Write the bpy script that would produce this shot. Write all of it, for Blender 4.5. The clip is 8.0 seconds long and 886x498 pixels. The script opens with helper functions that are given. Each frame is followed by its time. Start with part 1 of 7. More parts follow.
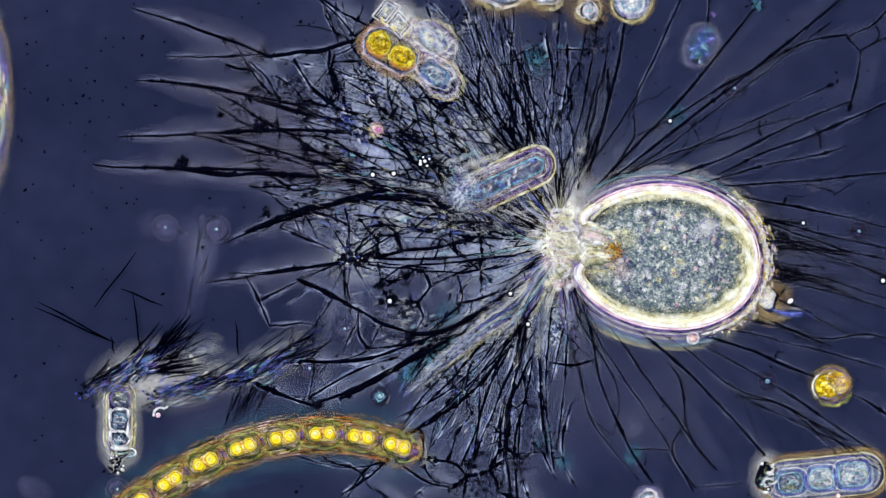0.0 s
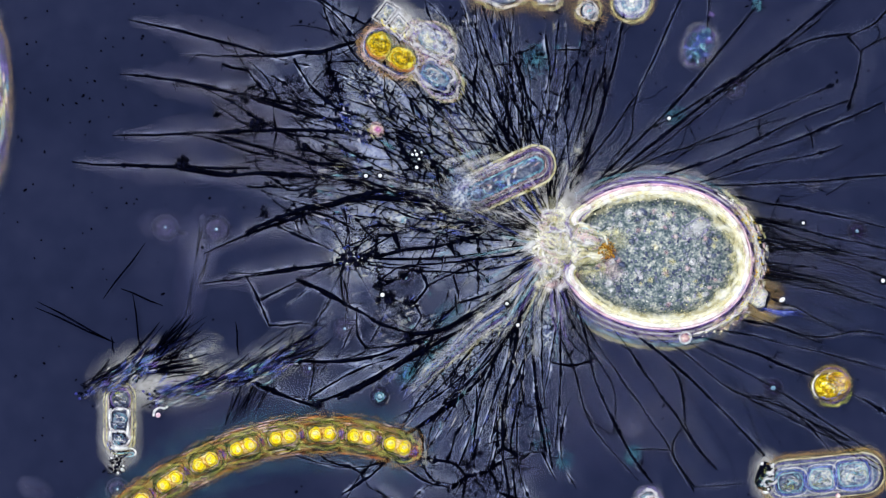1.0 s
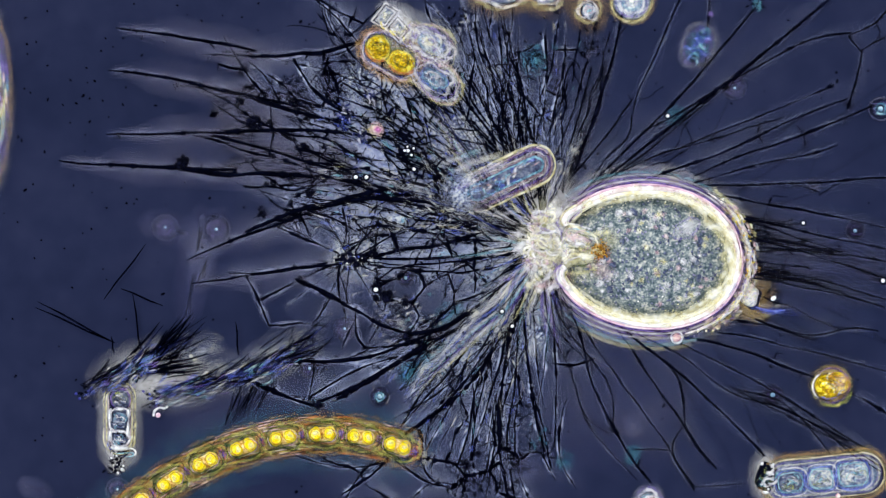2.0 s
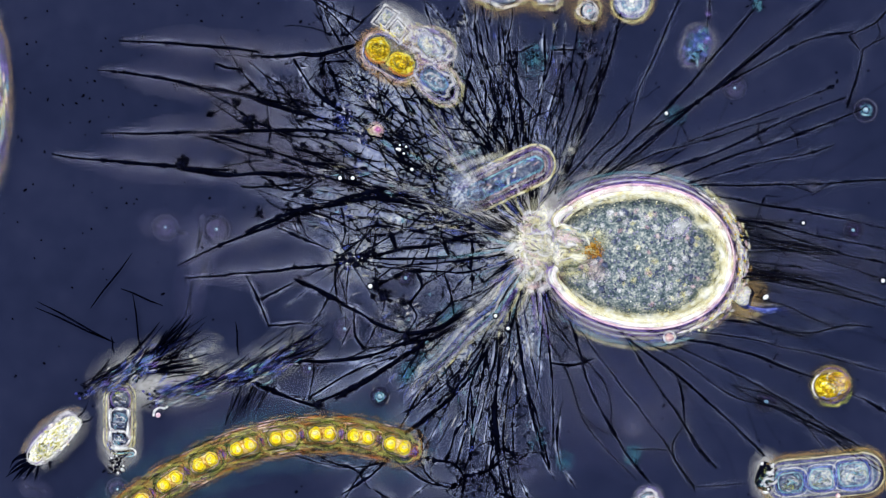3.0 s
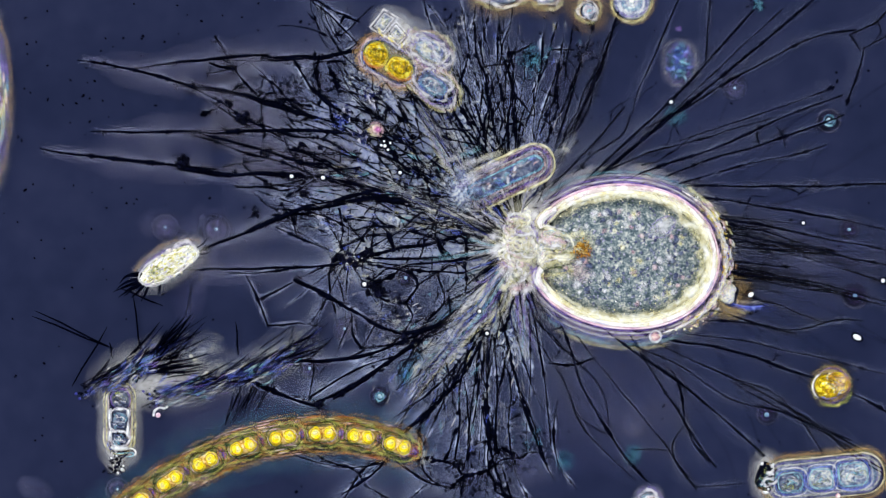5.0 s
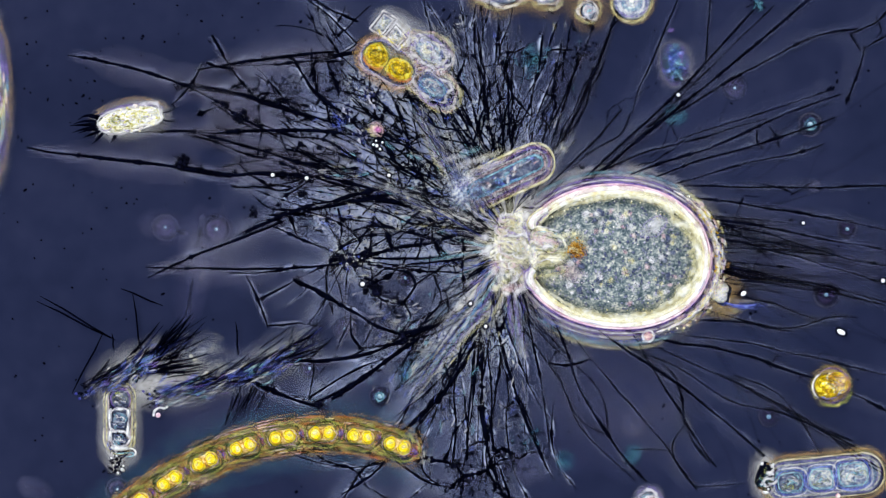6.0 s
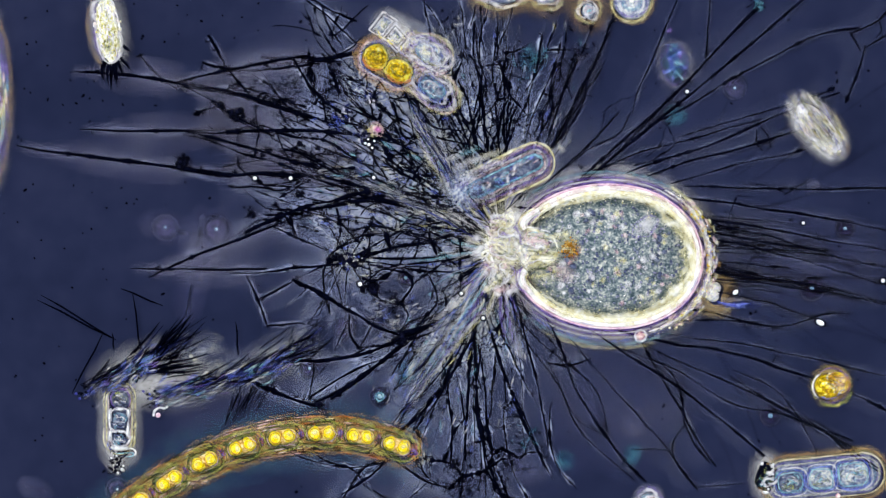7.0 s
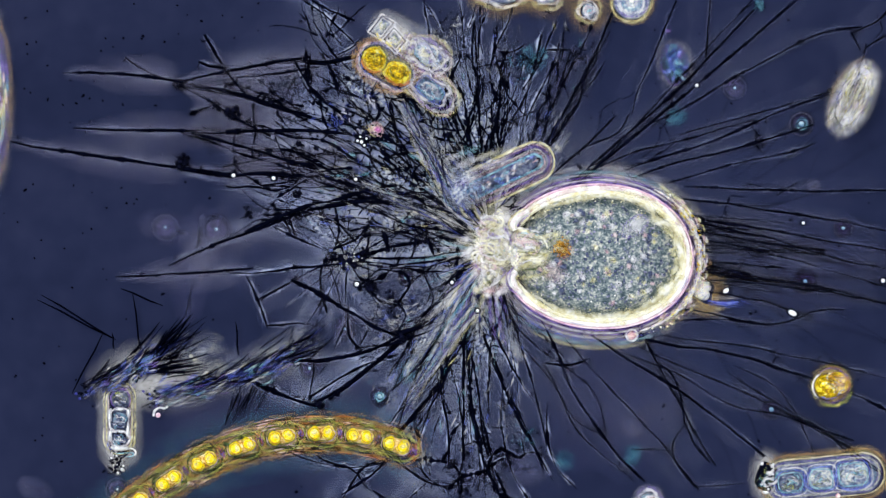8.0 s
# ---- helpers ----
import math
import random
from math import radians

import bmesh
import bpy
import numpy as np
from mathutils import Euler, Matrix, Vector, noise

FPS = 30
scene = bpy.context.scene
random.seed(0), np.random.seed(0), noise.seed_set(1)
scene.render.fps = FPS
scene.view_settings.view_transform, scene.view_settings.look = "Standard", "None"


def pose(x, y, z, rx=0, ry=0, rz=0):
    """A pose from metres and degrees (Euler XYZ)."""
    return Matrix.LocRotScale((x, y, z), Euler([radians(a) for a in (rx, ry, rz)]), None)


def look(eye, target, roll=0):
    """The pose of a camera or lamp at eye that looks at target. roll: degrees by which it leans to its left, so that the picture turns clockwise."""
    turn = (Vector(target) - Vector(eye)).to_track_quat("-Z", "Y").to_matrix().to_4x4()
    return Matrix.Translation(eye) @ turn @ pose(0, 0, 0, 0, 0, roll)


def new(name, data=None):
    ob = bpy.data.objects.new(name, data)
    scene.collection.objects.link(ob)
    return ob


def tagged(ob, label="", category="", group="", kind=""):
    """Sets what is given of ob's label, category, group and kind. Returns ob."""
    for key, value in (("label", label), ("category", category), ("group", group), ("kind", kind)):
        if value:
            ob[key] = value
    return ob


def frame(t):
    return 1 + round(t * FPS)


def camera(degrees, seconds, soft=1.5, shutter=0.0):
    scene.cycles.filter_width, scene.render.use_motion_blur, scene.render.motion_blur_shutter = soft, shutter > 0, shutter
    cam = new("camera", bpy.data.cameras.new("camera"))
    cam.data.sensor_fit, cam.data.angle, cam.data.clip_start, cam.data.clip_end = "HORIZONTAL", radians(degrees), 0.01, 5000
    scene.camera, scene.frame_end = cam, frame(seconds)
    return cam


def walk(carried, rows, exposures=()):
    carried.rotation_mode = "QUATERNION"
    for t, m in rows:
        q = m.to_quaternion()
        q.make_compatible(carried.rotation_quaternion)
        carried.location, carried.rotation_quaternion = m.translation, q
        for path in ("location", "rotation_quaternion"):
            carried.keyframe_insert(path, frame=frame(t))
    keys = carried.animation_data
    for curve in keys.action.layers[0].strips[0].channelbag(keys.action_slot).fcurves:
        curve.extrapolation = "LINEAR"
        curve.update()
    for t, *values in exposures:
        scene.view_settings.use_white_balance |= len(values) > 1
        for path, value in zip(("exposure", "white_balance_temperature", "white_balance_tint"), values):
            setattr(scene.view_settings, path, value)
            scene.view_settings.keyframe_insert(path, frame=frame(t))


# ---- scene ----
# The field of a microscope, built as a large model at an assumed scale: one metre stands for about a quarter
# of a millimetre of the water film. Plan coordinates (x to the right, y down), read off the camera's view, are in
# thousandths of a metre from the far corner of the field, 1568 wide and 882 deep. z is up; the camera looks straight
# down.
FIELD = (1568.0, 882.0)
HEIGHT = 0.784 / math.tan(radians(4.0))
cam = camera(8.0, 8.0, soft=1.3)
walk(cam, [(0.0, pose(0, 0, HEIGHT)), (8.0, pose(0, 0, HEIGHT))])

# ---- light: an even world standing in for the condenser, and one broad lamp added above for shape ----
world = bpy.data.worlds.new("condenser_light")
scene.world = world
world.use_nodes = True
world.node_tree.nodes["Background"].inputs[0].default_value = (0.92, 0.985, 1.10, 1)
world.node_tree.nodes["Background"].inputs[1].default_value = 0.74
lamp = new("shaping_lamp", bpy.data.lights.new("shaping_lamp", "SUN"))
lamp.data.energy, lamp.data.angle, lamp.data.color = 1.0, radians(25), (0.97, 0.98, 1.0)
lamp.matrix_basis = look((-1.6, 1.4, 4.0), (0, 0, 0))
scene.view_settings.exposure = 0.55

NECK = (-120.0, 3.0)          # how far the mouth of the amoeba creeps in the eight seconds
CREEP_T = [0, 1, 1.5, 2.4, 3.5, 4.5, 5.5, 6.5, 7, 8]
CREEP_D = [0, .127, .2, .31, .445, .555, .675, .79, .855, 1]


def creep(t):
    return float(np.interp(t, CREEP_T, CREEP_D))


def at(x, y, z=0.0):
    """A place in the world from plan coordinates."""
    return Vector(((x - FIELD[0] / 2) / 1000, (FIELD[1] / 2 - y) / 1000, z))


# ---- materials ----
def material(name, colours, size=0.02, fine=0.004, rough=0.55, gloss=0.15, bump=0.3, contrast=0.5, spread=0.0, alpha=None, metal=0.0, twist=0.0):
    """Noise at two scales runs through the colours; alpha: the share that a gel of full density covers."""
    m = bpy.data.materials.new(name)
    m.use_nodes = True
    nt = m.node_tree
    nd, lk = nt.nodes, nt.links
    bsdf, out = nd["Principled BSDF"], nd["Material Output"]
    tc = nd.new("ShaderNodeTexCoord")
    info = nd.new("ShaderNodeObjectInfo")
    shift = nd.new("ShaderNodeVectorMath")
    shift.operation = "MULTIPLY_ADD"
    shift.inputs[1].default_value = (1, 1, 1)
    lk.new(tc.outputs["Object"], shift.inputs[0])
    lk.new(info.outputs["Random"], shift.inputs[2])
    n1, n2 = nd.new("ShaderNodeTexNoise"), nd.new("ShaderNodeTexNoise")
    for n, s, d in ((n1, size, 3), (n2, fine, 2)):
        n.inputs["Scale"].default_value = 1.0 / s
        n.inputs["Detail"].default_value = d
        n.inputs["Distortion"].default_value = twist
        lk.new(shift.outputs[0], n.inputs["Vector"])
    mix = nd.new("ShaderNodeMath")
    mix.operation = "MULTIPLY_ADD"
    lk.new(n2.outputs["Fac"], mix.inputs[0])
    mix.inputs[1].default_value = contrast
    lk.new(n1.outputs["Fac"], mix.inputs[2])
    ramp = nd.new("ShaderNodeValToRGB")
    half = 0.03 + 0.15 * math.sqrt(1 + contrast ** 2)
    lo, hi = 0.5 + 0.5 * contrast - half, 0.5 + 0.5 * contrast + half
    els = ramp.color_ramp.elements
    while len(els) < len(colours):
        els.new(0.5)
    for i, c in enumerate(colours):
        els[i].position = lo / 1.6 + (hi - lo) / 1.6 * i / max(1, len(colours) - 1)
        els[i].color = (*c, 1)
    scl = nd.new("ShaderNodeMath")
    scl.operation = "MULTIPLY"
    scl.inputs[1].default_value = 1 / 1.6
    lk.new(mix.outputs[0], scl.inputs[0])
    lk.new(scl.outputs[0], ramp.inputs[0])
    lk.new(ramp.outputs[0], bsdf.inputs["Base Color"])
    bsdf.inputs["Roughness"].default_value = rough
    bsdf.inputs["Specular IOR Level"].default_value = gloss
    bsdf.inputs["Metallic"].default_value = metal
    if bump:
        b = nd.new("ShaderNodeBump")
        b.inputs["Strength"].default_value = bump
        b.inputs["Distance"].default_value = 0.002
        lk.new(n2.outputs["Fac"], b.inputs["Height"])
        lk.new(b.outputs[0], bsdf.inputs["Normal"])
    if alpha is not None:
        a = nd.new("ShaderNodeAttribute")
        a.attribute_name = "gel"
        am = nd.new("ShaderNodeMath")
        am.operation = "MULTIPLY"
        am.inputs[1].default_value = alpha
        lk.new(a.outputs["Fac"], am.inputs[0])
        if spread:
            nr = nd.new("ShaderNodeMapRange")
            nr.inputs[1].default_value, nr.inputs[2].default_value = 0.3, 0.7
            nr.inputs[3].default_value, nr.inputs[4].default_value = 1 - spread, 1
            lk.new(n1.outputs["Fac"], nr.inputs[0])
            am2 = nd.new("ShaderNodeMath")
            am2.operation = "MULTIPLY"
            lk.new(am.outputs[0], am2.inputs[0])
            lk.new(nr.outputs[0], am2.inputs[1])
            am = am2
        lk.new(am.outputs[0], bsdf.inputs["Alpha"])
    return m


SLIDE = material("slide_water", [(.0118, .0155, .0390), (.0148, .0188, .0460), (.0190, .0230, .0530)], .35, .05, .6, 0, .05, .5)
DARK = material("pseudopod_dark", [(.0004, .0005, .002), (.0009, .0012, .0045), (.002, .0028, .010)], .03, .006, .6, 0, .3)
NAVY = material("pseudopod_navy", [(.0006, .0008, .003), (.0014, .0018, .006), (.004, .005, .016)], .03, .006, .6, 0, .2)
DARKBLUE = material("needle_dark_blue", [(.002, .002, .012), (.004, .006, .03), (.02, .03, .16)], .03, .008, .4, .05, .2)
CLOT = material("clot_dark", [(.0005, .0006, .0025), (.001, .0014, .006), (.006, .007, .024)], .01, .004, .5, .02, .8)
PALE = material("pale_gel", [(.26, .28, .42), (.46, .48, .55), (.72, .70, .60)], .018, .005, .5, .1, .3, alpha=.5, spread=.75)
# pale film that paints the strands' optical halo as colour
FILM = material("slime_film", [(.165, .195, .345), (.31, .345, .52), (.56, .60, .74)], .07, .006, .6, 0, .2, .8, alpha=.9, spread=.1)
# broad and narrow halo light beside the strands, painted as pale ribbons
SHEEN = material("strand_halo", [(.11, .11, .185), (.185, .185, .28), (.28, .28, .37)], .04, .01, .6, 0, 0, alpha=.24, spread=.2)
HALO = material("strand_edge_halo", [(.175, .215, .42), (.345, .395, .64), (.62, .67, .86)], .03, .006, .6, 0, 0, .8, alpha=.66, spread=.6)
CYTO = material("cytoplasm", [(.045, .072, .088), (.105, .14, .155), (.19, .23, .235), (.33, .36, .34), (.58, .57, .50)], .012, .004, .6, .05, .6, 1.0)
FROTH = material("froth", [(.16, .13, .26), (.66, .64, .70), (.40, .44, .44), (.95, .94, .89), (.88, .80, .48), (.97, .96, .95), (.60, .46, .62), (.97, .97, .95)], .014, .006, .45, .15, .8, .9, twist=1.6)
FLECK = material("pale_fleck", [(.16, .16, .26), (.30, .30, .42), (.55, .54, .60)], .02, .006, .5, .05, .2, .7)
INDIGO = material("indigo_fibre", [(.02, .02, .14), (.06, .07, .34), (.18, .22, .5)], .02, .006, .5, .05, .2, .7)
SUN_FIBRE = material("yellow_fibre", [(.30, .26, .12), (.6, .55, .28), (.85, .8, .6)], .02, .006, .5, .05, .2, .7)
LEMONGREY = material("yellow_food", [(.34, .32, .06), (.72, .66, .16), (.95, .9, .45)], .01, .004, .5, .05, .3, .7)
# edge colours: the optics' colour fringes painted as soft lines
EDGE_V = material("violet_fringe", [(.06, .03, .16), (.14, .08, .32), (.30, .22, .5)], .016, .005, .5, .05, .2, .7, alpha=.9, spread=.55)
EDGE_W = material("white_fringe", [(.55, .50, .52), (.8, .78, .8), (.9, .88, .84)], .016, .005, .5, .05, .2, .7, alpha=.85, spread=.55)
EDGE_C = material("cream_fringe", [(.74, .64, .32), (.90, .85, .58), (.96, .94, .82)], .016, .005, .5, .05, .2, .7, alpha=.85, spread=.5)
EDGE_A = material("aqua_fringe", [(.05, .20, .30), (.18, .42, .52), (.45, .68, .72)], .016, .005, .5, .05, .2, .7, alpha=.85, spread=.55)
EDGE_Y = material("yellow_fringe", [(.40, .34, .12), (.70, .64, .30), (.9, .86, .62)], .016, .005, .5, .05, .2, .7, alpha=.85, spread=.55)
EDGE_R = material("rose_fringe", [(.4, .22, .26), (.65, .42, .45), (.85, .7, .66)], .016, .005, .5, .05, .2, .7, alpha=.85, spread=.55)
EDGE_O = material("olive_fringe", [(.04, .05, .03), (.10, .13, .05), (.22, .22, .08)], .016, .005, .5, .05, .2, .7, alpha=.9, spread=.55)
EDGE_I = material("indigo_fringe", [(.02, .03, .20), (.06, .09, .42), (.22, .28, .62)], .016, .005, .5, .05, .2, .7, alpha=.85, spread=.55)
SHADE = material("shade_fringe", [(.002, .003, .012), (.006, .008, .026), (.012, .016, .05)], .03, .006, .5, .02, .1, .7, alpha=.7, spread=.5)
MILK = material("milky_haze", [(.05, .07, .18), (.20, .235, .40), (.56, .62, .74), (.92, .93, .90)], .03, .0055, .5, .05, .4, 1.6, alpha=.62, spread=.4)
GOLD_DEEP = material("chloroplast_mottled", [(.98, .92, .45), (1.0, .80, .03), (.80, .50, .0), (.16, .13, .0), (.55, .30, .0), (.98, .70, .0), (1.0, .86, .10)], .022, .009, .4, .15, .7, .6, twist=1.2)
EDGE_D = material("dark_green_fringe", [(.006, .010, .008), (.018, .032, .014), (.06, .08, .02)], .012, .005, .5, .05, .2, .7, alpha=.9, spread=.5)
EDGE_G = material("green_gold_fringe", [(.10, .14, .02), (.32, .36, .06), (.6, .55, .16)], .012, .005, .5, .05, .2, .7, alpha=.8, spread=.6)
EDGE_L = material("lemon_fringe", [(.75, .50, .02), (.95, .80, .08), (1.0, .92, .40)], .012, .005, .5, .05, .2, .7, alpha=.85, spread=.55)
EDGE_B = material("amber_fringe", [(.22, .10, .04), (.40, .22, .07), (.6, .42, .2)], .016, .005, .5, .05, .2, .7, alpha=.6, spread=.6)
CREAM = material("wall_cream", [(.80, .70, .38), (.92, .88, .66), (.95, .93, .86)], .02, .006, .4, .1, .3, .5)
WHITE = material("wall_white", [(.78, .66, .60), (.92, .89, .84), (.98, .97, .93)], .02, .006, .35, .15, .2, .4)
ROSE = material("wall_rose", [(.52, .30, .46), (.85, .58, .68), (.95, .80, .80)], .03, .006, .4, .1, .2, .5)
VIOLET = material("membrane_violet", [(.05, .03, .12), (.12, .07, .24), (.25, .20, .40)], .03, .006, .4, .1, .2, .5)
AQUA = material("membrane_aqua", [(.10, .20, .34), (.25, .42, .52), (.5, .62, .66)], .02, .006, .4, .1, .2, .5)
# three see-through colours that paint the optical halos round bodies and cells
COAT = material("mucus_coat", [(.16, .18, .32), (.36, .36, .46), (.50, .46, .36)], .05, .01, .5, .05, .2, alpha=.7, spread=.4)
GLOWGEL = material("pale_optical_halo", [(.55, .52, .48), (.7, .68, .66), (.8, .78, .78)], .04, .01, .5, .05, .1, alpha=.55, spread=.3)
AMBERGEL = material("amber_optical_halo", [(.22, .12, .05), (.42, .27, .10), (.55, .42, .20)], .03, .008, .5, .05, .2, alpha=.6, spread=.4)
EDGECELL = material("cell_cream_gold", [(.26, .12, .02), (.60, .34, .06), (.86, .62, .22), (.93, .80, .50)], .010, .004, .5, .05, .4, .8)
EMBER = material("ember_joint", [(.30, .06, .02), (.50, .16, .04), (.6, .3, .1)], .016, .005, .5, .05, .2, .7, alpha=.8, spread=.4)
GREENGEL = material("green_sheath", [(.014, .022, .012), (.06, .11, .025), (.28, .17, .06), (.12, .17, .04), (.52, .36, .17)], .012, .005, .5, .05, .3, .9)
GOLD = material("chloroplast_gold", [(1.0, .84, .02), (.94, .66, .0), (.62, .40, .0), (.15, .10, .0), (.62, .38, .0), (.95, .64, .0), (1.0, .80, .02)], .011, .006, .4, .15, .7, .8, twist=1.0)
LEMON = material("chloroplast_lemon", [(1.0, .95, .25), (1.0, .86, .01), (.92, .64, .0), (1.0, .85, .0), (1.0, .95, .35)], .012, .004, .4, .1, .4, .7)
ORANGE = material("food_orange", [(.22, .09, .01), (.45, .22, .02), (.6, .38, .1)], .008, .003, .5, .1, .5, .7)
GREYCELL = material("clear_cell_grey", [(.08, .10, .20), (.20, .23, .32), (.42, .45, .48), (.7, .7, .62)], .016, .005, .4, .15, .6, .9)
BLUECELL = material("clear_cell_blue", [(.035, .045, .10), (.095, .115, .19), (.24, .27, .33)], .014, .005, .4, .15, .5, .8)
CILIATE = material("ciliate_body", [(.22, .20, .06), (.62, .58, .22), (.93, .90, .66), (.98, .98, .95), (.55, .50, .55)], .012, .005, .4, .15, .6, .8)
PINK = material("pink_cell", [(.5, .22, .30), (.8, .55, .5), (.9, .8, .7)], .01, .004, .4, .1, .4, .6)
MAGENTA = material("magenta_spot", [(.30, .06, .22), (.5, .14, .36), (.7, .35, .5)], .01, .004, .4, .1, .3, .6, alpha=.95)
GLINT = material("bright_granule", [(.85, .85, .85), (.95, .95, .95)], .01, .003, .3, .3, .1)
SPECK = material("dark_speck", [(.0005, .0006, .002), (.002, .0024, .008)], .01, .003, .6, 0, .1)
TEAL = material("ghost_teal", [(.02, .06, .12), (.05, .16, .24), (.12, .3, .38)], .02, .006, .5, .05, .1, alpha=.75, spread=.4)
GHOST = material("ghost_grey", [(.045, .05, .11), (.08, .085, .16), (.15, .15, .22)], .12, .01, .5, .02, .1, alpha=.55, spread=.2)
CRYSTAL = material("crystal_white", [(.5, .52, .55), (.8, .8, .8), (.95, .95, .93)], .008, .003, .25, .3, .4, .6)


# ---- mesh helpers: all work in thousandths and give (verts, faces) with y down turned up ----
class Shape:
    def __init__(self):
        self.v, self.f, self.d, self.n = [], [], [], 0

    def add(self, verts, faces, density=None):
        verts = np.asarray(verts, float)
        self.v.append(verts)
        self.f.extend([tuple(i + self.n for i in f) for f in faces])
        self.d.append(np.ones(len(verts)) if density is None else np.asarray(density, float))
        self.n += len(verts)
        return self

    def mesh(self, name, mat):
        me = bpy.data.meshes.new(name)
        v = np.concatenate(self.v) / 1000.0
        v[:, 1] *= -1
        me.from_pydata(v.tolist(), [], [f[::-1] for f in self.f])
        me.polygons.foreach_set("use_smooth", [True] * len(me.polygons))
        a = me.attributes.new("gel", "FLOAT", "POINT")
        a.data.foreach_set("value", np.concatenate(self.d).astype(np.float32))
        me.materials.append(mat)
        me.update()
        return me


def tube(pts, wid, high=None, sides=6, z=0.0, closed=False):
    """A round strand along points in the plan, with half-widths wid and half-heights high; z: heights of the axis."""
    p = np.asarray(pts, float)
    n = len(p)
    w = np.broadcast_to(np.asarray(wid, float), (n,))
    h = w if high is None else np.broadcast_to(np.asarray(high, float), (n,))
    zz = np.broadcast_to(np.asarray(z, float), (n,))
    if closed:
        tan = np.roll(p, -1, 0) - np.roll(p, 1, 0)
    else:
        tan = np.gradient(p, axis=0)
    tan /= np.maximum(np.linalg.norm(tan, axis=1, keepdims=True), 1e-9)
    nor = np.stack([-tan[:, 1], tan[:, 0]], 1)
    a = np.arange(sides) * 2 * np.pi / sides
    v = np.zeros((n, sides, 3))
    v[:, :, :2] = p[:, None] + nor[:, None] * (np.cos(a)[None, :, None] * w[:, None, None])
    v[:, :, 2] = zz[:, None] + np.sin(a)[None] * h[:, None]
    f = []
    for i in range(n if closed else n - 1):
        j = (i + 1) % n
        for k in range(sides):
            l = (k + 1) % sides
            f.append((i * sides + k, i * sides + l, j * sides + l, j * sides + k))
    if not closed:
        f.append(tuple(range(sides - 1, -1, -1)))
        f.append(tuple((n - 1) * sides + k for k in range(sides)))
    return v.reshape(-1, 3), f


def dome(outline, high, rings=8, base=0.0, rough=0.0, seed=0, power=0.5):
    """A rounded body over a closed outline, flat below."""
    o = np.asarray(outline, float)
    c = o.mean(0)
    n = len(o)
    rng = np.random.RandomState(seed)
    v, f = [], []
    for i in range(rings):
        r = math.cos(0.5 * math.pi * i / rings)
        zz = base + high * (1 - r * r) ** power
        q = c + (o - c) * r
        v.append(np.column_stack([q, zz + rough * rng.uniform(-1, 1, n) * (i > 0)]))
    v.append(np.array([[c[0], c[1], base + high]]))
    v.append(np.array([[c[0], c[1], base]]))
    for i in range(rings - 1):
        for k in range(n):
            l = (k + 1) % n
            f.append((i * n + k, i * n + l, (i + 1) * n + l, (i + 1) * n + k))
    top, low = rings * n, rings * n + 1
    for k in range(n):
        l = (k + 1) % n
        f.append(((rings - 1) * n + k, (rings - 1) * n + l, top))
        f.append((l, k, low))
    return np.concatenate(v), f


def skirt(outline, inner, outer, z0=8.0, z1=1.0, rings=7, power=1.3, fill=False, peak=0.0):
    """A see-through coat or painted halo round an outline, from inner to outer thousandths off it, thinning out
    outwards.
    """
    o = np.asarray(outline, float)
    n = len(o)
    tan = np.roll(o, -1, 0) - np.roll(o, 1, 0)
    tan /= np.maximum(np.linalg.norm(tan, axis=1, keepdims=True), 1e-9)
    nor = np.stack([tan[:, 1], -tan[:, 0]], 1)
    if ((o - o.mean(0)) * nor).sum() < 0:
        nor = -nor
    v, d, f = [], [], []
    for i in range(rings):
        s = i / (rings - 1)
        v.append(np.column_stack([o + nor * (inner + (outer - inner) * s), np.full(n, z0 + (z1 - z0) * s)]))
        dens = (1 - s) ** power
        if peak:
            dens = math.exp(-((s - peak) / 0.22) ** 2) * (0 if i in (0, rings - 1) else 1)
        d.append(np.full(n, dens))
    for i in range(rings - 1):
        for k in range(n):
            l = (k + 1) % n
            f.append((i * n + k, i * n + l, (i + 1) * n + l, (i + 1) * n + k))
    if fill:
        v.append(np.array([[*o.mean(0), z0]]))
        d.append(np.ones(1))
        f += [((k + 1) % n, k, rings * n) for k in range(n)]
    return np.concatenate(v), f, np.concatenate(d)


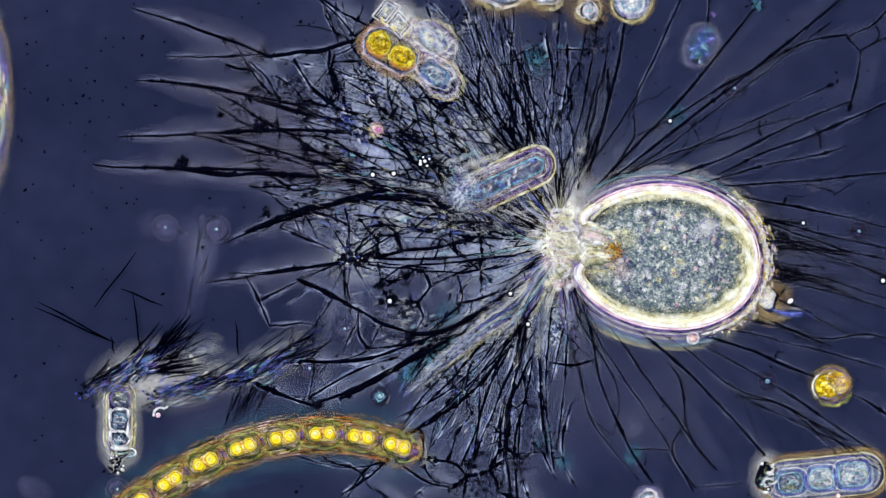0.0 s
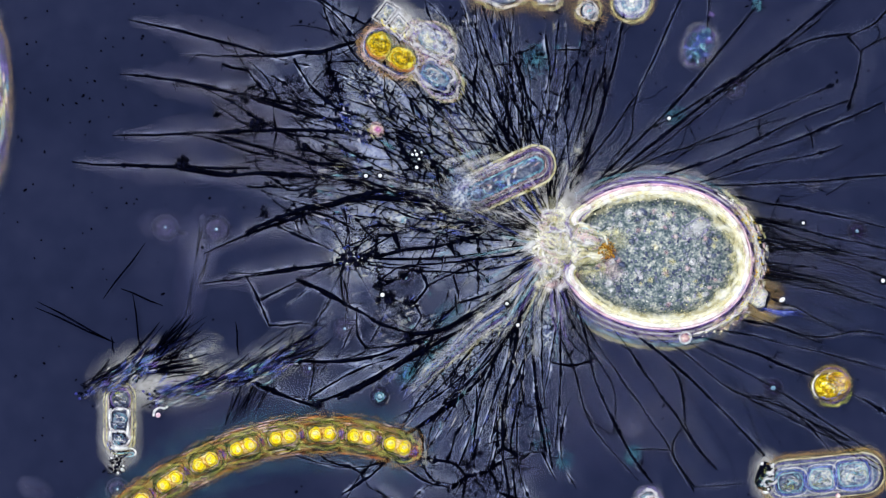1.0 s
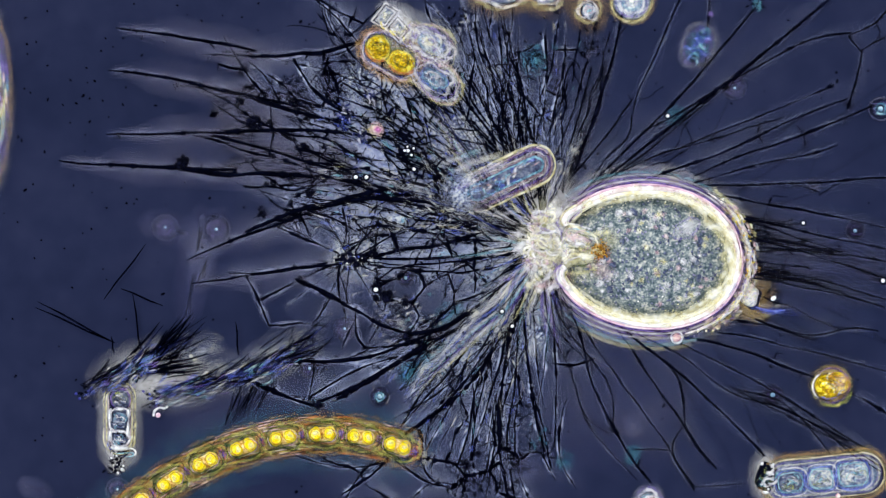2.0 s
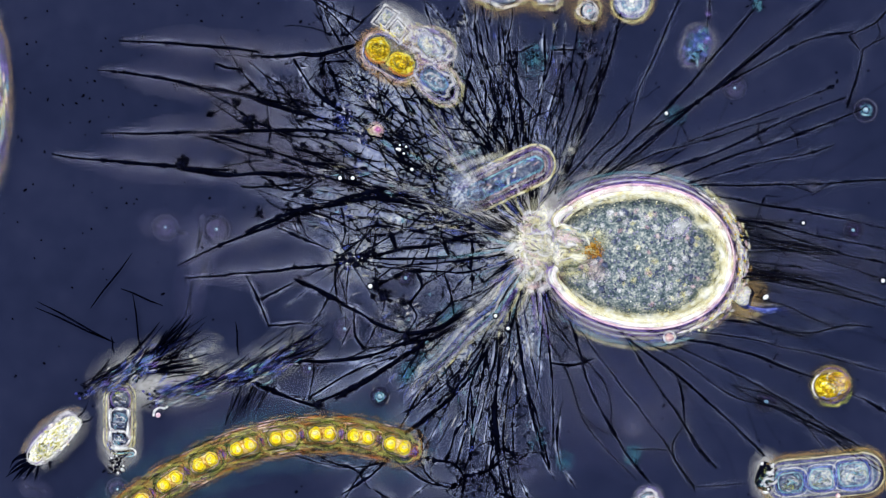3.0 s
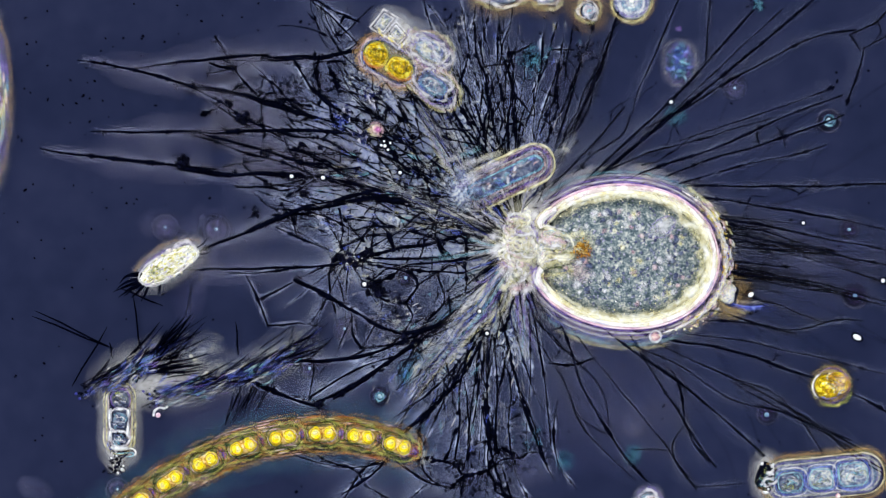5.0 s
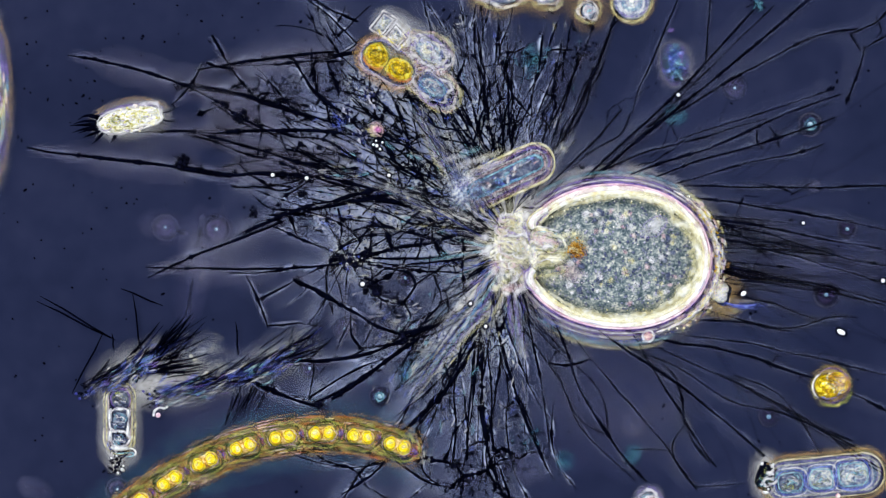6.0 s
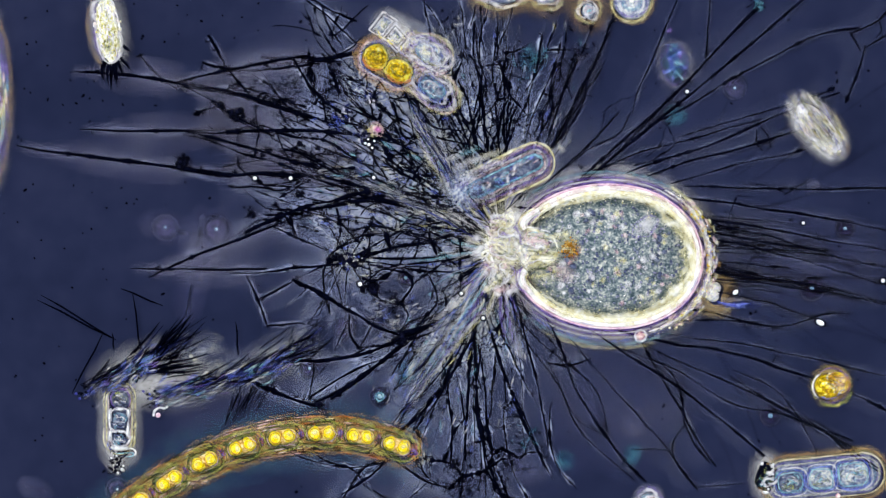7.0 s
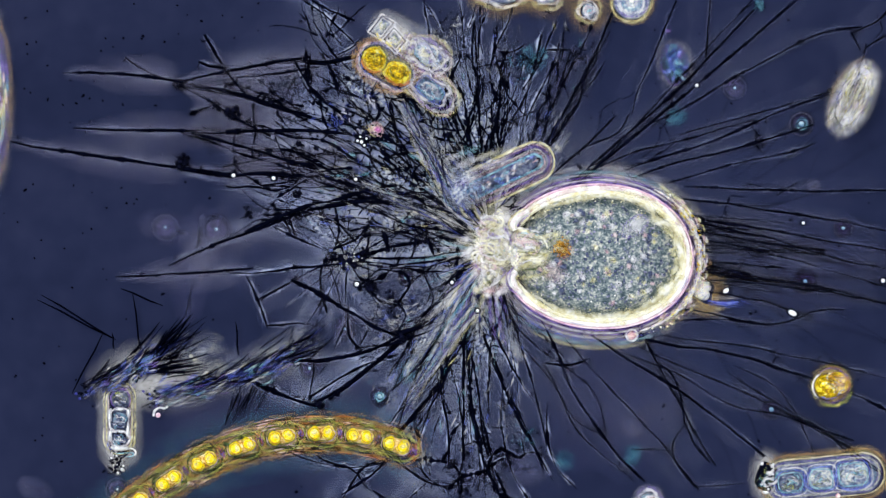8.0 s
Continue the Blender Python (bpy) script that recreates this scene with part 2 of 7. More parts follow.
def soft(pts, wide, z=10.0, closed=True, rag=.12, k=1.0):
    """A flat see-through line along points, often a painted colour fringe, wide thousandths across, thinning out to
    both sides.
    """
    p = np.asarray(pts, float)
    n = len(p)
    w = np.broadcast_to(np.asarray(wide, float), (n,))
    tan = np.roll(p, -1, 0) - np.roll(p, 1, 0) if closed else np.gradient(p, axis=0)
    tan /= np.maximum(np.linalg.norm(tan, axis=1, keepdims=True), 1e-9)
    nor = np.stack([-tan[:, 1], tan[:, 0]], 1)
    if rag and n > 20:
        r = np.random.RandomState(n + int(abs(p[0, 0]) * 7))
        box = np.ones(5) / 5
        w = w * (1 + rag * 1.6 * np.convolve(np.resize(r.normal(0, 1, n), n + 4), box, "valid"))
        p = p + nor * (rag * w * np.convolve(np.resize(r.normal(0, 1, n), n + 4), box, "valid"))[:, None]
    cols = np.array([-.5, -.3, -.12, .12, .3, .5])
    prof = np.array([0, .5, 1, 1, .5, 0.0])
    v = np.zeros((6, n, 3))
    for i in range(6):
        v[i, :, :2] = p + nor * (cols[i] * w)[:, None]
        v[i, :, 2] = z + .4 * prof[i]
    f = [(i * n + j, i * n + (j + 1) % n, (i + 1) * n + (j + 1) % n, (i + 1) * n + j) for i in range(5) for j in range(n if closed else n - 1)]
    d = np.outer(prof, np.broadcast_to(np.asarray(k, float), (n,))).ravel()
    if not closed:
        d = d * np.tile(np.minimum(1, np.minimum(np.arange(n), np.arange(n)[::-1]) / max(2, n * .12)), 6)
    return v.reshape(-1, 3), f, d


def ball(x, y, z, r, rz=None, sides=8, rings=5, rough=0.0, rng=None, rx=None, turn=0.0):
    rx, rz = rx or r, rz or r
    v, f = [[x, y, z - rz]], []
    ct, st = math.cos(turn), math.sin(turn)
    for i in range(1, rings):
        a = math.pi * i / rings
        for k in range(sides):
            b = 2 * math.pi * k / sides
            q = 1 + (rng.uniform(-rough, rough) if rough else 0)
            px, py = rx * math.sin(a) * math.cos(b) * q, r * math.sin(a) * math.sin(b) * q
            v.append([x + px * ct - py * st, y + px * st + py * ct, z - rz * math.cos(a) * q])
    v.append([x, y, z + rz])
    top = len(v) - 1
    for k in range(sides):
        l = (k + 1) % sides
        f.append((0, 1 + l, 1 + k))
        f.append((top, top - sides + k, top - sides + l))
        for i in range(rings - 2):
            a0 = 1 + i * sides
            f.append((a0 + k, a0 + l, a0 + sides + l, a0 + sides + k))
    return v, f


def oval(cx, cy, rx, ry, turn=0.0, n=40, wob=0.0, seed=0, square=2.0):
    """A closed outline: an oval, or with square above 2 a rounded rod; wob: unevenness."""
    a = np.arange(n) * 2 * np.pi / n
    c, s = np.cos(a), np.sin(a)
    k = 2.0 / square
    x, y = rx * np.sign(c) * np.abs(c) ** k, ry * np.sign(s) * np.abs(s) ** k
    if wob:
        rng = np.random.RandomState(seed)
        w = sum(rng.uniform(-1, 1) * np.sin(j * a + rng.uniform(0, 6.3)) for j in (2, 3, 4, 5)) * wob / 2
        x, y = x * (1 + w), y * (1 + w)
    ct, st = math.cos(turn), math.sin(turn)
    return np.column_stack([cx + x * ct - y * st, cy + x * st + y * ct])


def rod(cx, cy, half, r, turn=0.0, n=14):
    """A closed outline: a rod with round ends, half its straight length and radius."""
    a = np.linspace(-np.pi / 2, np.pi / 2, n)
    m = max(2, int(half / 6))
    s = np.linspace(half, -half, m + 2)[1:-1]
    p = np.concatenate([np.column_stack([half + r * np.cos(a), r * np.sin(a)]), np.column_stack([s, np.full(m, r)]),
                        np.column_stack([-half - r * np.cos(a), -r * np.sin(a)]), np.column_stack([-s, np.full(m, -r)])])
    ct, st = math.cos(turn), math.sin(turn)
    return np.column_stack([cx + p[:, 0] * ct - p[:, 1] * st, cy + p[:, 0] * st + p[:, 1] * ct])


def faint(geo, k):
    """The same gel with k times its density."""
    return geo[0], geo[1], np.asarray(geo[2]) * k


def thing(name, x, y, label, category, group="", z=0.0):
    ob = new(name)
    ob.empty_display_size = 0.02
    ob.matrix_basis = Matrix.Translation(at(x, y, z))
    return tagged(ob, label, category, group)


def part(name, shape, mat, parent, label=""):
    """Links a shape as one mesh under a thing or under a part."""
    ob = new(name, shape.mesh(name, mat) if isinstance(shape, Shape) else shape)
    ob.parent = parent
    return tagged(ob, label)


def S(*geo):
    return Shape().add(*geo)


def swirls(name, parent, x, y, rx, ry, turn, z, mats, n, seed, wide=4.5, k=.9):
    """Blurred curled folds inside an oval, one mesh for each of the looks."""
    r = np.random.RandomState(seed)
    ct, st = math.cos(turn), math.sin(turn)
    for q, mat in enumerate(mats):
        sh = Shape()
        for i in range(n):
            a, d = r.uniform(0, 6.28), r.uniform(0, .8) ** .6
            rr, a0 = r.uniform(.2, .5) * min(rx, ry), r.uniform(0, 6.28)
            aa = np.linspace(a0, a0 + r.uniform(1.2, 3.4), 9)
            u = (rx - rr * .7) * d * math.cos(a) + rr * 1.2 * np.cos(aa)
            v = (ry - rr * .7) * d * math.sin(a) + rr * .8 * np.sin(aa)
            sh.add(*soft(np.column_stack([x + u * ct - v * st, y + u * st + v * ct]), wide * r.uniform(.6, 1.3), z + q * 1.2 + r.uniform(0, 1), False, 0, k * r.uniform(.6, 1)))
        tagged(part(name, sh, mat, parent), kind="stuff")


MOVES = []          # (object, rows) for motions()


def drift(ob, rows, turn=True):
    """Rows of seconds, x, y and degrees in the plan for a thing that moves."""
    z = ob.matrix_basis.translation.z
    MOVES.append((ob, [(r[0], Matrix.Translation(at(r[1], r[2], z)) @ pose(0, 0, 0, 0, 0, r[3] if len(r) > 3 else 0)) for r in rows]))


# ---- the slide under the water ----
g = Shape()
nx, ny = 60, 40
gx, gy = np.meshgrid(np.linspace(-2600, 2600, nx), np.linspace(-2000, 2000, ny))
gz = 0.25 * np.sin(gx / 170) * np.cos(gy / 130) - 0.5
g.add(np.column_stack([gx.ravel(), gy.ravel(), gz.ravel()]),
      [(j * nx + i, j * nx + i + 1, (j + 1) * nx + i + 1, (j + 1) * nx + i) for j in range(ny - 1) for i in range(nx - 1)])
g.add([(-2600, -2000, -60), (2600, -2000, -60), (2600, 2000, -60), (-2600, 2000, -60)], [(3, 2, 1, 0)])
for x0_, y0_, x1_, y1_ in ((-2600, -2000, 2600, -2000), (2600, -2000, 2600, 2000), (2600, 2000, -2600, 2000), (-2600, 2000, -2600, -2000)):
    g.add([(x0_, y0_, -.6), (x1_, y1_, -.6), (x1_, y1_, -60), (x0_, y0_, -60)], [(3, 2, 1, 0)])
ground = new("ground", g.mesh("ground", SLIDE))
tagged(ground, "dark blue glass slide under a thin film of water", "slide", kind="structure")

# ---- the amoeba: body with shell, mouth and granules ----
amoeba = thing("amoeba", 784, 441, "shelled amoeba with a cream-walled egg body and a wide dark net", "amoeba")
BX, BY = 1182.0, 455.0
OX, OY = BX - 784, BY - 441


def egg(u, grow=0.0):
    """The outline of the shell round its middle, u from the rear (0) round to the mouth (pi)."""
    c, s = np.cos(u), np.sin(u)
    x = np.where(c > 0, 157 + grow, 171 + grow) * np.sign(c) * np.abs(c) ** .96
    return np.column_stack([x, -(124 + grow) * np.sign(s) * np.abs(s) ** .96 + 0.05 * x])


full = np.linspace(0, 2 * np.pi, 120, endpoint=False)
body = part("body", S(*dome(egg(full, -16), 62, 16, 2, 1.2, 3)), CYTO, amoeba, "grey granular cytoplasm inside the shell")
body.matrix_basis = Matrix.Translation((OX / 1000, -OY / 1000, 0))


def lip_line(grow, n=130):
    """The wall's line: from the upper lip, round the rear, to the lower lip."""
    return egg(np.linspace(np.pi - .56, -np.pi + .34, n), grow)


def ends(n, w, tip=0.35, m=16):
    k = np.ones(n)
    k[:m], k[-m:] = np.linspace(tip, 1, m), np.linspace(1, tip, m)
    return k * w


def bank(pts, wid, top, base=0.0):
    """An upright wall along points in the plan: steep flanks and a flat, softly rounded crest."""
    p = np.asarray(pts, float)
    n = len(p)
    w, h = np.broadcast_to(np.asarray(wid, float), (n,)), np.broadcast_to(np.asarray(top, float), (n,))
    tan = np.gradient(p, axis=0)
    tan /= np.maximum(np.linalg.norm(tan, axis=1, keepdims=True), 1e-9)
    nor = np.stack([-tan[:, 1], tan[:, 0]], 1)
    prof = ((-1.05, 0), (-1, .82), (-.72, .96), (0, 1), (.72, .96), (1, .82), (1.05, 0))
    v = np.concatenate([np.column_stack([p + nor * (a * w)[:, None], base + (h - base) * b]) for a, b in prof])
    m = len(prof)
    f = [(k * n + i, k * n + i + 1, (k + 1) * n + i + 1, (k + 1) * n + i) for k in range(m - 1) for i in range(n - 1)]
    f += [tuple(k * n for k in range(m)), tuple(k * n + n - 1 for k in range(m - 1, -1, -1))]
    return v, f


rng = np.random.RandomState(5)
wob = np.convolve(rng.normal(0, 1, 260 + 16), np.ones(17) / 17, "valid")
for nm, grow, w, h, mat, lab in (("inner_wall", -10.5, 4.8, 50, CREAM, "cream inner shell wall"), ("shell_wall", -3.2, 5, 52, WHITE, "bright white shell wall"),
                                 ("outer_wall", 3.0, 2.2, 50, ROSE, "rosy outer shell wall")):
    ln = lip_line(grow, 260)
    part(nm, S(*bank(ln, ends(260, w, .5) * (1 + .45 * wob), ends(260, h, .9))), mat, body, lab)
part("inner_fringe", S(*soft(lip_line(-18), 16, 58, False, .35, .85)), EDGE_C, body, "soft yellow inner edge")
part("inner_fringe", S(*soft(egg(np.linspace(.75, -.95, 60), -24), 20, 57, False, .3, .6)), EDGE_Y, body, "soft yellow inner edge at the rear")
# interference fringes round the shell, painted as soft coloured lines
for a0, a1, grow, wd, z, mat, k, lab in ((2.8, -2.95, 7, 6, 30, EDGE_V, 1.0, "violet fringe line"), (2.75, -2.85, 11.5, 5, 26, EDGE_W, .8, "pale fringe line"), (2.7, -2.8, 16, 5, 22, EDGE_V, .8, "faint violet line"),
                                         (2.6, -2.7, 20.5, 5, 18, EDGE_W, .4, "faint pale line"), (2.55, .5, 26, 7, 14, EDGE_A, .45, "faint aqua line"), (-.9, -2.6, 25, 7, 14, EDGE_I, .5, "faint indigo line"),
                                         (-1.0, -2.5, 31, 8, 12, EDGE_A, .4, "faint aqua line"), (2.3, .9, 34, 12, 8, EDGE_W, .18, "faint pale line"), (.95, .45, 27, 12, 16, EDGE_Y, .6, "yellow outer line"), (-1.2, -2.3, 38, 9, 8, EDGE_Y, .35, "faint yellow line"),
                                         # the gap's darkness painted as a dark strip
                                         (.9, -.85, 8, 6, 54, SHADE, .9, "dark strip laid behind the shell")):
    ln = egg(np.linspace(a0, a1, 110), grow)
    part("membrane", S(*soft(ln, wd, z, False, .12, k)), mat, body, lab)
# the shell's outer halo light, painted as a thinning skirt
part("mucus_coat", S(*skirt(egg(full, 8), 0, 40, 5, 1, 8, .9)), COAT, body, "pale bluish optical halo round the shell")


def grains(name, mat, n, place, sizes, label, parent, sides=6):
    """Many small uneven grains of one look, too small to pick apart."""
    sh = Shape()
    for i in range(n):
        x, y, z = place()
        sh.add(*ball(x, y, z, rng.choice(sizes), sides=sides, rings=4, rough=.2, rng=rng))
    return tagged(part(name, sh, mat, parent, label), kind="stuff")


def inside():
    a, r = rng.uniform(0, 6.28), rng.uniform(0, 1) ** .5
    q = egg(np.array([a]), -24)[0] * r
    return q[0], q[1], 3 + 61 * math.sqrt(1 - min(.97, (r * .95) ** 2))


grains("granule_mass", FLECK, 300, inside, [1.1, 1.5, 2, 2.6], "fine grey granules", body)
grains("granule_mass", WHITE, 26, inside, [.9, 1.3, 1.8], "fine white granules", body)
grains("vacuole_mass", BLUECELL, 420, inside, [1.5, 2.2, 3.2], "fine dark bluish vacuoles", body)
for mat, cnt in ((EDGE_W, 34), (EDGE_R, 16), (EDGE_Y, 20), (BLUECELL, 12)):
    blotch = Shape()
    for i in range(cnt):
        x, y, z = inside()
        if mat is BLUECELL:
            blotch.add(*ball(x * .8, y * .8, 60, 5, 8, 10, 5, .3, rng, rng.uniform(4, 9), rng.uniform(0, 3)))
        else:
            blotch.add(*skirt(oval(x * .86, y * .86, 4, 3.4, i, 16, .4, i), -2.5, rng.uniform(1, 5), 67 + i * .2, 67 + i * .2, 5, 1.2, True))
    tagged(part("cytoplasm_blotch", blotch, mat, body, "soft blotches in the cytoplasm"), kind="stuff")


def along(u0, u1, o0, o1, z0, z1):
    u, k = rng.uniform(u0, u1), rng.uniform(0, 1) ** 1.6
    q = egg(np.array([u]), o0 + (o1 - o0) * k)[0]
    return q[0], q[1], rng.uniform(z0, z1)


grains("wall_crust", CREAM, 90, lambda: along(-2.8, 2.8, -15, -30, 42, 55), [.9, 1.2, 1.7], "cream grains along the wall", body)
grains("wall_crust", SUN_FIBRE, 60, lambda: along(-2.8, 2.8, -18, -36, 42, 56), [.9, 1.2, 1.6], "yellowish grains along the wall", body)
for mat, cnt, o0, o1, wd in ((EDGE_Y, 46, -18, 2, 9), (EDGE_R, 40, -8, 9, 7), (EDGE_V, 22, -4, 10, 5), (EDGE_Y, 50, 8, 34, 8), (EDGE_R, 40, 8, 30, 7), (EDGE_W, 40, 8, 34, 6), (EDGE_V, 30, 10, 30, 5), (EDGE_B, 24, 12, 34, 7), (EDGE_L, 24, 10, 26, 6)):
    sh = Shape()
    for i in range(cnt):
        u = rng.uniform(-2.7, 2.7) if o1 < 20 else rng.uniform(-1.0, .75)
        sp = rng.uniform(.03, .16) if o1 < 20 else rng.uniform(.015, .06)
        o_ = rng.uniform(o0, o1)
        sh.add(*soft(egg(np.linspace(u - sp, u + sp, 9), o_), wd * rng.uniform(.5, 1.3), 57 if o1 < 20 else 44, False, 0, rng.uniform(.3, .8)))
    tagged(part("wall_tint", sh, mat, body, "soft coloured streaks along the wall"), kind="stuff")
ln = egg(np.linspace(.95, -1.25, 60), 17)
part("rear_coat", S(*tube(ln, ends(60, 5, .2) * (1 + .3 * rng.normal(0, 1, 60)), ends(60, 14, .3), 8, 26)), FROTH, body, "grainy cream coat at the rear")
grains("rear_crust", CREAM, 70, lambda: along(-1.3, .8, 12, 30, 14, 28), [.9, 1.4, 2], "cream grains stuck to the rear", body)
grains("rear_crust", GOLD, 40, lambda: along(-.25, .55, 12, 26, 36, 42), [.9, 1.3, 1.8], "amber grains stuck to the rear", body)
grains("rear_crust", VIOLET, 16, lambda: along(-1.3, .8, 10, 28, 34, 40), [1, 1.6, 2.2], "violet grains stuck to the rear", body)
part("rear_plug", S(*dome(oval(167, 66, 27, 20, .5, 50, .25, 9), 20, 10, 0, 2.2, 4)), FROTH, body, "pale grainy plug at the rear of the shell")
part("plug_halo", S(*skirt(oval(172, 70, 30, 26, .5, 50, .25, 9), -4, 26, 8, 1, 6, 1)), AMBERGEL, body)
tail = part("tail", S(*tube([(182, 92), (198, 98), (215, 101), (236, 99)], [1, 2.2, 2.4, 1], None, 8, 10)), INDIGO, body, "indigo thread trailing from the shell")
part("tail_rim", S(*soft([(172, 88), (190, 97), (215, 102), (240, 101), (262, 108)], 15, 16, False, 0, .8)), EDGE_I, tail)
part("tail_rim", S(*soft([(180, 86), (200, 90), (222, 92), (244, 92)], 8, 17, False, 0, .55)), EDGE_W, tail)
part("tail_rim", S(*soft([(176, 98), (200, 108), (222, 110)], 8, 17, False, 0, .5)), EDGE_Y, tail)
part("tail_bead", S(*ball(216, 78, 14, 4.2, 4, 8, 5, rx=6, turn=-.6)), GLINT, tail)
bub = part("bubble", S(*ball(43, 143, 14, 9, 12, 14, 8)), PINK, body, "small pale round droplet on the shell")
part("rim", S(*soft(oval(43, 143, 10, 10, 0, 24), 6, 30)), EDGE_W, bub)
part("pale_vacuole", S(*faint(skirt(oval(64, -50, 20, 10, -.5, 36, .12, 4), -6, 9, 69, 68, 6, 1, True), .55)), EDGE_W, body, "pale soft vacuole")
part("pale_vacuole", S(*soft(oval(62, -48, 26, 15, -.5, 36, .1, 4), 5, 70, True, .3, .4)), EDGE_V, body)
# the mouth: mottled gullet, two lips that curl inwards, and the food between them
gullet = part("gullet", S(*dome(oval(-136, -24, 34, 36, .35, 60, .12, 12), 60, 14, 0, 1.0, 8)), FROTH, body, "mottled cream gullet between the lips")
swirls("gullet_fold", gullet, -132, -24, 34, 32, .3, 63, (EDGE_O, EDGE_W, EDGE_Y, EDGE_R, SHADE), 6, 3, 5, .8)


def curl(pts, wide, n=30):
    """A smooth line through a few turns, with its widths."""
    u = np.linspace(0, len(pts) - 1, n)
    return np.column_stack([smooth_curve([(k, p[c]) for k, p in enumerate(pts)], u) for c in (0, 1)]), np.interp(np.linspace(0, 1, n), np.linspace(0, 1, len(wide)), wide)


def smooth_curve(via, x):
    """A smooth line over x through a few turning points (x, y)."""
    vx, vy = np.array([v[0] for v in via]), np.array([v[1] for v in via])
    fine = np.interp(x, vx, vy)
    if len(x) < 8:
        return fine
    k = np.hanning(max(3, len(x) // 5 * 2 + 1) + 2)[1:-1]
    pad = len(k) // 2
    ext = np.concatenate([2 * fine[0] - fine[pad:0:-1], fine, 2 * fine[-1] - fine[-2:-pad - 2:-1]])
    return np.convolve(ext, k / k.sum(), "valid")


UPPER_LIP = [(-122, -90), (-142, -80), (-151, -68), (-147, -58)]
LOWER_LIP = [(-146, 54), (-160, 36), (-161, 22), (-152, 14)]
for pts, wd, top, mat, lab in ((UPPER_LIP, (5, 7, 7.5, 5), 64, WHITE, "bright curled upper lip of the shell"), (LOWER_LIP, (5, 7, 7.5, 5), 64, WHITE, "bright curled lower lip of the shell")):
    ln, w_ = curl(pts, wd)
    lip = part("lip", S(*bank(ln, w_, top)), mat, body, lab)
    for off, w2, m2, k2 in ((-1.25, 6, EDGE_V, .7), (.2, 5, EDGE_R, .6), (1.2, 6, EDGE_Y, .9), (-.4, 3, EDGE_O, .5)):
        tn = np.gradient(ln, axis=0)
        tn /= np.linalg.norm(tn, axis=1, keepdims=True)
        part("lip_line", S(*soft(ln + np.column_stack([-tn[:, 1], tn[:, 0]]) * (off * w_)[:, None], w2, top + 2, False, .2, k2)), m2, lip)
for pts, wd, k_, mat in (([(-152, -60), (-128, -54), (-106, -44), (-95, -32), (-92, -18)], 10, .85, EDGE_C), ([(-150, -62), (-124, -58), (-102, -50)], 5, .8, EDGE_W), ([(-154, -38), (-128, -36), (-102, -28)], 12, .7, EDGE_R), ([(-150, -48), (-126, -44), (-104, -36)], 4, .8, EDGE_O),
                         ([(-152, -28), (-126, -26), (-104, -20)], 8, .8, EDGE_W), ([(-152, -20), (-124, -17), (-104, -13)], 4, .8, EDGE_O), ([(-158, 6), (-146, -4), (-126, -9), (-96, -4)], 15, 1, EDGE_C), ([(-156, 10), (-142, 1), (-122, -3), (-98, -1)], 8, .9, EDGE_W),
                         ([(-140, 13), (-120, 14), (-98, 6)], 6, .9, EDGE_D), ([(-150, 26), (-122, 25), (-96, 14)], 9, .6, EDGE_Y), ([(-166, -66), (-160, -50), (-156, -30)], 6, .8, EDGE_V), ([(-166, 36), (-164, 14), (-152, 0), (-140, -12)], 5, .8, EDGE_V), ([(-146, -54), (-122, -50), (-104, -42)], 4, .6, EDGE_A)):
    ln, w_ = curl(pts, (wd, wd))
    part("gullet_fold", S(*soft(ln, w_, 67, False, .3, k_)), mat, gullet)
part("lip_haze", S(*skirt(oval(-122, -2, 32, 12, -.25, 40, .1, 5), -8, 8, 60, 58, 6, 1, True)), EDGE_Y, body, "pale yellow haze inside the lower lip")
for x, y, rx, ry, tn in ((-112, 22, 20, 8, -.2), (-86, 22, 16, 12, .4), (-78, -34, 18, 12, .5)):
    part("lip_haze", S(*faint(skirt(oval(x, y, rx, ry, tn, 36, .2, int(rx)), -6, 12, 66, 65, 6, 1, True), .4)), EDGE_R if rx == 16 else EDGE_Y, body, "warm haze round the food")
food_sh = Shape()
for i in range(170):
    food_sh.add(*ball(rng.normal(0, 6.5), rng.normal(0, 6.5), 60 + rng.uniform(0, 9), rng.uniform(.9, 2.3), sides=6, rings=4, rough=.3, rng=rng))
food = part("food_clump", food_sh, ORANGE, body, "amber food clump inside the mouth")
part("food_haze", S(*faint(skirt(oval(3, 6, 9, 12, .3, 30, .2, 5), -5, 9, 64, 62, 6, 1, True), .7)), EMBER, food, "amber haze round the food")
swirls("food_haze", food, 0, 0, 16, 14, 0, 72, (EDGE_B, EDGE_Y, SHADE), 5, 31, 5, .6)
FOOD = (-98, -12)
food.matrix_basis = Matrix.Translation((FOOD[0] / 1000, -FOOD[1] / 1000, 0))

# the frothy collar in front of the mouth
collar = part("collar", S(*dome(oval(-2, 0, 38, 82, .04, 90, .14, 4), 34, 18, 0, 1.0, 8)), FROTH, amoeba, "frothy white collar at the mouth")
collar.matrix_basis = Matrix.Translation(((992 - 784) / 1000, -(426 - 441) / 1000, 0))
part("collar_halo", S(*skirt(oval(-2, 0, 34, 80, .04, 60, .12, 4), -10, 62, 20, 6, 8, 1.0)), GLOWGEL, collar, "pale haze round the collar")
part("collar_haze", S(*faint(skirt(oval(2, 0, 24, 60, .04, 60, .14, 6), -14, 26, 48, 30, 8, 1.0, True), .55)), EDGE_C, collar, "milky gauze over the collar")


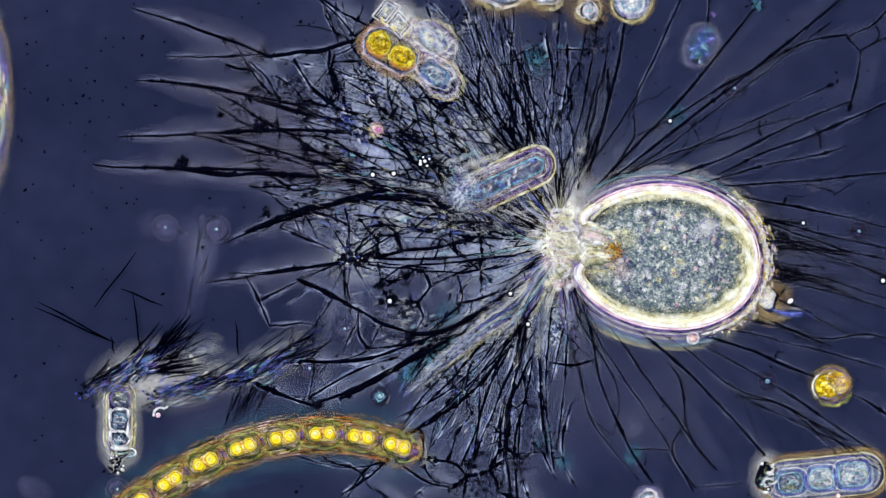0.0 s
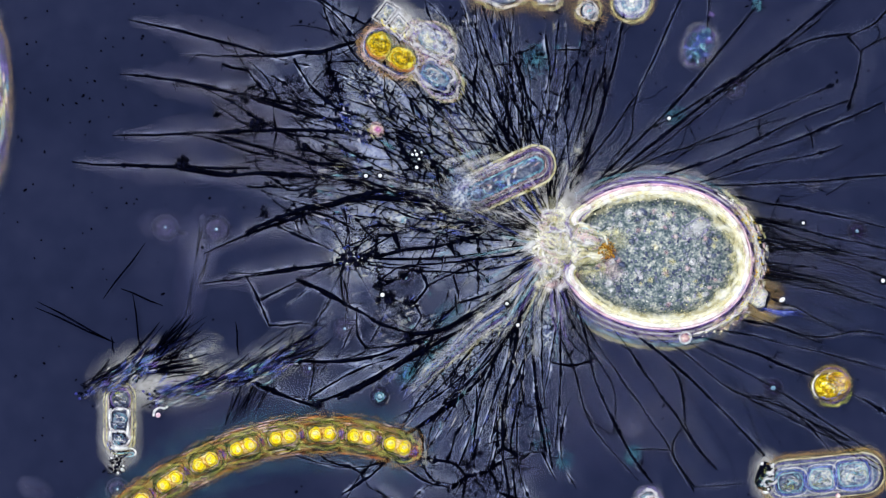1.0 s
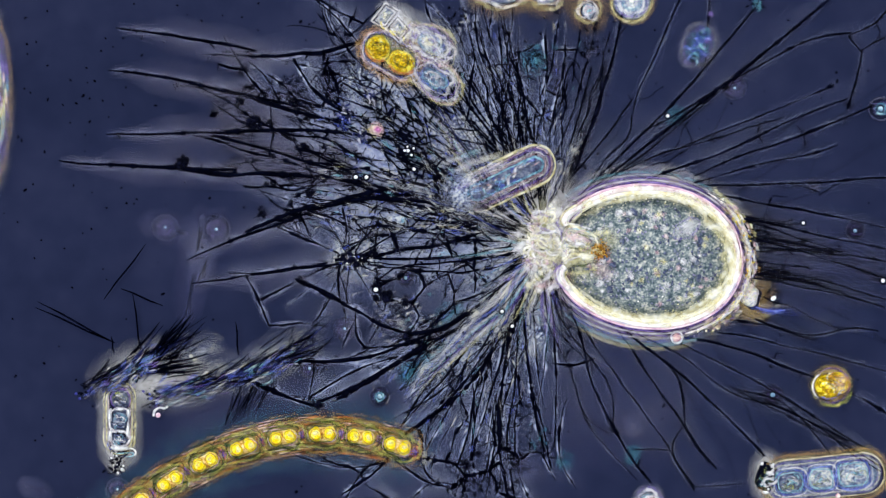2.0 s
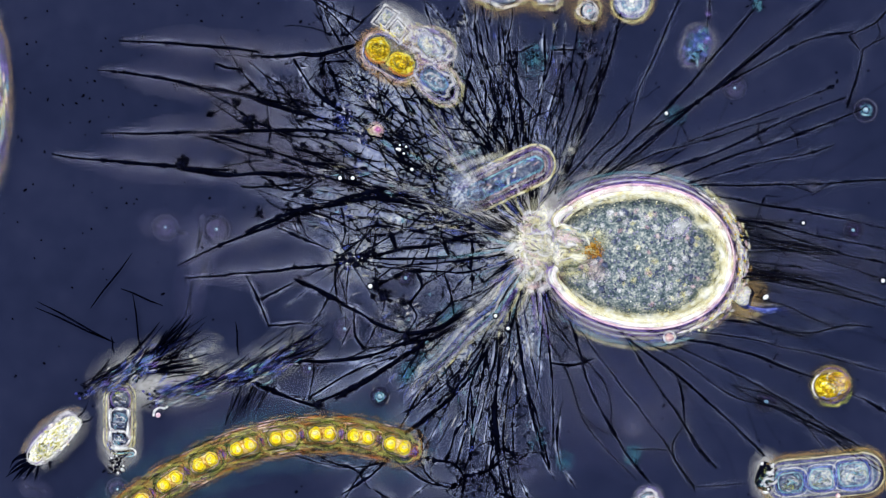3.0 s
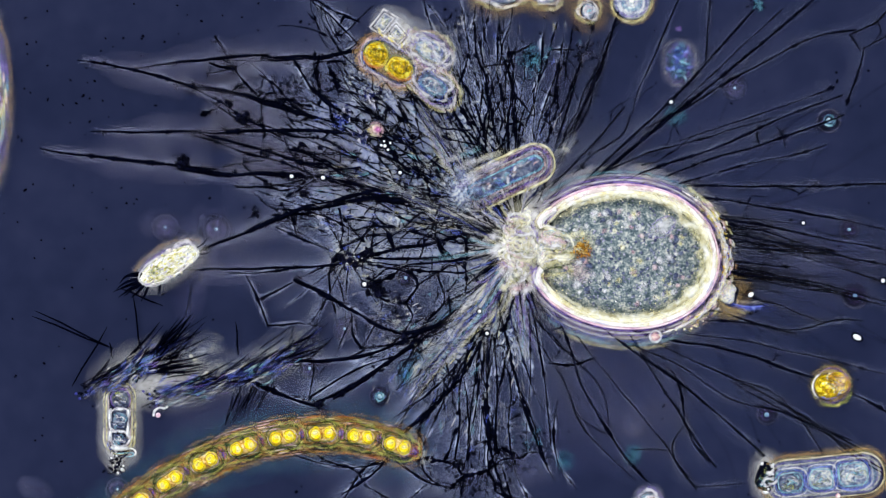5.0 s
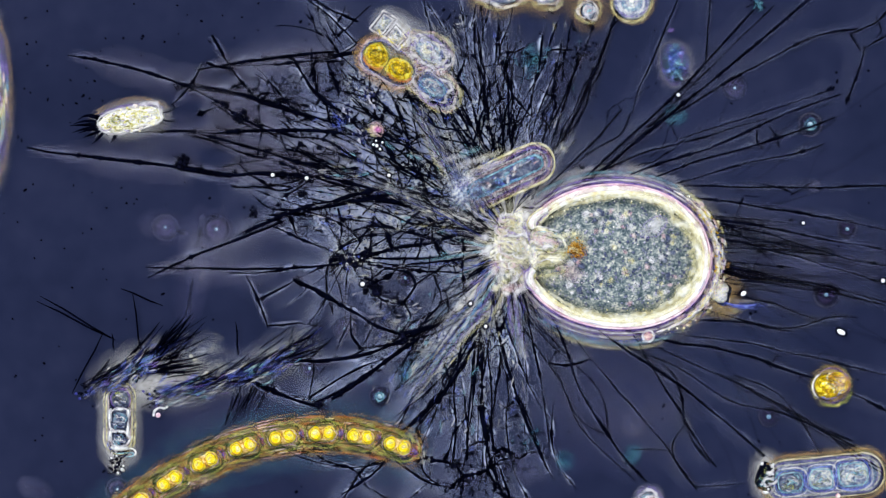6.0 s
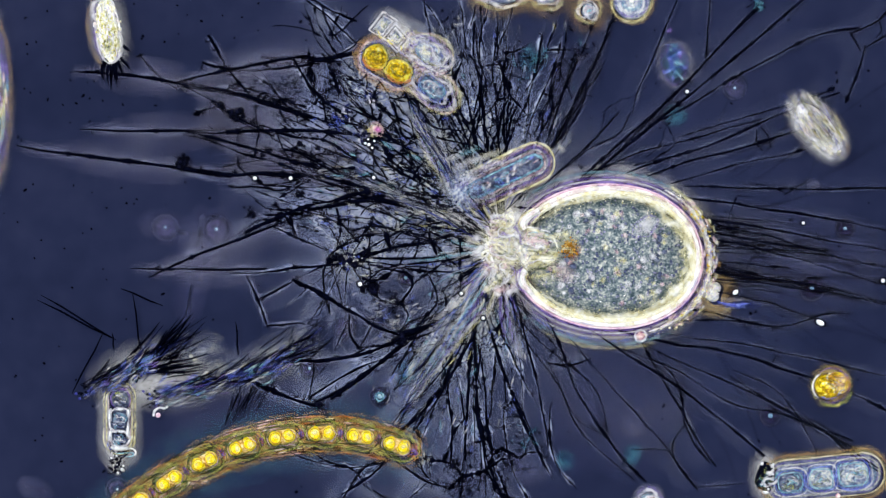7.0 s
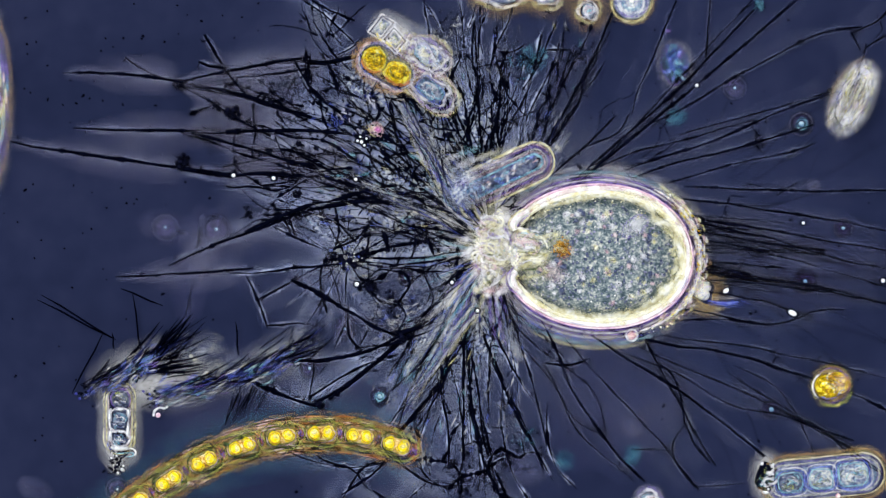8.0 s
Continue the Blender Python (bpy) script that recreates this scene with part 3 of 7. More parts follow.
def on_collar():
    a, r = rng.uniform(0, 6.28), rng.uniform(0, 1) ** .5
    return 44 * r * math.cos(a), 84 * r * math.sin(a), 6 + 34 * math.sqrt(1 - min(.98, r * r))


grains("froth", WHITE, 24, on_collar, [.8, 1.2, 1.7], "white froth grains", collar)
grains("froth", CREAM, 18, on_collar, [.8, 1.2, 1.7], "cream froth grains", collar)
grains("froth", VIOLET, 22, on_collar, [1.2, 1.8, 2.4], "violet froth grains", collar)
grains("froth", AQUA, 20, on_collar, [1.2, 1.8, 2.4], "aqua froth grains", collar)


for mat, cnt in ((EDGE_W, 18), (EDGE_Y, 6), (EDGE_R, 8), (EDGE_C, 8)):
    sh = Shape()
    for i in range(cnt):
        x, y, z = on_collar()
        a, l = rng.uniform(0, 3.14), rng.uniform(8, 20)
        sh.add(*soft(np.array([x, y]) * 1.1 + np.array([math.cos(a), math.sin(a)]) * l * np.linspace(-1, 1, 7)[:, None], rng.uniform(12, 24), 42 + .3 * i, False, 0, .7))
    tagged(part("froth", sh, mat, collar, "hazy folds of the collar"), kind="stuff")


swirls("froth", collar, 0, 0, 36, 76, .04, 50, (EDGE_W, EDGE_C, EDGE_V, EDGE_O, EDGE_W, EDGE_R, EDGE_C, EDGE_W), 10, 5, 6, .8)
# milky pale plates, added to brighten the surroundings of the mouth
for x, y, rx, ry, tn in ((-120, -84, 90, 26, .6), (-70, 112, 80, 24, -.85), (-10, 130, 34, 60, .1), (-60, 20, 60, 46, 0)):
    part("slime_plate", S(*skirt(oval(x, y, rx, ry, tn, 50, .12, int(x + 300)), -ry * .7, 30, 8, 5, 8, 1.0, True)), MILK, collar, "milky brightening patch round the mouth")


def spray(mat, n, lo, hi, r, label, spans, hazy=False):
    """Tapered fibres, or hazy streams, that run out of the collar."""
    sh = Shape()
    for i in range(n):
        a0, a1 = spans[i % len(spans)]
        a = radians(rng.uniform(a0, a1))
        d = np.array([math.cos(a), math.sin(a)])
        l = rng.uniform(lo, hi)
        s_ = np.linspace(0, 1, 10)[:, None]
        p = d * np.array([26, 62]) * rng.uniform(.5, 1) + np.array([d[0] * 1.0, d[1]]) * l * s_ + np.array([-d[1], d[0]]) * (rng.normal(0, .16) * l * s_ ** 2 + rng.normal(0, 2.5) * np.sin(s_ * rng.uniform(3, 9)))
        if hazy:
            sh.add(*soft(p, r * rng.uniform(.6, 1.2), rng.uniform(10, 30), False, 0, .75 * (1 - s_[:, 0]) ** .6))
        else:
            sh.add(*tube(p, r * rng.uniform(.5, 1.2) * np.maximum(1 - s_[:, 0], .12), None, 5, 20 - 10 * s_[:, 0] + rng.uniform(0, 8)))
    tagged(part("stream", sh, mat, collar, label), kind="stuff")


ALL = ((165, 250), (105, 160), (250, 290), (150, 215), (70, 105), (60, 80))
LOW = ((112, 150), (118, 145), (60, 100), (150, 200), (215, 250))
spray(FLECK, 22, 40, 120, 1.2, "grey streaming fibres", ALL)
spray(EDGE_W, 16, 50, 130, 8, "milky streams", ALL, True)
spray(EDGE_W, 16, 70, 170, 9, "milky streams", ((118, 146), (210, 250)), True)
spray(EDGE_I, 18, 60, 180, 8, "indigo streams", LOW, True)
spray(EDGE_A, 14, 60, 180, 8, "aqua streams", LOW, True)
spray(EDGE_Y, 10, 40, 130, 8, "yellowish streams", LOW, True)
spray(EDGE_V, 8, 60, 170, 9, "violet streams", ((118, 146), (60, 100)), True)
spray(DARK, 90, 40, 140, 2.2, "dark streaming fibres", ALL)


# ---- the net of pseudopods ----
FILM_PTS = []


def strand_shape(L, w, bend, rng, twigs, tip=.3, lumps=.5, wig=1.0, spur=1.0, rough=.22, via=None):
    """One strand along x from its tip at 0 to L, with knots, wiggle and side twigs. Gives the shape and its axis."""
    n = max(6, int(L / 3.4))
    s = np.linspace(0, 1, n)
    y = 4 * bend * L * s * (1 - s)
    if via:
        y = smooth_curve(via, s * L)
    for k in (1, 2, 3, 5, 9):
        y += wig * rng.normal(0, .010 if k > 1 else .006) * L / k ** .7 * np.sin(np.pi * k * s + rng.uniform(0, 6.3)) * np.sin(np.pi * s) ** .5
    r = w / 2 * (tip + (1 - tip) * s ** .6) * (1 - .5 * s ** 4) * np.clip(1 + (.07 + .6 * rough * (rough > .3)) * rng.normal(0, 1, n), .25, 2.2)
    sm = np.convolve(rng.normal(0, 1, n + 10), np.ones(11) / 11, 'valid') * 3.2
    r = r * np.clip(1 + rough * sm, .3, 1.9)
    for q in range(rng.poisson(lumps * L / 60)):
        c = rng.uniform(.04, .96)
        r += w * rng.uniform(.2, .55) * np.exp(-((s - c) * L / rng.uniform(1.8, 3.6)) ** 2)
    r = np.maximum(r, .45)
    axis = np.column_stack([s * L, y])
    sh = S(*tube(axis, r, None, 5))
    for q in range(twigs):
        i = rng.randint(1, n - 2)
        d = rng.choice([-1, 1]) * rng.uniform(.35, 1.3)
        if rng.uniform() < .5:
            d = math.pi - d
        ln2 = rng.uniform(3, 13) * spur * (1.9 if rng.uniform() < .2 else 1)
        m = max(4, int(ln2 / 5))
        tt = np.linspace(0, 1, m)
        cur = d + rng.uniform(-.5, .5) * tt
        tw = axis[i] + np.cumsum(np.column_stack([np.cos(cur), np.sin(cur)]) * ln2 / m, 0)
        sh.add(*tube(tw, np.maximum(w * .3 * (1 - .8 * tt), .4), None, 4))
        if rng.uniform() < .3:
            e, fork = tw[m // 2], cur[m // 2] + rng.choice([-1, 1]) * rng.uniform(.6, 1.2)
            sh.add(*tube(e + np.array([math.cos(fork), math.sin(fork)]) * ln2 * .5 * np.linspace(0, 1, 4)[:, None], np.linspace(w * .2, .4, 4), None, 4))
    return sh, axis, r


seed = [100]


def strand(x0, y0, x1, y1, w=3.0, bend=0.0, f=1.0, dx=0.0, dy=0.0, twigs=3, ext=0.0, rows=None, mat=None, tip=.3, lumps=.5, wig=1.0, spur=1.0, z=None, film=1.0, rough=.22, via=None):
    """A pseudopod from its tip to its root; f: how far the root follows the mouth, dx, dy: how far the tip creeps.
    rows: seconds, tip and root where it moves in a way of its own. It is rigid, and its root slides under the mouth."""
    seed[0] += 1
    rng = np.random.RandomState(seed[0])
    outer = x0 > 1040
    if not outer:
        w *= 1.3 if x0 < 420 else 1.2
    if outer:
        w, rough, wig, spur, lumps, tip, twigs = w * 1.06, min(rough, .14), wig * .9, spur * .9, lumps * 1.8, max(tip, .58), twigs + 2
    key = rows or [(t, x0 + dx * creep(t), y0 + dy * creep(t), x1 + f * NECK[0] * creep(t), y1 + f * NECK[1] * creep(t)) for t in (0, 1.5, 3.5, 4.5, 6.5, 8)]
    L = math.hypot(key[0][3] - key[0][1], key[0][4] - key[0][2]) + ext
    if not rows and f > .3:
        L = max(L, math.hypot(key[-1][3] - key[-1][1], key[-1][4] - key[-1][2]) + ext)
    sh, axis, rad = strand_shape(L, w, bend, rng, twigs, tip, lumps, wig, spur, rough, via)
    ob = part("pseudopod", sh, mat or (NAVY if outer else DARK), amoeba)
    zz = (rng.uniform(3, 16) if z is None else z) / 1000
    poses = [(k[0], Matrix.Translation(at(k[1], k[2], zz)) @ Matrix.Rotation(-math.atan2(k[4] - k[2], k[3] - k[1]), 4, "Z")) for k in key]
    ob.matrix_basis = poses[0][1]
    if rows or f or dx or dy:
        MOVES.append((ob, poses))
    own = bool(rows) or outer or x0 < 400
    # narrow bright halo painted along both sides of the strand
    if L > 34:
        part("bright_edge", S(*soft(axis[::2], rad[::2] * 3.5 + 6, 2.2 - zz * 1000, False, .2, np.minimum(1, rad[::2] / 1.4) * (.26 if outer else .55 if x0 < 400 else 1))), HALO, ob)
    if own:
        # broader faint halo painted under the strand, no real sheath
        part("sheath", S(*soft(axis[::3], w * 2 + 15, -1.5, False, 0, .08 if outer else .8)), SHEEN, ob)
        if x0 < 400:
            ax = axis[::3]
            part("sheath", S(*soft(ax, 14 + (w * 2 + 50) * np.minimum(1, np.linspace(0, 2.4, len(ax))), -2, False, 0, .75 * np.minimum(1, np.linspace(0, 2.4, len(ax))))), SHEEN, ob)
    k = key[len(key) // 2]
    a = math.atan2(k[4] - k[2], k[3] - k[1])
    q = np.column_stack([k[1] + axis[:, 0] * math.cos(a) - axis[:, 1] * math.sin(a), k[2] + axis[:, 0] * math.sin(a) + axis[:, 1] * math.cos(a)])
    FILM_PTS.append((q, w * film * (.1 if outer else 0 if own else 1)))
    return ob


def run(*pts, w=4.0, f=0.0, dx=0.0, dy=0.0, twigs=4, ext=0, tip=.8, **more):
    """A strand that turns at a few places on its way from the tip to the root."""
    (x0, y0), (x1, y1) = pts[0], pts[-1]
    a = math.atan2(y1 - y0, x1 - x0)
    via = [((x - x0) * math.cos(a) + (y - y0) * math.sin(a), -(x - x0) * math.sin(a) + (y - y0) * math.cos(a)) for x, y in pts]
    via.append((via[-1][0] + 400, via[-1][1]))
    return strand(x0, y0, x1, y1, w, 0, f=f, dx=dx, dy=dy, twigs=twigs, ext=ext, tip=tip, via=via, **{"rough": .15, "wig": .45, "spur": .6, "lumps": .6, **more})


def glide(pts, tip8, root8, w=4.0, **more):
    """A strand through a few turns; tip8 and root8: where its ends lie in the end."""
    (x0, y0), (x1, y1) = pts[0], pts[-1]
    a = math.atan2(y1 - y0, x1 - x0)
    via = [((x - x0) * math.cos(a) + (y - y0) * math.sin(a), -(x - x0) * math.sin(a) + (y - y0) * math.cos(a)) for x, y in pts]
    via.append((via[-1][0] + 400, via[-1][1]))
    L = max(0, math.dist(tip8, root8) - math.dist(pts[0], pts[-1]))
    rows = [(t, *(p + (q - p) * creep(t) for p, q in zip((x0, y0, x1, y1), (*tip8, *root8)))) for t in (0, 1.5, 3.5, 4.5, 6.5, 8)]
    return strand(x0, y0, x1, y1, w, 0, rows=rows, ext=L, via=via, **{"twigs": 4, "tip": .8, "rough": .15, "wig": .45, "spur": .7, "lumps": .8, **more})


def clot(x, y, r, dx=0, dy=0, spikes=6, mat=None):
    """A dark knot of the net with short spikes."""
    seed[0] += 1
    rng = np.random.RandomState(seed[0])
    sh = Shape()
    for i in range(int(5 + r)):
        sh.add(*ball(rng.normal(0, r * .5), rng.normal(0, r * .4), rng.uniform(0, r), rng.uniform(.25, .55) * r, sides=6, rings=4, rough=.25, rng=rng))
    for i in range(spikes):
        a, l = rng.uniform(0, 6.28), r * rng.uniform(1.0, 2.2)
        s = np.linspace(0, 1, 5)[:, None]
        bow = rng.uniform(-.9, .9)
        p = np.concatenate([np.cos(a + bow * s) * l * s, np.sin(a + bow * s) * l * s], 1)
        sh.add(*tube(p, 1.6 * (1 - .75 * s[:, 0]), None, 4, r * .4))
    ob = tagged(part("knot", sh, mat or CLOT, amoeba, "dark grainy knot of the net"), kind="stuff")
    ob.matrix_basis = Matrix.Translation(at(x, y, .008))
    FILM_PTS.append((np.array([[x, y]] * 3), r))
    if dx or dy:
        MOVES.append((ob, [(t, Matrix.Translation(at(x + dx * creep(t), y + dy * creep(t), .008))) for t in (0, 3.5, 6.5, 8)]))
    return ob

strand(0, 0, 0, 0, 5.5, -.02, rough=.1, wig=.6, rows=[(0, 235, 15, 470, 97), (1, 228, 35, 470, 97), (1.5, 205, 42, 470, 97), (3.5, 212, 88, 470, 97), (4.5, 170, 118, 470, 99),
                                   (5.8, 346, 124, 592, 92), (6.5, 344, 124, 590, 93), (6.8, 318, 138, 562, 98), (7, 302, 148, 540, 100), (8, 305, 148, 545, 102)], twigs=6)
strand(395, 70, 462, 95, 5, .06, rough=.1, wig=.6, rows=[(0, 395, 70, 462, 95), (1.5, 395, 86, 465, 97), (4.5, 395, 99, 465, 100), (5.8, 303, 186, 352, 120), (6.5, 306, 180, 352, 121), (6.8, 262, 150, 328, 142), (7, 248, 95, 303, 147), (7.2, 256, 65, 304, 144), (7.4, 281, 52, 303, 142),
                                                  (7.6, 271, 55, 304, 142), (7.8, 239, 80, 304, 142), (8, 222, 101, 304, 142)], twigs=2, ext=22)
strand(460, 99, 640, 66, 7, .05, rows=[(0, 462, 99, 640, 66), (4.5, 462, 101, 640, 83), (6.5, 462, 99, 640, 90), (8, 470, 108, 640, 96)], twigs=6, tip=.8)
strand(292, 100, 470, 97, 3.2, .01, rows=[(0, 292, 100, 470, 97), (1.5, 330, 95, 500, 99), (3.5, 380, 98, 560, 99), (8, 390, 140, 560, 120)], twigs=3)
strand(240, 143, 450, 172, 5.2, -.03, rough=.1, wig=.6, rows=[(0, 240, 143, 450, 172), (1, 213, 132, 420, 168), (1.5, 203, 127, 412, 166), (3.5, 165, 123, 374, 161), (4.5, 148, 113, 355, 158),
                                       (6.5, 118, 97, 322, 150), (7, 125, 128, 335, 152), (8, 112, 130, 322, 146)], twigs=3)
strand(310, 150, 560, 208, 7, -.04, f=.1, twigs=9, tip=.6)
strand(210, 242, 470, 228, 5, .01, rough=.1, wig=.6, dx=-80, dy=-15, f=.65, twigs=3)
strand(400, 234, 640, 240, 6, -.03, f=.2, twigs=9, tip=.7)
strand(0, 0, 0, 0, 6, .015, rough=.1, wig=.5, rows=[(0, 165, 291, 480, 299), (1, 128, 286, 440, 297), (1.5, 115, 286, 430, 298), (3.5, 88, 267, 400, 300), (4.5, 80, 263, 392, 299), (6.5, 38, 259, 350, 298), (8, 20, 250, 332, 297)], twigs=2)
strand(315, 297, 650, 312, 7, .02, f=.1, twigs=8, tip=.8)
strand(395, 296, 640, 272, 5, -.03, f=.1, twigs=8, tip=.6)
strand(0, 0, 0, 0, 5.2, -.02, rough=.1, wig=.6, rows=[(0, 398, 430, 645, 345), (1, 362, 449, 610, 355), (1.5, 345, 455, 592, 362), (3.5, 310, 472, 555, 368), (4.5, 300, 472, 547, 370), (6.5, 258, 495, 500, 395), (8, 300, 470, 540, 375)], twigs=3)
strand(435, 412, 700, 335, 7, -.04, f=.2, twigs=7, tip=.7)
strand(0, 0, 0, 0, 4.6, .01, rough=.1, wig=.6, rows=[(0, 365, 500, 605, 462), (1.5, 345, 503, 585, 464), (3.5, 320, 487, 560, 470), (4.5, 300, 480, 545, 470), (6.5, 245, 472, 490, 475), (8, 205, 490, 446, 474)], twigs=2)
strand(405, 483, 640, 462, 4, .02, f=.1, twigs=5)
strand(375, 180, 450, 228, 2.6, .03, f=0, twigs=4)
strand(435, 670, 562, 718, 5.5, .03, f=0, twigs=4, tip=.8)
strand(440, 625, 440, 675, 3, 0, f=0, twigs=2)
strand(545, 715, 553, 595, 3, .04, f=0, twigs=3)
strand(700, 770, 940, 530, 5, -.04, f=1, twigs=8)
strand(735, 760, 950, 535, 4.5, .05, f=1, twigs=8)
strand(690, 745, 930, 540, 3.5, .08, f=1, twigs=7)
strand(605, 875, 690, 805, 4, .05, f=0, twigs=5, tip=.9)
strand(500, 790, 690, 815, 3, .12, f=0, twigs=5)
strand(700, 800, 800, 862, 3, .14, f=0, twigs=5)
strand(840, 860, 700, 815, 3, -.1, f=0, twigs=6)
# bold strands that run into the mouth
strand(560, 312, 935, 400, 5, -.03, f=1, twigs=9, tip=.7, rough=.3)
strand(640, 348, 932, 415, 6, -.04, f=1, twigs=8, tip=.7, rough=.3)
strand(645, 455, 945, 440, 5, .02, f=1, twigs=9, tip=.8, rough=.3)
strand(650, 468, 938, 462, 4.6, .05, f=1, twigs=8, tip=.7, rough=.3)
strand(560, 370, 760, 345, 5.5, -.03, f=.3, twigs=8, tip=.7)
strand(520, 105, 620, 205, 6, .08, f=.05, twigs=8, tip=.8, rough=.3)
strand(440, 108, 500, 195, 3.4, -.08, f=0, twigs=5, tip=.8)
strand(570, 95, 600, 175, 5, -.06, f=0, twigs=6, tip=.8, rough=.3)
run((540, 640), (640, 641), (700, 620), (800, 580), (925, 515), w=5.4, f=1, twigs=6, rough=.25)
run((553, 716), (625, 690), (700, 650), (790, 590), (930, 522), w=5.4, f=1, twigs=6)
run((548, 703), (640, 650), (705, 632), w=4, f=.1)
run((545, 372), (640, 348), (740, 350), (830, 372), (935, 415), w=6, f=.9, twigs=7, rough=.25)
clot(690, 532, 11, -38, -25, 6)
clot(722, 534, 8, -30, -8, 5)
clot(722, 600, 9, -10, 0, 4)
clot(442, 172, 8, -57, 15, 7)
clot(312, 151, 6, 2, 0, 5)
clot(460, 228, 12, -50, -25, 8)
clot(320, 295, 7, 0, 0, 3)
clot(514, 315, 7, 0, 0, 4)
clot(322, 290, 11, 2, -4, 8)
clot(560, 718, 8, 4, 0, 4)
clot(475, 268, 6, 0, 0, 6)
# thorny meshes behind the feelers, which creep outwards with them
for pts in (((320, 152), (385, 186), (410, 206), (480, 242)), ((336, 203), (360, 192), (385, 186)), ((306, 150), (400, 166), (480, 181), (545, 216)), ((362, 62), (380, 92), (396, 120)), ((352, 110), (372, 118), (396, 120)),
            ((396, 120), (416, 146), (436, 168)), ((416, 146), (402, 152), (392, 160)), ((410, 206), (424, 216), (440, 212)), ((480, 181), (500, 172), (520, 190)), ((340, 236), (420, 258), (500, 280), (560, 300)), ((440, 130), (470, 150), (500, 185))):
    glide([(x + 48, y + 4) for x, y in pts], pts[0], pts[-1], 3.6, twigs=6, spur=1.1, lumps=1.2, rough=.3)
for x, y, r in ((385, 186, 5), (410, 206, 6), (396, 120, 5), (480, 181, 4), (416, 146, 4), (440, 213, 6)):
    clot(x + 48, y + 4, r, -48, -4, 8)
# the star-shaped knot on the free side
clot(618, 462, 15, -4, 2, 7)
clot(640, 456, 10, -4, 2, 6)
srng = np.random.RandomState(8)
for i in range(12):
    a = i * .524 + srng.uniform(-.15, .15)
    l = srng.uniform(75, 150)
    strand(622 + l * math.cos(a), 460 + l * .95 * math.sin(a), 620, 461, srng.uniform(2.2, 3.3), srng.uniform(-.06, .06), f=.05, twigs=2, film=1.6, rough=.12, wig=.7, spur=.5)
for i in range(22):
    clot(srng.uniform(470, 860), srng.uniform(120, 380), srng.uniform(3, 8), srng.uniform(-40, 0), srng.uniform(-6, 6), 3)


def fan(n, tips, roots, wide, f, bend=.05, twigs=4, seeded=1, tipmove=0.0, bow=0.0, **more):
    """n strands from a stretch of tips to a stretch of roots; each stretch: two ends and a scatter."""
    r = np.random.RandomState(seeded)
    for i in range(n):
        s = (i + r.uniform(0, 1)) / n
        q = min(1, max(0, s + r.normal(0, .08)))
        tx, ty = (tips[0][k] + (tips[1][k] - tips[0][k]) * s + r.normal(0, tips[2][k]) for k in (0, 1))
        rx, ry = (roots[0][k] + (roots[1][k] - roots[0][k]) * q + r.normal(0, roots[2][k]) for k in (0, 1))
        strand(tx, ty, rx, ry, r.uniform(*wide), bow * (1 - s) + r.normal(0, bend), f=r.uniform(*f), dx=tipmove * r.uniform(0, 1), twigs=r.randint(1, twigs + 2), **more)


# dense fan on the free side
fan(16, ((500, 105), (480, 335), (55, 12)), ((905, 350), (935, 440), (14, 10)), (1.8, 3.6), (.8, 1), .03, 2, 11, -25, bow=-.09, wig=2.0, lumps=2.0, rough=.4, spur=.5)
fan(14, ((600, 120), (560, 400), (75, 22)), ((780, 300), (860, 430), (40, 20)), (1.6, 3.2), (.4, .8), .03, 2, 12, -20, bow=-.09, wig=2.0, lumps=2.0, rough=.4, spur=.5)
fan(8, ((640, 160), (600, 330), (90, 30)), ((740, 250), (800, 350), (40, 20)), (1.5, 3), (.2, .5), .03, 2, 13, -10, bow=-.09, wig=2.0, lumps=2.0, rough=.4, spur=.5)
# behind the green and gold cells, towards the far side
fan(18, ((690, 100), (840, 40), (30, 40)), ((930, 320), (985, 340), (14, 14)), (1.7, 3.4), (.8, 1), .03, 2, 15, 0, wig=2.0, lumps=2.0, rough=.4, spur=.5)
fan(18, ((800, 20), (1070, 40), (25, 45)), ((930, 330), (1010, 345), (12, 14)), (1.7, 3.8), (.85, 1), .03, 2, 16, 0, wig=2.0, lumps=2.0, rough=.4, spur=.5, film=.15)
fan(9, ((770, 10), (900, 60), (30, 40)), ((860, 210), (930, 250), (20, 20)), (1.6, 3.2), (.4, .7), .06, 2, 17, 0, wig=2.0, lumps=2.0, rough=.4, spur=.5, film=.15)
strand(560, -10, 650, 45, 4.5, .03, f=.05, dx=-25, twigs=5, tip=.8)
strand(540, -20, 645, 85, 4, -.04, f=.05, dx=-30, dy=5, twigs=5)
strand(585, 100, 640, 66, 3, .1, f=0, twigs=3)
strand(570, -5, 600, 70, 3, .05, f=0, dy=20, twigs=3)


glide(((1108, 25), (1095, 110), (1070, 210), (1040, 315)), (1086, 18), (950, 285), 5.5, lumps=1.2)
glide(((1130, 165), (1090, 230), (1010, 335)), (1090, 205), (950, 330), 3.4)
glide(((1060, 130), (1040, 220), (1000, 340)), (1010, 90), (935, 300), 3.4, lumps=1.4)
glide(((1075, 120), (1078, 190), (1045, 270), (1025, 330)), (1040, 120), (930, 320), 4, lumps=1.6)


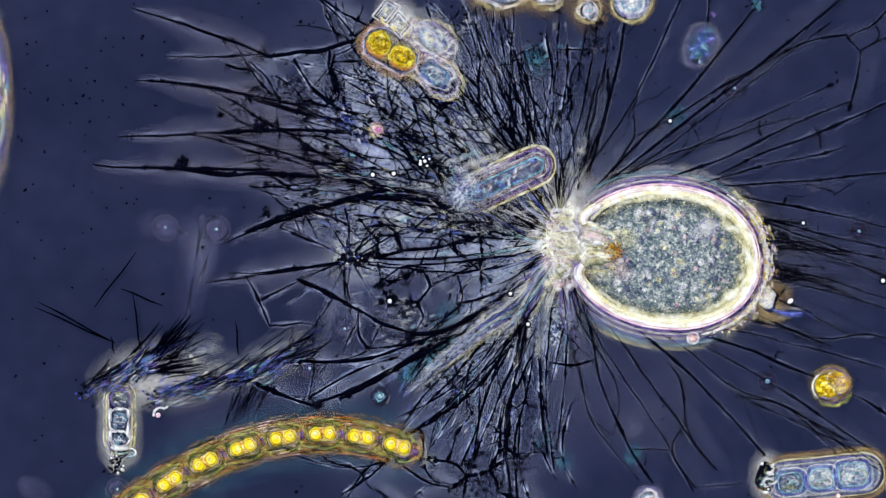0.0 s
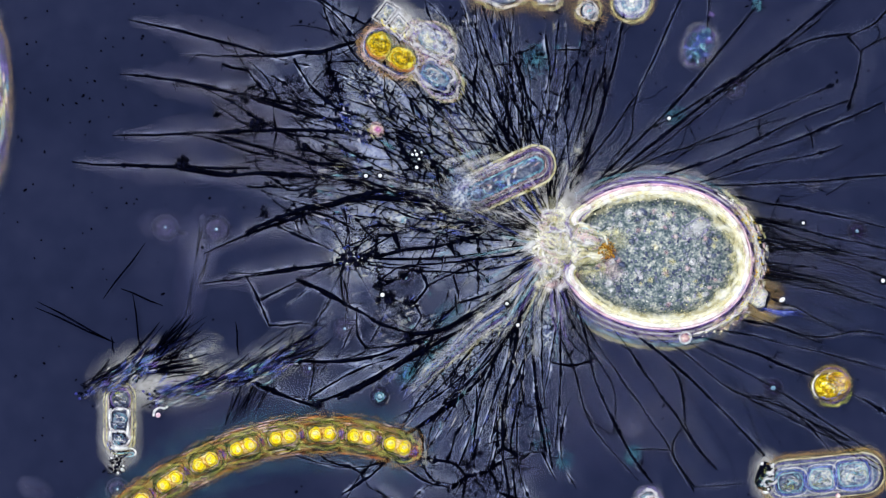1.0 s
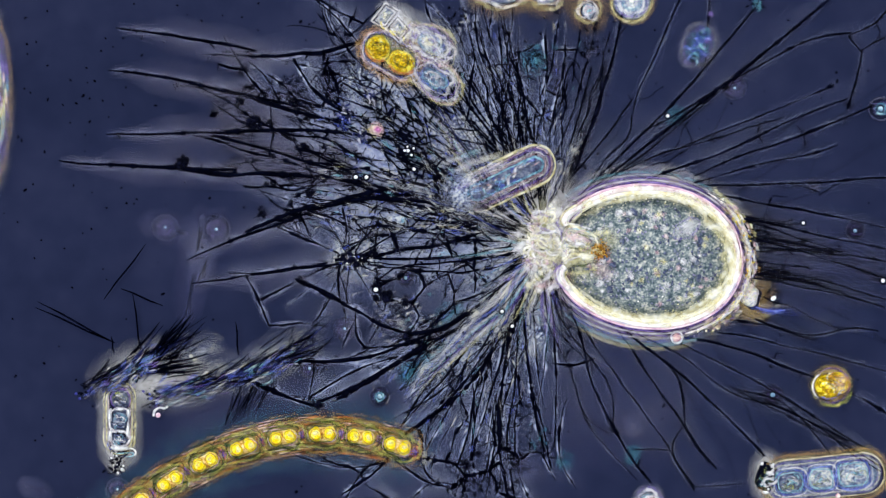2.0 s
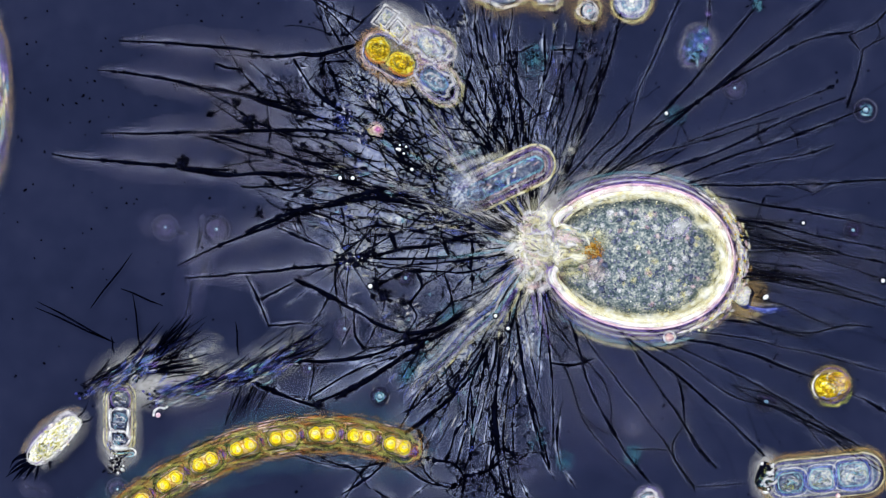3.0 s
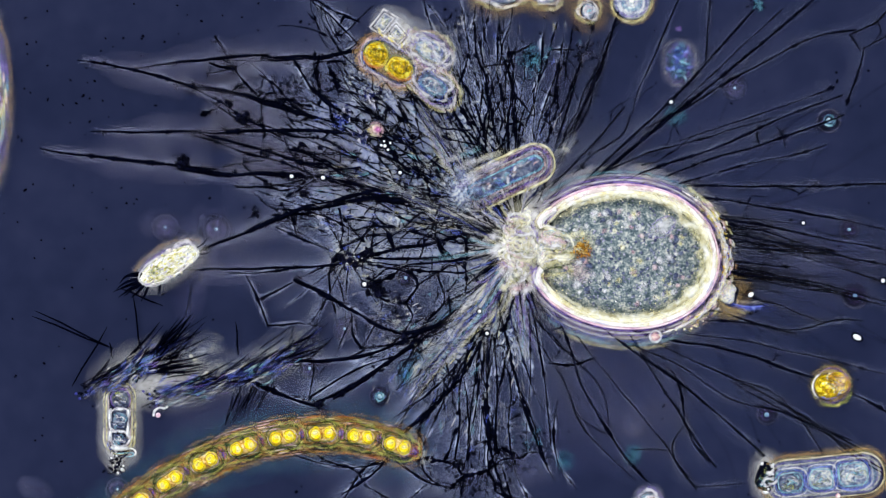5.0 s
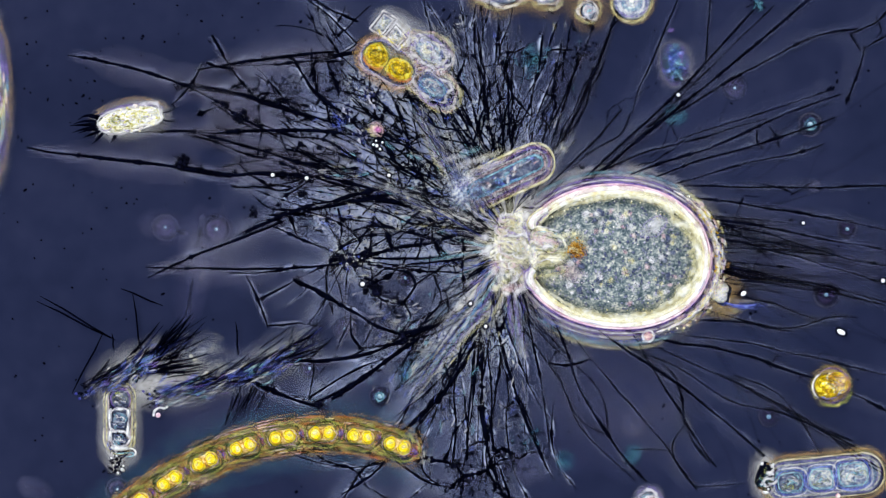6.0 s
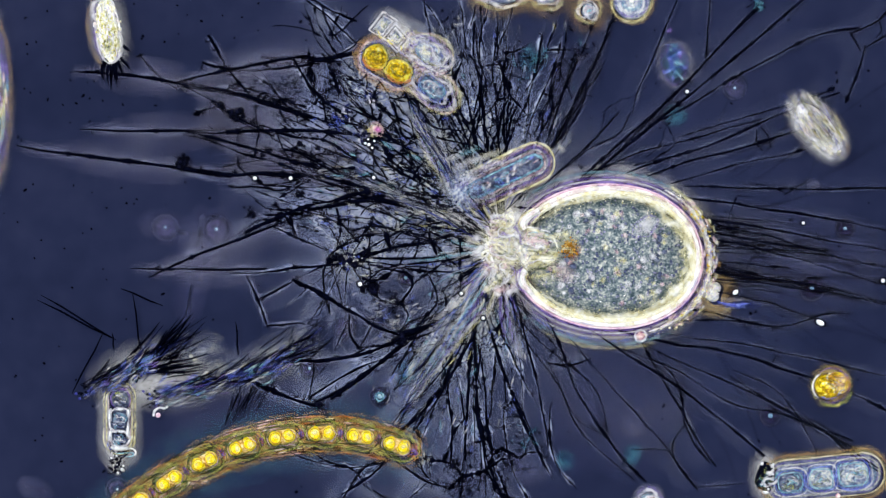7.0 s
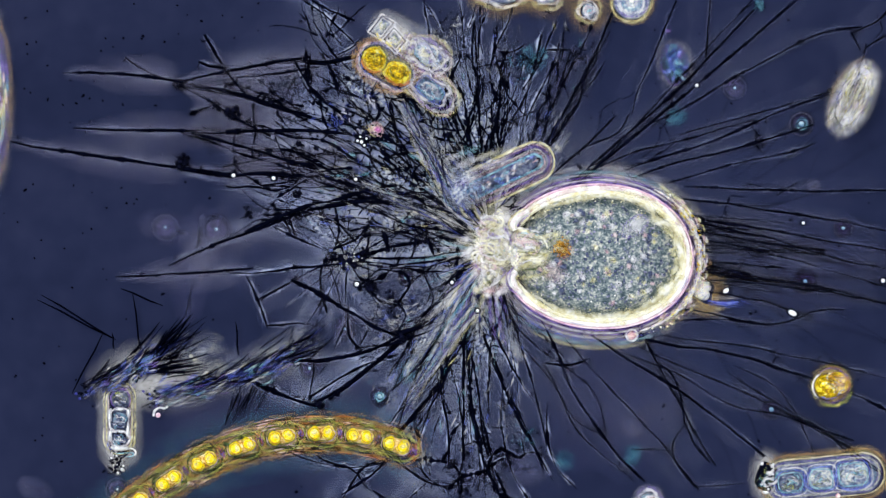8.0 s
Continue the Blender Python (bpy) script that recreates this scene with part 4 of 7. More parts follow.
# the tangle along the near edge
for pts, w in ((((752, 808), (790, 816), (826, 842), (868, 832), (892, 792)), 5), (((752, 808), (768, 850), (730, 884)), 4), (((826, 842), (818, 884)), 5), (((826, 842), (800, 866), (768, 850)), 4),
               (((868, 832), (880, 870), (930, 888)), 4), (((700, 790), (752, 808), (742, 760)), 4.4), (((892, 792), (925, 812), (960, 800), (985, 850)), 4), (((868, 832), (925, 812)), 3.4), (((612, 885), (640, 838), (690, 812)), 4.6),
               (((640, 838), (668, 868), (700, 886)), 3.4), (((560, 800), (600, 822), (640, 838)), 3), (((790, 816), (806, 770), (838, 730)), 4)):
    for p, q in zip(pts, pts[1:]):
        run(p, ((p[0] + q[0]) / 2 + srng.normal(0, 5), (p[1] + q[1]) / 2 + srng.normal(0, 5)), q, w=w, f=.05, dx=-8, twigs=3, rough=.35, lumps=1.4)


def rubble(x, y, r, dx=0, dy=0, n=60, tint=PALE):
    """A patch of fine dark and pale grains caught in the net."""
    seed[0] += 1
    q = np.random.RandomState(seed[0])
    dark, pale = Shape(), Shape()
    for i in range(n):
        dark.add(*ball(q.normal(0, r * .5), q.normal(0, r * .5), q.uniform(4, 12), q.uniform(.7, 1.9), sides=6, rings=4, rough=.3, rng=q, rx=q.uniform(1, 4), turn=q.uniform(0, 3)))
    for i in range(n // 5):
        a, c = q.uniform(0, 3.14), np.array([q.normal(0, r * .5), q.normal(0, r * .5)])
        pale.add(*soft(c + np.array([math.cos(a), math.sin(a)]) * q.uniform(4, 10) * np.linspace(-1, 1, 5)[:, None], q.uniform(5, 11), 14, False, 0, .7))
    ob = part("knot", dark, DARK, amoeba)
    ob.matrix_basis = Matrix.Translation(at(x, y, .004))
    tagged(ob, "fine dark grains caught in the net", kind="stuff")
    tagged(part("fleck_mass", pale, tint, ob, "pale grains in the knot"), kind="stuff")
    if dx or dy:
        MOVES.append((ob, [(t, Matrix.Translation(at(x + dx * creep(t), y + dy * creep(t), .004))) for t in (0, 3.5, 6.5, 8)]))


rubble(1055, 82, 22, -30, 20, 50, GHOST)
rubble(955, 100, 26, -30, 8, 50, TEAL)
rubble(960, 780, 26, -30, 0, 40, TEAL)
rubble(1338, 10, 14, 4, 0, 40, TEAL)
rubble(914, 806, 24, -20, 0, 36, GHOST)
rubble(520, 150, 26, -10, 4, 60, GHOST)
rubble(610, 210, 22, -20, 0, 60, EDGE_I)
rubble(590, 150, 30, -14, 4, 60, GHOST)
rubble(800, 160, 40, -25, 8, 60, EDGE_I)
rubble(820, 40, 30, -20, 8, 50)
rubble(828, 846, 34, -10, 0, 70, GHOST)
rubble(754, 812, 18, -6, 0, 40)
rubble(700, 566, 30, -20, 0, 50)
rubble(880, 850, 30, -10, 0, 60, GHOST)
# towards the far side and the rear
glide(((1335, 16), (1280, 85), (1215, 170), (1130, 255), (1050, 335)), (1336, 16), (1005, 330), 4.6, twigs=6)
glide(((1492, -4), (1390, 79), (1288, 159), (1172, 248), (1060, 335)), (1414, -4), (1015, 330), 5.4, twigs=8)
glide(((1500, 62), (1440, 66), (1400, 85), (1330, 125), (1260, 165), (1180, 215)), (1525, 48), (1150, 220), 4.2, twigs=5)
glide(((1470, 40), (1395, 95), (1290, 175), (1170, 268), (1075, 330)), (1332, 0), (1020, 325), 2.6, twigs=4)
glide(((1505, 180), (1440, 205), (1350, 248), (1270, 285), (1190, 312)), (1482, 162), (1105, 302), 4.6, twigs=7)
glide(((1580, 176), (1520, 205), (1430, 245), (1350, 268), (1270, 310)), (1440, 220), (1130, 312), 4.2, twigs=7)
glide(((1497, 258), (1450, 275), (1370, 288), (1290, 312)), (1442, 254), (1180, 325), 3.2, twigs=6)
glide(((1468, 152), (1400, 185), (1310, 225), (1240, 255)), (1472, 162), (1200, 240), 3, twigs=4)
clot(1468, 152, 6, 2, 8, 4, DARK)
glide(((1400, 208), (1300, 240), (1180, 275), (1080, 325)), (1340, 212), (1010, 318), 2.6, twigs=6)
glide(((1345, 208), (1342, 232), (1352, 248)), (1338, 232), (1345, 258), 2.4, twigs=2)
glide(((1452, 262), (1450, 240), (1438, 222)), (1350, 262), (1338, 240), 2.4, twigs=2)
glide(((1580, 306), (1450, 318), (1320, 325)), (1580, 338), (1210, 331), 3.6, twigs=4)
strand(1580, 405, 1230, 340, 4.2, .015, f=1, dy=6, twigs=3)
strand(1580, 445, 1240, 358, 4.2, .0, f=1, dy=2, twigs=3)
strand(1575, 462, 1250, 375, 3.5, .01, f=1, dy=15, twigs=5, lumps=1.2)
strand(1480, 448, 1260, 385, 4, .0, f=1, dx=-20, twigs=6, lumps=1.5)
strand(1580, 490, 1260, 402, 3, .01, f=1, dy=20, twigs=4)
strand(1580, 530, 1270, 440, 3.4, .0, f=1, dy=8, twigs=3)
strand(1520, 530, 1280, 460, 2.6, .02, f=1, twigs=4)
strand(1580, 552, 1280, 480, 3, .02, f=1, dy=-10, twigs=4)
strand(1500, 590, 1290, 500, 3, .02, f=1, dx=-60, dy=-30, twigs=4)
strand(1470, 612, 1310, 565, 2.6, .03, f=1, dx=-100, dy=-35, twigs=4)
strand(1440, 667, 1150, 570, 5.2, .01, f=1, dy=4, twigs=3, tip=.7)
strand(1580, 742, 1505, 695, 5, .02, f=0, dy=-8, twigs=2, tip=.9)
strand(1580, 655, 1290, 590, 3, .01, f=1, dy=15, twigs=3)
glide(((1540, 795), (1480, 755), (1400, 700), (1300, 640), (1220, 600)), (1520, 800), (1130, 615), 3.2)
glide(((1352, 806), (1270, 712), (1210, 650), (1140, 595)), (1352, 808), (1045, 592), 4.4, lumps=.5)
glide(((1580, 835), (1500, 790), (1400, 745), (1290, 690)), (1560, 835), (1290, 660), 2.8)
glide(((1268, 832), (1230, 790), (1205, 750), (1150, 680), (1110, 620), (1080, 580)), (1266, 824), (1175, 660), 3.8, twigs=7)
run((978, 642), (1019, 648), (1056, 634), w=3.6, f=.1, dx=-12, twigs=3)
glide(((1226, 868), (1190, 800), (1150, 738), (1090, 650), (1040, 570)), (1236, 866), (1000, 600), 3.2, twigs=5)
glide(((1155, 855), (1130, 825), (1090, 740), (1055, 670), (1045, 574)), (1140, 852), (955, 562), 4.2)
glide(((1480, 805), (1430, 750), (1380, 712), (1300, 702)), (1440, 800), (1330, 680), 2.8)
glide(((1523, 92), (1518, 140), (1506, 178)), (1533, 78), (1496, 180), 4.6, twigs=1)
run((1498, 66), (1510, 78), (1523, 92), w=4, dx=8, dy=-8, twigs=1)
run((1580, 60), (1548, 76), (1523, 90), w=3.8, dx=8, dy=-8, twigs=1)
run((1578, 8), (1548, 44), (1498, 66), w=4, dx=8, dy=-8, twigs=1)
run((1548, 44), (1557, 60), (1548, 76), w=3, dx=8, dy=-8, twigs=0)
fan(14, ((1420, 388), (1450, 530), (50, 4)), ((1280, 375), (1290, 490), (6, 3)), (1.3, 2.5), (1, 1), .008, 0, 31, -110, lumps=2.0)
run((1205, 0), (1160, 100), (1128, 160), (1120, 200), w=3.6, dx=-8, dy=2, twigs=2)
run((1120, 200), (1126, 240), (1090, 290), w=3, f=.8, dx=-6, twigs=3)
run((1255, -5), (1252, 60), (1248, 115), w=3, dx=2, twigs=1)
run((1575, 600), (1520, 587), (1470, 606), (1390, 582), (1320, 545), w=3, f=1, dx=-80, dy=-52, twigs=4, rough=.3)
run((1130, 850), (1080, 790), (1040, 740), (1020, 640), w=2.6, f=.5, dx=-10, twigs=3)
run((1080, 768), (1035, 735), (1030, 660), (985, 540), w=2.4, f=1, dx=-12, twigs=3)
run((1085, 770), (1100, 700), (1070, 640), (1020, 560), w=2.4, f=1, dx=-12, twigs=3)
run((1315, 855), (1270, 859), (1228, 862), w=3, twigs=1)
run((1500, 780), (1420, 740), (1375, 710), (1300, 702), (1220, 620), w=3.4, f=1, dx=10, twigs=3)
run((1255, 818), (1228, 787), (1212, 751), w=3.4, twigs=1)
run((1212, 754), (1209, 700), (1201, 662), (1178, 640), w=3.6, f=.1, twigs=2)
run((1230, 863), (1192, 815), (1188, 781), (1212, 752), w=3.2, twigs=1)
run((1189, 798), (1150, 794), (1116, 796), w=2.6, twigs=1)
run((1570, 840), (1500, 800), (1470, 770), (1430, 745), w=3, dx=-8, twigs=2)
# the fan on the near side
for pts, w in ((((905, 885), (893, 800), (905, 700), (928, 600), (940, 540)), 6), (((968, 800), (958, 750), (955, 650), (957, 545)), 6), (((838, 815), (868, 740), (905, 650), (930, 560)), 4.6),
               (((720, 770), (800, 722), (862, 668), (930, 575)), 6.4), (((600, 706), (690, 660), (790, 606), (900, 545)), 6), (((812, 830), (850, 750), (856, 700), (905, 610)), 4.4), (((915, 880), (908, 770), (935, 690), (948, 600)), 4),
               (((980, 830), (972, 760), (957, 690)), 3.6), (((712, 690), (770, 665), (850, 600), (920, 545)), 4.4)):
    run(*pts, w=w * .95, f=1 if pts[-1][1] < 640 else .5, dx=-18, twigs=6, rough=.25, lumps=1.3, spur=.7)
fan(6, ((690, 800), (1010, 850), (18, 45)), ((945, 500), (1000, 520), (8, 12)), (2.8, 5.0), (.9, 1), .02, 2, 21, -20, wig=1.0, lumps=1.2, rough=.22, spur=.5, film=.3)
fan(5, ((720, 700), (980, 720), (25, 60)), ((930, 520), (985, 540), (10, 15)), (2.2, 4), (.9, 1), .04, 2, 22, -25, wig=1.2, lumps=1.2, rough=.22, spur=.5, film=.3)
fan(7, ((760, 860), (1000, 890), (20, 15)), ((800, 700), (980, 720), (25, 30)), (2.4, 4), (.3, .6), .06, 2, 23, 0, wig=1.2, lumps=1.2, rough=.22, spur=.5, film=.3)
for i in range(22):
    clot(srng.uniform(740, 1000), srng.uniform(680, 880), srng.uniform(2.5, 6), srng.uniform(-40, 0), 0, 4)
for i in range(16):
    clot(srng.uniform(800, 1080), srng.uniform(20, 300), srng.uniform(2.5, 6), srng.uniform(-45, -5), 0, 2)
# banded trunks where the strands leave the mouth
trng = np.random.RandomState(41)
for x0, y0, x1, y1, m in ((735, 690, 965, 490, 5), (880, 620, 965, 500, 3), (955, 640, 975, 500, 2), (830, 205, 930, 370, 4), (790, 200, 905, 350, 3), (720, 330, 940, 420, 3), (1030, 230, 985, 380, 2)):
    pull = -85 if y0 < 400 and x0 < 1000 else -25
    trunk = strand(x0, y0, x1, y1, 3, -.05, f=1, dx=pull, twigs=0, mat=DARKBLUE, z=15, tip=.1, lumps=0, film=.3, wig=.5)
    tl = math.hypot(x1 - x0, y1 - y0)
    part("sheath", S(*soft(np.column_stack([np.linspace(0, tl, 30), np.linspace(0, 1, 30) * (1 - np.linspace(0, 1, 30)) * tl * -.2]), np.linspace(18, 38, 30), 3, False, .3, .8)), PALE, trunk, "milky sheath of a strand")
    for k in range(min(m, 2)):
        o = (k - 1) * 8
        strand(x0 + o + trng.normal(0, 12), y0 + o * .5 + trng.normal(0, 12), x1 + o, y1 + o * .3, trng.uniform(1.6, 3.4), -.05 + trng.normal(0, .035), f=1, dx=pull, twigs=0,
               mat=(DARK, DARKBLUE)[k], z=19 + trng.uniform(0, 6), tip=.1, lumps=.3, film=.3, wig=1)
for tip0, root0, tip8, root8, wd, bow in (((715, 705), (915, 545), (712, 735), (858, 520), 24, -14), ((795, 190), (905, 345), (712, 180), (845, 410), 22, 16)):
    trunk = glide((tip0, root0), tip8, root8, 2.2, mat=DARKBLUE, twigs=0, lumps=0, z=19)
    tl = math.dist(tip0, root0)
    u_ = np.linspace(0, 1, 40)
    for off, w2, m2, k2 in ((-1.0, .5, EDGE_W, .7), (-.55, .5, EDGE_I, .9), (-.15, .4, EDGE_W, .8), (.2, .45, EDGE_A, .7), (.55, .5, EDGE_V, .8), (.95, .5, EDGE_W, .75), (1.35, .4, EDGE_Y, .6)):
        yy_ = bow * 4 * u_ * (1 - u_) * .6 + off * wd * (.4 + .6 * u_) * .6
        part("stream_band", S(*soft(np.column_stack([u_ * tl, yy_]), wd * w2 * (.35 + .7 * u_), 3 + off, False, .3, k2 * .6 * (.15 + .85 * u_))), m2, trunk)
# links across neighbouring strands
for i in range(120):
    k = trng.choice(3, p=[.55, .2, .25])
    a = radians((trng.uniform(184, 226), trng.uniform(232, 285), trng.uniform(95, 140))[k])
    r = trng.uniform(150, 440 if k == 0 else 370)
    x, y, l, b = 950 + r * math.cos(a), 420 + r * math.sin(a), trng.uniform(14, 46), a + 1.57 + trng.normal(0, .6)
    strand(x - l / 2 * math.cos(b), y - l / 2 * math.sin(b), x + l / 2 * math.cos(b), y + l / 2 * math.sin(b), trng.uniform(1.3, 2.6), trng.normal(0, .16), f=.2, dx=-25, twigs=1, tip=.8, rough=.4, spur=.5)
# the finest threads, which run with the strands and fork and meet
def fine_net(n, a0, a1, r0, r1, dx, seeded, wide=(.6, 1.5), wander=.2):
    q = np.random.RandomState(seeded)
    sh, nodes = Shape(), []
    for i in range(n):
        a, r = radians(q.uniform(a0, a1)), r0 + (r1 - r0) * q.uniform(0, 1) ** .8
        p, head = np.array([950 + r * math.cos(a) - 784, 420 + r * math.sin(a) - 441]), a + math.pi * q.randint(0, 2) + q.normal(0, .3)
        if nodes and q.uniform() < .55:
            p, head = nodes[q.randint(len(nodes))]
            head += q.choice([-1, 1]) * q.uniform(.2, .8)
        m = q.randint(5, 20)
        steps = np.cumsum(q.normal(0, wander, m)) + head
        line_ = p + np.cumsum(np.column_stack([np.cos(steps), np.sin(steps)]) * q.uniform(4.5, 7), 0)
        w_ = q.uniform(*wide) * np.where(q.uniform(0, 1, m) < .14, q.uniform(1.6, 3, m), q.uniform(.6, 1.1, m))
        w_[0] *= 1.6
        w_[-1] = .35
        sh.add(*tube(line_, w_, None, 4, q.uniform(8, 18)))
        nodes += [(line_[k], steps[k]) for k in range(1, m - 1, 3)]
    ob = tagged(part("fine_thread_net", sh, DARK, amoeba, "net of the finest dark threads"), kind="stuff")
    MOVES.append((ob, [(t, Matrix.Translation((dx * creep(t) / 1000, 0, 0))) for t in (0, 3.5, 8)]))


fine_net(190, 182, 232, 90, 440, -42, 51, (.8, 2.0), .12)
fine_net(30, 232, 288, 100, 400, -38, 52, (.7, 1.6), .14)
fine_net(30, 95, 140, 100, 400, -40, 53, (.7, 1.7), .14)
fine_net(9, 142, 178, 90, 330, -36, 54, wander=.3)
fine_net(10, 62, 95, 120, 460, -45, 55, (.5, 1.0))
fine_net(8, 292, 330, 120, 420, -50, 56, (.5, 1.0))
fine_net(12, -12, 14, 400, 560, -100, 57, (.5, 1.2), .1)
# short pale and dark flecks that stream along the strands
for mat, cnt, wide, zz in ((PALE, 620, (3, 7), 14), (EDGE_W, 210, (1.8, 4.0), 15), (EDGE_A, 110, (4, 10), 11), (EDGE_I, 240, (4, 10), 12), (EDGE_Y, 24, (3, 6), 16), (DARK, 420, (.8, 2.0), 18)):
    sh = Shape()
    for i in range(cnt):
        k = trng.choice(4, p=[.73, .06, .16, .05])
        a = radians((trng.uniform(182, 230), trng.uniform(232, 285), trng.uniform(95, 140), trng.uniform(140, 170))[k])
        r = (trng.uniform(90, 400 if mat is not DARK else 460), trng.uniform(90, 380), trng.uniform(90, 400), trng.uniform(90, 340))[k]
        x, y, b = 950 + r * math.cos(a) - 784, 420 + r * math.sin(a) - 441, a + trng.normal(0, .3)
        if mat is DARK:
            sh.add(*ball(x, y, zz + trng.uniform(-8, 8), trng.uniform(*wide), sides=5, rings=3, rx=trng.uniform(1.4, 6), turn=b))
        else:
            l = trng.uniform(4, 16)
            d = np.array([math.cos(b), math.sin(b)]) * l
            sh.add(*soft(np.array([x, y]) + d * np.linspace(-1, 1, 6)[:, None], trng.uniform(*wide), zz + trng.uniform(-5, 5), False, 0, trng.uniform(.2, .65)))
    tagged(part("fleck_mass", sh, mat, amoeba, "fine pale flecks along the strands" if mat is not DARK else "fine dark flecks along the strands"), kind="stuff")
# milky pale plates, added to brighten the places where the strands crowd
for x, y, rx, ry, tn in ((830, 250, 60, 90, -.5), (800, 400, 120, 34, .1), (840, 585, 110, 20, -.72), (640, 455, 34, 18, 0), (755, 315, 60, 26, .2), (668, 150, 40, 34, .6)):
    part("slime_plate", S(*skirt(oval(x - 784, y - 441, rx, ry, tn, 60, .12, int(x)), -min(rx, ry) * .7, 34, 3.6, 2.6, 9, .9, True)), MILK, amoeba, "milky brightening patch between the strands")
# open meshes of the net round the star-shaped knot
def sway(x):
    """How far the net drifts: little at the star, most at the mouth."""
    return 9 * max(0, min(1, (x - 440) / 140)) + 45 * max(0, min(1.2, (x - 690) / 200))


for pts, w in ((((588, 461), (658, 461), (699, 442), (784, 428), (850, 402)), 5.6), (((488, 402), (529, 420), (592, 446)), 4), (((516, 383), (529, 420)), 2.6), (((458, 531), (529, 494), (592, 465)), 4.4), (((436, 487), (458, 531), (475, 576)), 3.4),
               (((475, 576), (520, 572), (569, 578)), 2.6), (((521, 494), (569, 516), (614, 544), (666, 572), (717, 590)), 5.4), (((717, 590), (762, 587), (836, 535), (869, 498)), 5.4), (((584, 520), (568, 545), (551, 572)), 3),
               (((662, 502), (680, 528), (721, 535)), 4.4), (((721, 535), (743, 505), (732, 483)), 4), (((732, 483), (699, 472), (662, 502)), 4), (((614, 461), (658, 446), (665, 394)), 4), (((665, 394), (688, 409), (699, 442)), 4.6),
               (((603, 368), (610, 402), (603, 439)), 4), (((629, 409), (665, 394), (717, 405), (762, 417), (776, 446)), 3.8), (((780, 487), (791, 535), (732, 594)), 3.2), (((699, 472), (791, 461), (865, 454)), 4.4), (((743, 505), (790, 478), (836, 446)), 3.6),
               (((625, 546), (625, 594), (643, 616)), 4), (((643, 616), (688, 612), (717, 592)), 4), (((628, 560), (610, 592), (600, 620)), 2.8), (((666, 572), (655, 596), (643, 616)), 3), (((680, 528), (676, 552), (666, 572)), 3.2),
               (((721, 535), (735, 560), (717, 590)), 3.6), (((603, 439), (640, 425), (665, 394)), 3.2), (((717, 405), (740, 380), (790, 372)), 3.6), (((762, 417), (820, 396), (880, 392)), 4), (((592, 470), (604, 510), (614, 544)), 3.8), (((658, 461), (664, 482), (662, 502)), 4),
               (((540, 372), (580, 385), (629, 409)), 3.2), (((495, 642), (592, 638), (640, 620)), 4.4), (((791, 535), (845, 515), (890, 480)), 4), (((690, 612), (760, 600), (840, 560), (890, 520)), 4.6)):
    glide([(x + sway(x) + trng.normal(0, 1), y + trng.normal(0, 1)) for x, y in pts], (pts[0][0] - sway(pts[0][0]), pts[0][1]), (pts[-1][0] - sway(pts[-1][0]), pts[-1][1]), w, twigs=3, rough=.3, lumps=1.2, wig=.7, spur=.6)
for x, y, r in ((658, 446, 8), (662, 505, 8), (699, 442, 6), (665, 394, 5), (666, 572, 5), (717, 590, 6), (643, 616, 5), (743, 505, 5), (784, 428, 6), (625, 546, 4), (529, 494, 4), (529, 420, 3), (721, 535, 5), (600, 452, 5)):
    clot(x + sway(x), y, r, -2 * sway(x), 0, 3)
for mat, cnt in ((DARK, 60), (EDGE_W, 60)):
    sh = Shape()
    for i in range(cnt):
        x, y = trng.normal(712, 34) - 784, trng.normal(566, 28) - 441
        if mat is DARK:
            sh.add(*ball(x, y, 8, trng.uniform(.8, 2.4), sides=5, rings=3, rx=trng.uniform(1, 5), turn=trng.uniform(0, 3)))
        else:
            sh.add(*soft(np.array([[x - 5, y], [x, y + 1], [x + 5, y]]), trng.uniform(4, 8), 6, False, 0, .8))
    tagged(part("fleck_mass", sh, mat, amoeba, "granules in the open meshes"), kind="stuff")
# the knot's white glow, painted as a pale disc
part("slime_plate", S(*faint(skirt(oval(622 - 784, 461 - 441, 22, 16, 0, 40, .1, 3), -10, 40, 3, 2, 8, 1.4, True), .8)), GLOWGEL, amoeba, "bright painted glow round the star-shaped knot")
for mat, cnt in ((WHITE, 9), (EDGE_W, 16), (EDGE_I, 14)):
    sh = Shape()
    for i in range(cnt):
        x, y = trng.normal(622, 13) - 784, trng.normal(462, 9) - 441
        if mat is WHITE:
            sh.add(*ball(x, y, 26, trng.uniform(.6, 1.4), sides=6, rings=4, rx=trng.uniform(1, 3.5), turn=trng.uniform(0, 3)))
        else:
            sh.add(*soft(np.array([[x - 5, y], [x, y + 2], [x + 5, y]]), 8, 25, False, 0, .9))
    tagged(part("fleck_mass", sh, mat, amoeba, "bright granules in the star-shaped knot"), kind="stuff")
# faint strands below the plane of the others
for i in range(28):
    a = radians(trng.uniform(-64, 76))
    x0, y0 = 1150 + 190 * math.cos(a), 440 + 165 * math.sin(a)
    l = trng.uniform(150, 430)
    b = a + trng.normal(0, .16)
    s_ = np.linspace(0, 1, 16)[:, None]
    p = np.array([x0 - 784, y0 - 441]) + np.array([math.cos(b), math.sin(b)]) * l * s_ + np.array([-math.sin(b), math.cos(b)]) * trng.normal(0, 10) * np.sin(s_ * trng.uniform(3, 9))
    part("faint_strand", S(*soft(p, trng.uniform(5, 13), 1.6, False, 0, trng.uniform(.1, .35))), SHADE, amoeba)

# the optical halo between the strands, painted as one thin pale film
FS = 4
fw, fh = int(FIELD[0] / FS) + 41, int(FIELD[1] / FS) + 41
img = np.zeros((fh, fw))
